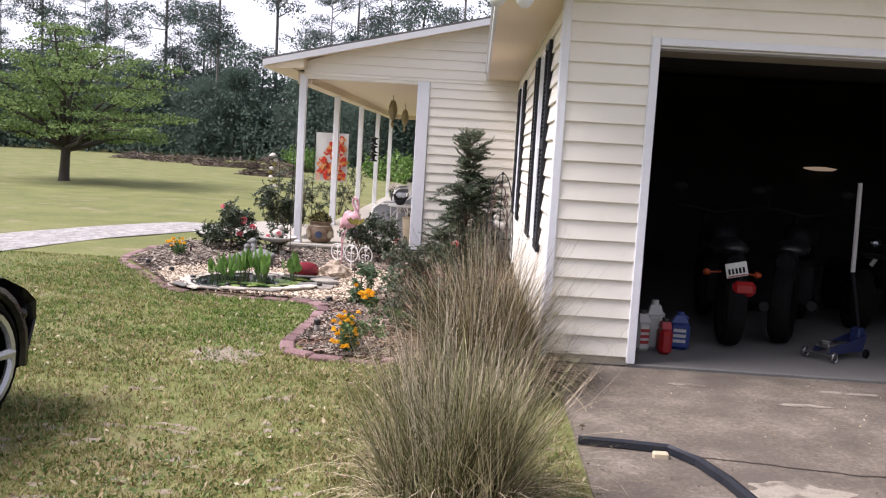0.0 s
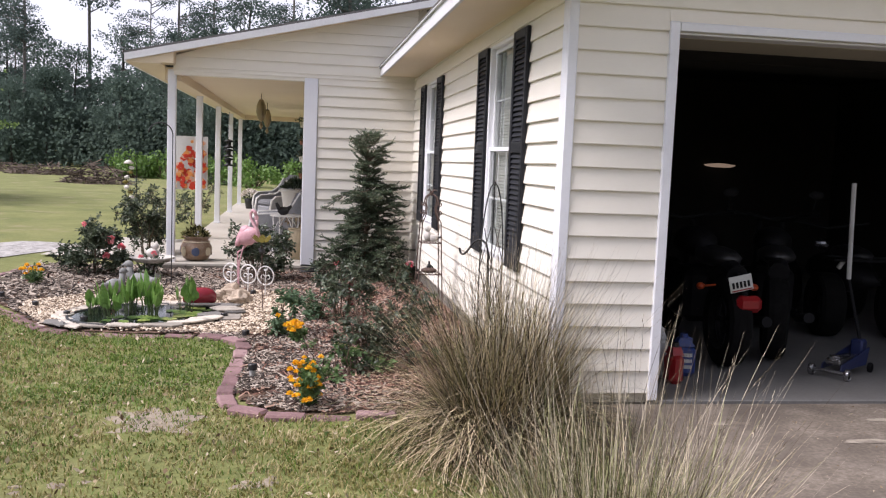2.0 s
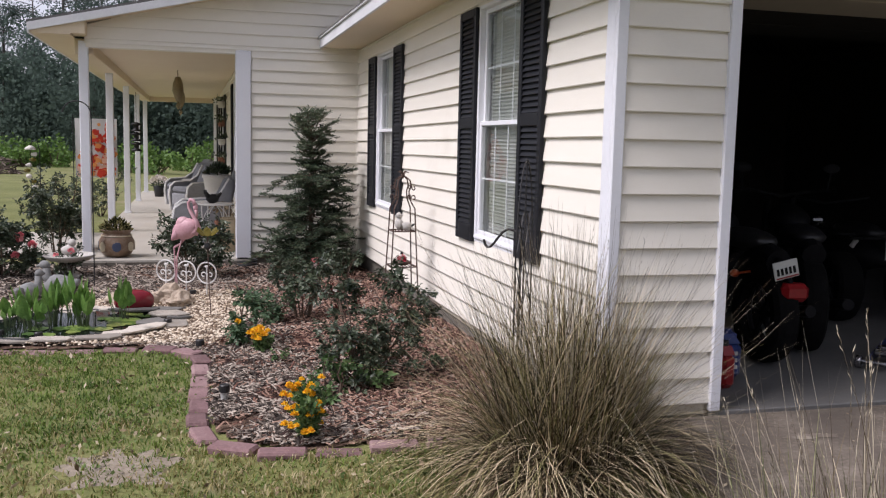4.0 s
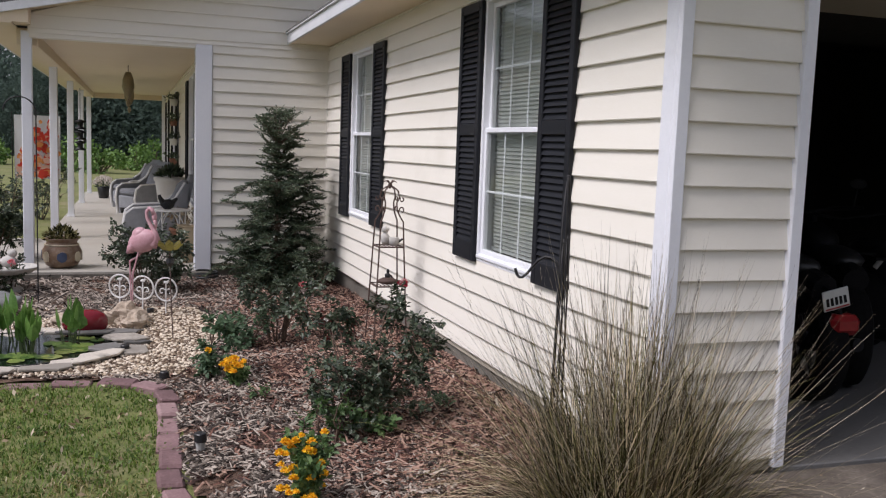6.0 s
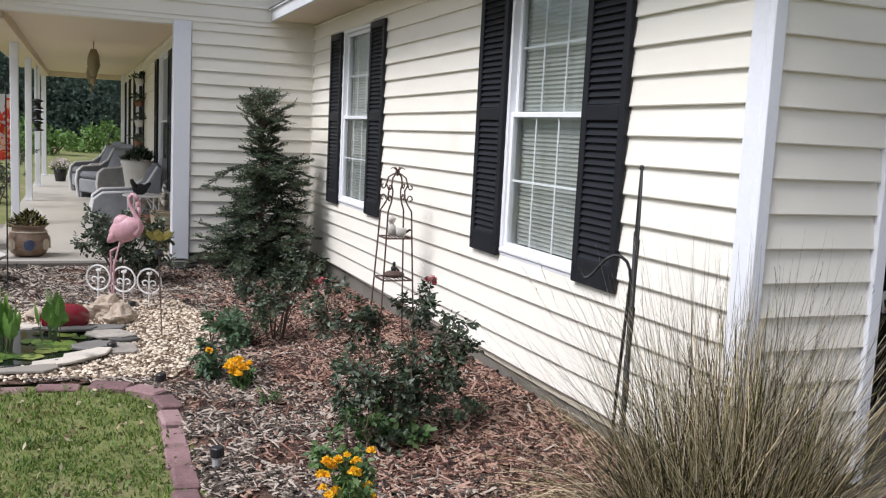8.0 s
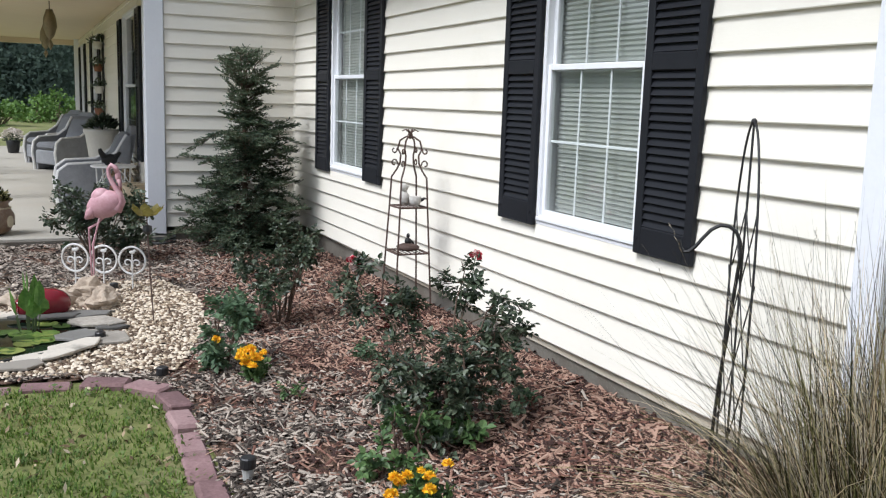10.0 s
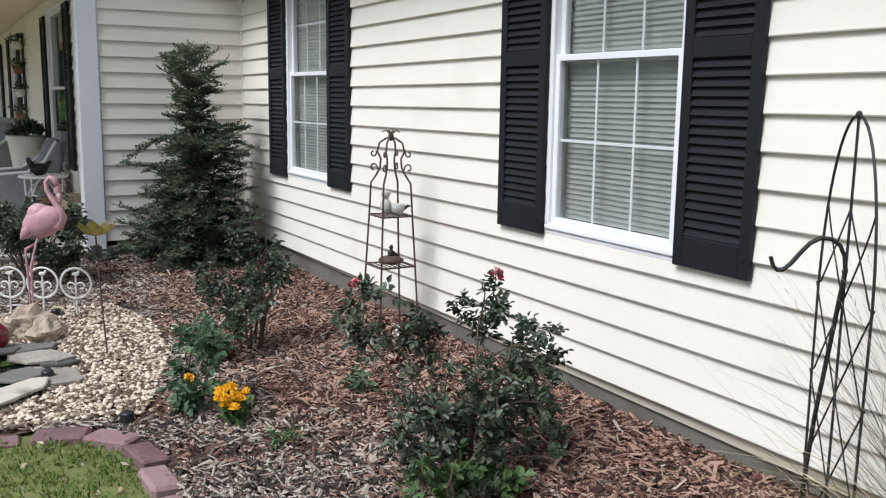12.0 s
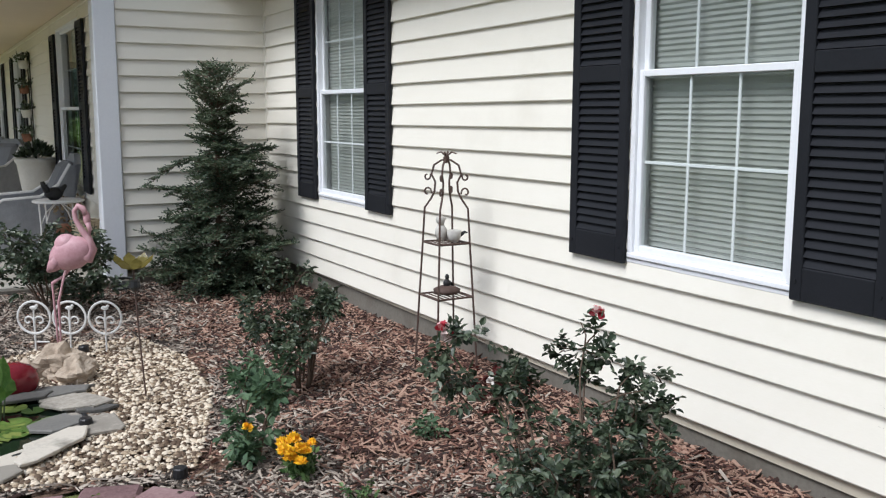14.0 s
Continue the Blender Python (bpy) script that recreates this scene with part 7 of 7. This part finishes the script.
# floodlight under the eave corner
fl2 = thing("floodlight", "twin-headed white outdoor floodlight under the eave corner", "floodlight", (-0.39, -0.33, EAVE - 0.002))
fl2.scale = (0.8, 0.8, 0.8)
part("base", Shape().lathe([(0.055, -0.03), (0.06, -0.005), (0.06, 0.002)], (0, 0, 0), 18), VINYL, fl2, smooth=True)
for s in (-1, 1):
    part("arm", Shape().tube([(0, 0, -0.02), (s * 0.05, -0.02, -0.05)], 0.016, 8), VINYL, fl2)
    h = Shape().tube([(s * 0.04, 0.0, -0.05), (s * 0.07, -0.04, -0.07), (s * 0.10, -0.10, -0.10), (s * 0.115, -0.13, -0.115)], [0.028, 0.05, 0.062, 0.064], 14)
    part("lamp_head", h, VINYL, fl2, smooth=True)

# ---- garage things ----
# garage gloom is put into the next two near-blacks; the car shares the tyres
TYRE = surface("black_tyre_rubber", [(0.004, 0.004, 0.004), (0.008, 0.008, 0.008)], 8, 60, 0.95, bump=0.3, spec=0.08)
GLOOMMETAL = surface("gloom_machine_metal", [(0.004, 0.004, 0.005), (0.009, 0.009, 0.010)], 8, 60, 0.6, bump=0.1, spec=0.12)
CHROME = surface("dull_chrome", [(0.22, 0.22, 0.23), (0.34, 0.34, 0.35)], 8, 60, 0.25, metal=0.9, bump=0.05)
REDLENS = surface("red_plastic", [(0.20, 0.006, 0.008), (0.28, 0.010, 0.012)], 5, 60, 0.3, bump=0.02)
ORANGELENS = surface("orange_lens", [(0.30, 0.04, 0.008), (0.40, 0.06, 0.012)], 5, 60, 0.3, bump=0.0)
BLUEPLASTIC = surface("blue_plastic", [(0.006, 0.02, 0.11), (0.01, 0.035, 0.17)], 5, 60, 0.4, bump=0.03)
# blue deepened so that the colour carries the dim garage
JACKBLUE = surface("dimmed_blue_paint", [(0.006, 0.012, 0.05), (0.012, 0.02, 0.085)], 5, 60, 0.45, bump=0.05)
WHITEPLASTIC = surface("white_plastic_jug", [(0.32, 0.32, 0.31), (0.42, 0.42, 0.41)], 5, 60, 0.45, bump=0.03)
PLATE = surface("pale_number_plate", [(0.45, 0.46, 0.44), (0.52, 0.53, 0.50)], 5, 60, 0.4, bump=0.0)


def wheel_shape(r, w, c=(0, 0, 0), axis="x", bore=0.62):
    """Tyre as a closed ring round the axis."""
    prof = [(r * bore, -w * 0.42), (r * max(0.86, bore + 0.05), -w * 0.5), (r * 0.97, -w * 0.38), (r, -w * 0.15), (r, w * 0.15), (r * 0.97, w * 0.38), (r * max(0.86, bore + 0.05), w * 0.5), (r * bore, w * 0.42)]
    s, n, m = Shape(), 28, len(prof)
    v = []
    for k in range(n):
        a = 6.283185 * k / n
        for q, u in prof:
            p = (u, math.cos(a) * q, math.sin(a) * q) if axis == "x" else (math.cos(a) * q, u, math.sin(a) * q)
            v.append((c[0] + p[0], c[1] + p[1], c[2] + p[2]))
    f = [(k * m + i, k * m + (i + 1) % m, ((k + 1) % n) * m + (i + 1) % m, ((k + 1) % n) * m + i) for k in range(n) for i in range(m)]
    return s.add(v, f)


def rim_shape(r, c, axis, spokes=5, w=0.06):
    s = Shape()
    ring = lambda q, u: [(c[0] + u, c[1] + math.cos(a) * q, c[2] + math.sin(a) * q) if axis == "x" else (c[0] + math.cos(a) * q, c[1] + u, c[2] + math.sin(a) * q) for a in [6.283 * i / 28 for i in range(28)]]
    s.tube(ring(r * 0.95, 0), w * 0.35, 6, closed=True)
    for k in range(spokes):
        a = 6.283 * k / spokes
        p = lambda q: (c[0], c[1] + math.cos(a) * q, c[2] + math.sin(a) * q) if axis == "x" else (c[0] + math.cos(a) * q, c[1], c[2] + math.sin(a) * q)
        s.tube([p(r * 0.1), p(r * 0.5), p(r * 0.95)], [w * 0.5, w * 0.35, w * 0.45], 6)
    hub = [p for p in ring(0, 0)][0]
    s.blob(hub, (w * 0.6, r * 0.2, r * 0.2) if axis == "x" else (r * 0.2, w * 0.6, r * 0.2), 0, 8, 12, 1)
    return s


def motorcycle(at, turn, label, plate=False):
    t = thing("motorcycle", label, "motorcycle", at, turn)
    for y, w in ((0.0, 0.16), (1.35, 0.11)):
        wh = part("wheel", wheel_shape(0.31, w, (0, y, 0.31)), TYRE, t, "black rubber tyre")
        part("rim", rim_shape(0.2, (0, y, 0.31), "x", 6, 0.05), GLOOMMETAL, wh)
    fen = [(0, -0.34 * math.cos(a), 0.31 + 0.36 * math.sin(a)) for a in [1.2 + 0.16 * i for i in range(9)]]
    part("rear_fender", Shape().tube(fen, 0.075, 10), GLOOMMETAL, t)
    part("tank", Shape().blob((0, 0.78, 0.80), (0.15, 0.27, 0.12), 0.05, 10, 14, 1), GLOOMMETAL, t, smooth=True)
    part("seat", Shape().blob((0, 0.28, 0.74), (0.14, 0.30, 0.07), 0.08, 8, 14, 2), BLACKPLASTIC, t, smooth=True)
    part("engine", Shape().bevel_box((-0.16, 0.45, 0.22), (0.16, 0.9, 0.62), 0.05), GLOOMMETAL, t)
    part("fork", Shape().tube([(-0.09, 1.35, 0.31), (-0.09, 1.12, 0.95)], 0.022, 8).tube([(0.09, 1.35, 0.31), (0.09, 1.12, 0.95)], 0.022, 8), GLOOMMETAL, t)
    part("handlebar", Shape().tube([(-0.36, 0.95, 1.02), (-0.2, 1.08, 1.0), (0, 1.12, 0.96), (0.2, 1.08, 1.0), (0.36, 0.95, 1.02)], 0.014, 8), GLOOMMETAL, t)
    part("exhaust", Shape().tube([(0.15, 0.7, 0.28), (0.2, 0.35, 0.26), (0.22, -0.15, 0.34)], [0.025, 0.035, 0.038], 10), GLOOMMETAL, t)
    for s in (-1, 1):
        if plate:
            part("turn_signal", Shape().blob((s * 0.19, 0.04, 0.55), (0.03, 0.03, 0.025), 0, 8, 10, 1).tube([(s * 0.17, 0.04, 0.55), (s * 0.06, 0.06, 0.56)], 0.008, 5), ORANGELENS, t, "orange lens")
        part("mirror", Shape().blob((s * 0.33, 1.0, 1.18), (0.06, 0.012, 0.035), 0, 8, 10, 1).tube([(s * 0.3, 0.97, 1.02), (s * 0.33, 1.0, 1.16)], 0.006, 5), GLOOMMETAL, t)
    if plate:
        part("plate_bracket", Shape().tube([(0, -0.1, 0.66), (0, -0.2, 0.63), (0.03, -0.24, 0.5)], 0.02, 7), GLOOMMETAL, t)
        part("tail_light", Shape().bevel_box((-0.04, -0.29, 0.42), (0.13, -0.18, 0.53), 0.03), REDLENS, t, "red tail light")
    if plate:
        def tilted(s):
            s.v = [(x * 0.97 - (z - 0.61) * 0.24 - 0.02, y, z + x * 0.24) for x, y, z in s.v]
            return s
        p = part("number_plate", tilted(Shape().bevel_box((-0.078, -0.26, 0.56), (0.078, -0.25, 0.665), 0.004)), PLATE, t, "pale number plate with dark bars, slightly tilted")
        for k in range(5):
            part("bar", tilted(Shape().box((-0.062 + 0.026 * k, -0.2625, 0.585), (-0.046 + 0.026 * k, -0.2602, 0.625))), GLOOMMETAL, p)
        part("strip", tilted(Shape().box((-0.07, -0.2625, 0.566), (0.07, -0.2602, 0.574))), REDLENS, p)
    return t


motorcycle((1.475, 0.88, -0.002), -6, "dark motorcycle parked with its red tail light outward", True)
motorcycle((1.96, 1.12, -0.002), -25, "dark motorcycle parked beside another in the unlit garage")
atv = thing("quad_bike", "dark quad bike with fat tyres parked in the garage", "quad bike", (3.2, 1.95, -0.002), -12)
for x in (-0.30, 0.30):
    for y in (0.0, 1.1):
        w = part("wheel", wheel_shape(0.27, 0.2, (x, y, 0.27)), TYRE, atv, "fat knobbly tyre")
        part("rim", rim_shape(0.15, (x, y, 0.27), "x", 4, 0.05), GLOOMMETAL, w)
part("body", Shape().blob((0, 0.5, 0.5), (0.24, 0.6, 0.16), 0.2, 10, 14, 4), GLOOMMETAL, atv, smooth=True)
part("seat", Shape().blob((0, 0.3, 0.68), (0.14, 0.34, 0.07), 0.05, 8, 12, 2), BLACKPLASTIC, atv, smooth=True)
part("rack", Shape().tube([(-0.3, -0.15, 0.66), (0.3, -0.15, 0.66), (0.3, 0.15, 0.66), (-0.3, 0.15, 0.66)], 0.012, 6, closed=True), GLOOMMETAL, atv)
part("handlebar", Shape().tube([(-0.34, 0.8, 0.92), (0, 0.9, 0.86), (0.34, 0.8, 0.92)], 0.013, 7), GLOOMMETAL, atv)
part("headlight", Shape().blob((0.0, 1.02, 0.7), (0.07, 0.05, 0.06), 0, 8, 10, 1), CHROME, atv, "dull chrome lamp")
part("grip", Shape().tube([(-0.22, -0.02, 0.58), (-0.19, -0.04, 0.64)], 0.02, 7), WHITEPLASTIC, atv)


def jug(name, label, at, mat, w, d, h, turn, cap=None, bars=None):
    t = thing(name, label, "container", at, turn)
    body = Shape().bevel_box((-w / 2, -d / 2, 0), (w / 2, d / 2, h * 0.72), 0.025)
    body.add([(-w / 2 + 0.01, -d / 2 + 0.01, h * 0.715), (w / 2 - 0.01, -d / 2 + 0.01, h * 0.715), (w / 2 - 0.01, d / 2 - 0.01, h * 0.715), (-w / 2 + 0.01, d / 2 - 0.01, h * 0.715),
              (-0.03, -0.03, h * 0.9), (0.03, -0.03, h * 0.9), (0.03, 0.03, h * 0.9), (-0.03, 0.03, h * 0.9)],
             [(0, 1, 5, 4), (1, 2, 6, 5), (2, 3, 7, 6), (3, 0, 4, 7), (4, 5, 6, 7)])
    part("body", body, mat, t)
    part("cap", Shape().lathe([(0.024, h * 0.89), (0.026, h * 0.9), (0.026, h), (0.02, h)], (0, 0, 0), 12), cap or BLACKPLASTIC, t)
    part("handle", Shape().tube([(w * 0.3, 0, h * 0.72), (w * 0.34, 0, h * 0.86), (w * 0.12, 0, h * 0.92), (0.0, 0, h * 0.88)], 0.012, 7), mat, t)
    if bars:
        for k in range(3):
            part("label_bar", Shape().box((-w * 0.3, -d / 2 - 0.002, h * (0.2 + 0.14 * k)), (w * 0.3, -d / 2 + 0.001, h * (0.28 + 0.14 * k))), bars, t)
    return t


jug("oil_jug", "white plastic fluid jug with dark and red label", (0.735, 0.47, -0.002), WHITEPLASTIC, 0.11, 0.16, 0.30, 10, BLACKPLASTIC, REDLENS)
jug("oil_jug", "white plastic fluid jug on the garage floor", (0.84, 0.57, -0.002), WHITEPLASTIC, 0.12, 0.16, 0.36, -6, WHITEPLASTIC)
jug("fuel_can", "red plastic fuel can on the garage floor", (0.89, 0.39, -0.002), REDLENS, 0.095, 0.13, 0.26, 5, BLACKPLASTIC)
jug("coolant_jug", "blue plastic jug with a pale label", (1.04, 0.60, -0.002), BLUEPLASTIC, 0.15, 0.12, 0.28, -8, BLUEPLASTIC, WHITEPLASTIC)
bag = tagged(part("plastic_bag", Shape().blob((0, 0, 0.11), (0.12, 0.1, 0.12), 0.7, 12, 16, 9), WHITEPLASTIC), "crumpled white plastic bag behind the jugs", "bag")
bag.matrix_basis = pose(0.85, 0.80, 0.0)

jack = thing("floor_jack", "blue and steel trolley floor jack on the garage floor", "floor jack", (2.22, 0.64, -0.002), 34)
jack.scale = (0.86, 0.86, 1.0)
for s in (-1, 1):
    part("side_plate", Shape().add([(-0.22, s * 0.07, 0.05), (0.25, s * 0.07, 0.05), (0.3, s * 0.07, 0.17), (0.18, s * 0.07, 0.15), (-0.2, s * 0.07, 0.09),
                                    (-0.22, s * 0.08, 0.05), (0.25, s * 0.08, 0.05), (0.3, s * 0.08, 0.17), (0.18, s * 0.08, 0.15), (-0.2, s * 0.08, 0.09)],
                                   [(0, 1, 2, 3, 4), (9, 8, 7, 6, 5)] + [(i, 5 + i, 5 + (i + 1) % 5, (i + 1) % 5) for i in range(5)]), JACKBLUE, jack, "blue painted side plate")
    part("wheel", wheel_shape(0.04, 0.04, (-0.24, s * 0.14, 0.04), "y"), CHROME, jack)
    part("caster", wheel_shape(0.035, 0.03, (0.26, s * 0.11, 0.035), "y"), GLOOMMETAL, jack)
part("axle", Shape().tube([(-0.24, -0.15, 0.045), (-0.24, 0.15, 0.045)], 0.014, 8), CHROME, jack)
part("lift_arm", Shape().bevel_box((-0.2, -0.06, 0.085), (0.15, 0.06, 0.125), 0.01), CHROME, jack)
part("saddle", Shape().lathe([(0.04, 0.12), (0.045, 0.14), (0.04, 0.145)], (-0.16, 0, 0), 14), CHROME, jack)
part("socket", Shape().bevel_box((0.22, -0.05, 0.10), (0.32, 0.05, 0.22), 0.015), JACKBLUE, jack)
part("handle", Shape().tube([(0.28, 0.0, 0.22), (0.345, 0.155, 0.62)], 0.014, 8), GLOOMMETAL, jack)
part("grip", Shape().tube([(0.345, 0.155, 0.62), (0.355, 0.18, 1.30)], 0.02, 8), WHITEPLASTIC, jack, "pale grip sleeve")

shelf = thing("garage_lamp", "small warm work lamp glowing on the garage wall", "lamp", (4.38, 7.2, 1.445))
GLOW = bpy.data.materials.new("warm_lamp_tube")
GLOW.use_nodes = True
GLOW.node_tree.nodes["Principled BSDF"].inputs["Base Color"].default_value = (0.5, 0.3, 0.14, 1)
GLOW.node_tree.nodes["Principled BSDF"].inputs["Emission Color"].default_value = (1.0, 0.74, 0.5, 1)
GLOW.node_tree.nodes["Principled BSDF"].inputs["Emission Strength"].default_value = 0.11
part("tube", Shape().blob((0, 0, -0.03), (0.23, 0.03, 0.03), 0.15, 10, 18, 1), GLOW, shelf, "warm glowing tube")
part("hood", Shape().bevel_box((-0.1, -0.06, 0.0), (0.14, 0.1, 0.015), 0.005), GLOOMMETAL, shelf)
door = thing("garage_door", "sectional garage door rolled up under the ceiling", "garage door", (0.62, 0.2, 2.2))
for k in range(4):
    # gloom deeper in is painted as near-black on the rear two panels
    part("panel", Shape().bevel_box((0.06, 0.02 + 0.56 * k, 0.0), (3.75, 0.56 + 0.56 * k, 0.045), 0.01), WALLCORE if k < 2 else UNLITBOARD, door)
part("track", Shape().bevel_box((0.0, 0.0, -0.03), (0.04, 2.6, 0.05), 0.006), GLOOMMETAL, door)
part("bottom_seal", Shape().bevel_box((0.06, -0.01, -0.02), (3.75, 0.019, 0.04), 0.006), WALLCORE, door, "pale bottom edge")

# ---- drive and car ----
TRIM = surface("blue_black_bumper_strip", [(0.007, 0.009, 0.014), (0.018, 0.021, 0.030)], 6, 60, 0.35, bump=0.05)
st = thing("bumper_strip", "bent black plastic bumper strip lying on the drive", "car part")
line = [(0.05, -1.72), (0.28, -1.73), (0.49, -1.755), (0.61, -1.90), (0.69, -2.12), (0.78, -2.52)]
v = []
for i, (x, y) in enumerate(line):
    x0, y0 = line[max(0, i - 1)]
    x1, y1 = line[min(5, i + 1)]
    d = Vector((x1 - x0, y1 - y0, 0)).normalized()
    n = Vector((-d.y, d.x, 0))
    z = -0.02 + 0.022 * y * smoothstep(0, 3, -y)
    w = [0.014, 0.021, 0.028, 0.034, 0.036, 0.034][i]
    for k, h in ((-1, 0.0), (-0.9, 0.03), (-0.3, 0.042), (0.3, 0.034), (1, 0.010), (1, 0.0)):
        v.append((x + n.x * w * k, y + n.y * w * k, z + h))
part("shell", Shape().add(v, [(i * 6 + k, i * 6 + (k + 1) % 6, i * 6 + 6 + (k + 1) % 6, i * 6 + 6 + k) for i in range(5) for k in range(6)] + [tuple(range(6)), tuple(reversed(range(30, 36)))]), TRIM, st, smooth=False)
part("clip", Shape().bevel_box((0.40, -1.85, -0.063), (0.475, -1.805, -0.025), 0.006), CREAMPAINT, st, "small yellow clip")
CRACK = surface("dark_crack_fill", [(0.03, 0.022, 0.016), (0.06, 0.045, 0.032)], 6, 60, 0.95, bump=0.3)
for name, x0, x1, yy in (("drive_crack", 0.62, 3.2, -1.84), ("drive_crack", 2.2, 4.4, -0.9)):
    v = []
    for i in range(60):
        x = x0 + (x1 - x0) * i / 59
        y = yy + 0.05 * math.sin(x * 3.1) + 0.03 * noise.noise(Vector((x * 7, 1, 0)))
        w = 0.006 + 0.003 * noise.noise(Vector((x * 15, 3, 0)))
        z = -0.02 + 0.022 * y * smoothstep(0, 3, -y) - 0.002
        v += [(x, y - w, z), (x, y + w, z)]
    structure(name, Shape().add(v, [(2 * i, 2 * i + 2, 2 * i + 3, 2 * i + 1) for i in range(59)]), CRACK, "dark crack across the concrete drive", "crack")

PALECON = surface("worn_pale_concrete", [(0.24, 0.21, 0.165), (0.40, 0.36, 0.295)], 9, 60, 0.9, bump=0.4, distance=0.004, stain=(0.15, 0.125, 0.10), stain_scale=9, stain_at=(0.42, 0.58))
for cx, cy, rx, ry, seed in ((0.98, -2.17, 0.27, 0.13, 1), (1.62, -2.32, 0.30, 0.12, 2), (0.86, -0.42, 0.14, 0.03, 3), (1.9, -0.38, 0.2, 0.03, 4), (2.3, -1.25, 0.2, 0.05, 5), (1.5, -0.75, 0.16, 0.035, 6)):
    ring = []
    for i in range(40):
        a = 6.283 * i / 40
        k = 1 + 0.5 * noise.noise(Vector((math.cos(a) * 2.2, math.sin(a) * 2.2, seed * 3.3)))
        x, y = cx + math.cos(a) * rx * k, cy + math.sin(a) * ry * k
        ring.append((x, y, -0.02 + 0.022 * y * smoothstep(0, 3, -y) - 0.0025))
    structure("worn_patch", Shape().add(ring, [tuple(range(40))]), PALECON, "pale worn patch on the concrete drive", "patch")

CARPAINT = surface("black_car_paint", [(0.006, 0.006, 0.007), (0.010, 0.010, 0.012)], 4, 80, 0.18, bump=0.0)
SILVER = surface("silver_wheel_alloy", [(0.45, 0.46, 0.48), (0.6, 0.61, 0.63)], 5, 60, 0.3, metal=0.7, bump=0.03)
CARGLASS = surface("dark_car_glass", [(0.008, 0.01, 0.012), (0.014, 0.016, 0.018)], 3, 30, 0.06, bump=0.0)
car = thing("parked_car", "glossy black car parked on the lawn", "car", (-3.985, -1.50, -0.215), 83)
car.scale = (1.02, 1.02, 1.02)
out = [(0.40, 0.24), (0.50, 0.48), (0.50, 0.58), (0.40, 0.66), (0.22, 0.74), (-0.9, 0.92), (-4.0, 0.95), (-4.3, 0.7), (-4.35, 0.3), (-3.4, 0.2), (-0.4, 0.2)]
rows = []
for y, s, dz in ((-0.86, 0.93, -0.03), (-0.92, 0.985, 0.0), (-0.93, 1.0, 0.0), (-0.80, 1.0, 0.03), (0.0, 1.02, 0.05), (0.80, 1.0, 0.03), (0.93, 1.0, 0.0), (0.86, 0.93, -0.03)):
    rows.append([((x - 0.0) * (s if x > 0 else 1), y, z + (dz if z > 0.4 else 0)) for x, z in out])
v = [p for r_ in rows for p in r_]
m = len(out)
f = [(j * m + i, (j + 1) * m + i, (j + 1) * m + (i + 1) % m, j * m + (i + 1) % m) for j in range(7) for i in range(m)] + [tuple(range(m)), tuple(reversed(range(7 * m, 8 * m)))]
part("body", Shape().add(v, f), CARPAINT, car, smooth=False)
part("cabin", Shape().add([(-1.1, -0.80, 0.93), (-3.7, -0.80, 0.96), (-3.2, -0.62, 1.36), (-1.9, -0.62, 1.38), (-1.1, 0.80, 0.93), (-3.7, 0.80, 0.96), (-3.2, 0.62, 1.36), (-1.9, 0.62, 1.38)],
                          [(0, 3, 2, 1), (4, 5, 6, 7), (0, 4, 7, 3), (3, 7, 6, 2), (2, 6, 5, 1)]), CARGLASS, car, "dark tinted windows")
for x in (0.0, -2.75):
    for y in (-0.86, 0.86):
        w = part("wheel", wheel_shape(0.335, 0.21, (x, y, 0.335), "y", 0.78), TYRE, car, "black tyre")
        part("rim", rim_shape(0.275, (x, y - 0.08 if y < 0 else y + 0.08, 0.335), "y", 5, 0.07), SILVER, w, "silver alloy rim")
        part("arch", Shape().tube([(x + math.cos(a) * 0.385, y * 1.07, 0.335 + math.sin(a) * 0.385) for a in [-0.25 + 0.26 * i for i in range(14)]], 0.035, 7), CARPAINT, car, "flared wheel arch")
part("bumper", Shape().tube([(0.34, -0.93, 0.52), (0.42, -0.90, 0.52), (0.46, -0.6, 0.52), (0.48, 0.0, 0.52), (0.46, 0.6, 0.52), (0.42, 0.90, 0.52), (0.34, 0.93, 0.52)], [0.03, 0.04, 0.045, 0.045, 0.045, 0.04, 0.03], 10), CARPAINT, car, smooth=True)
part("headlight", Shape().blob((0.33, -0.68, 0.62), (0.13, 0.18, 0.07), 0.0, 8, 12, 1), CARGLASS, car, "dark headlight", True)
part("headlight", Shape().blob((0.33, 0.68, 0.62), (0.13, 0.18, 0.07), 0.0, 8, 12, 1), CARGLASS, car, "clear headlight", True)
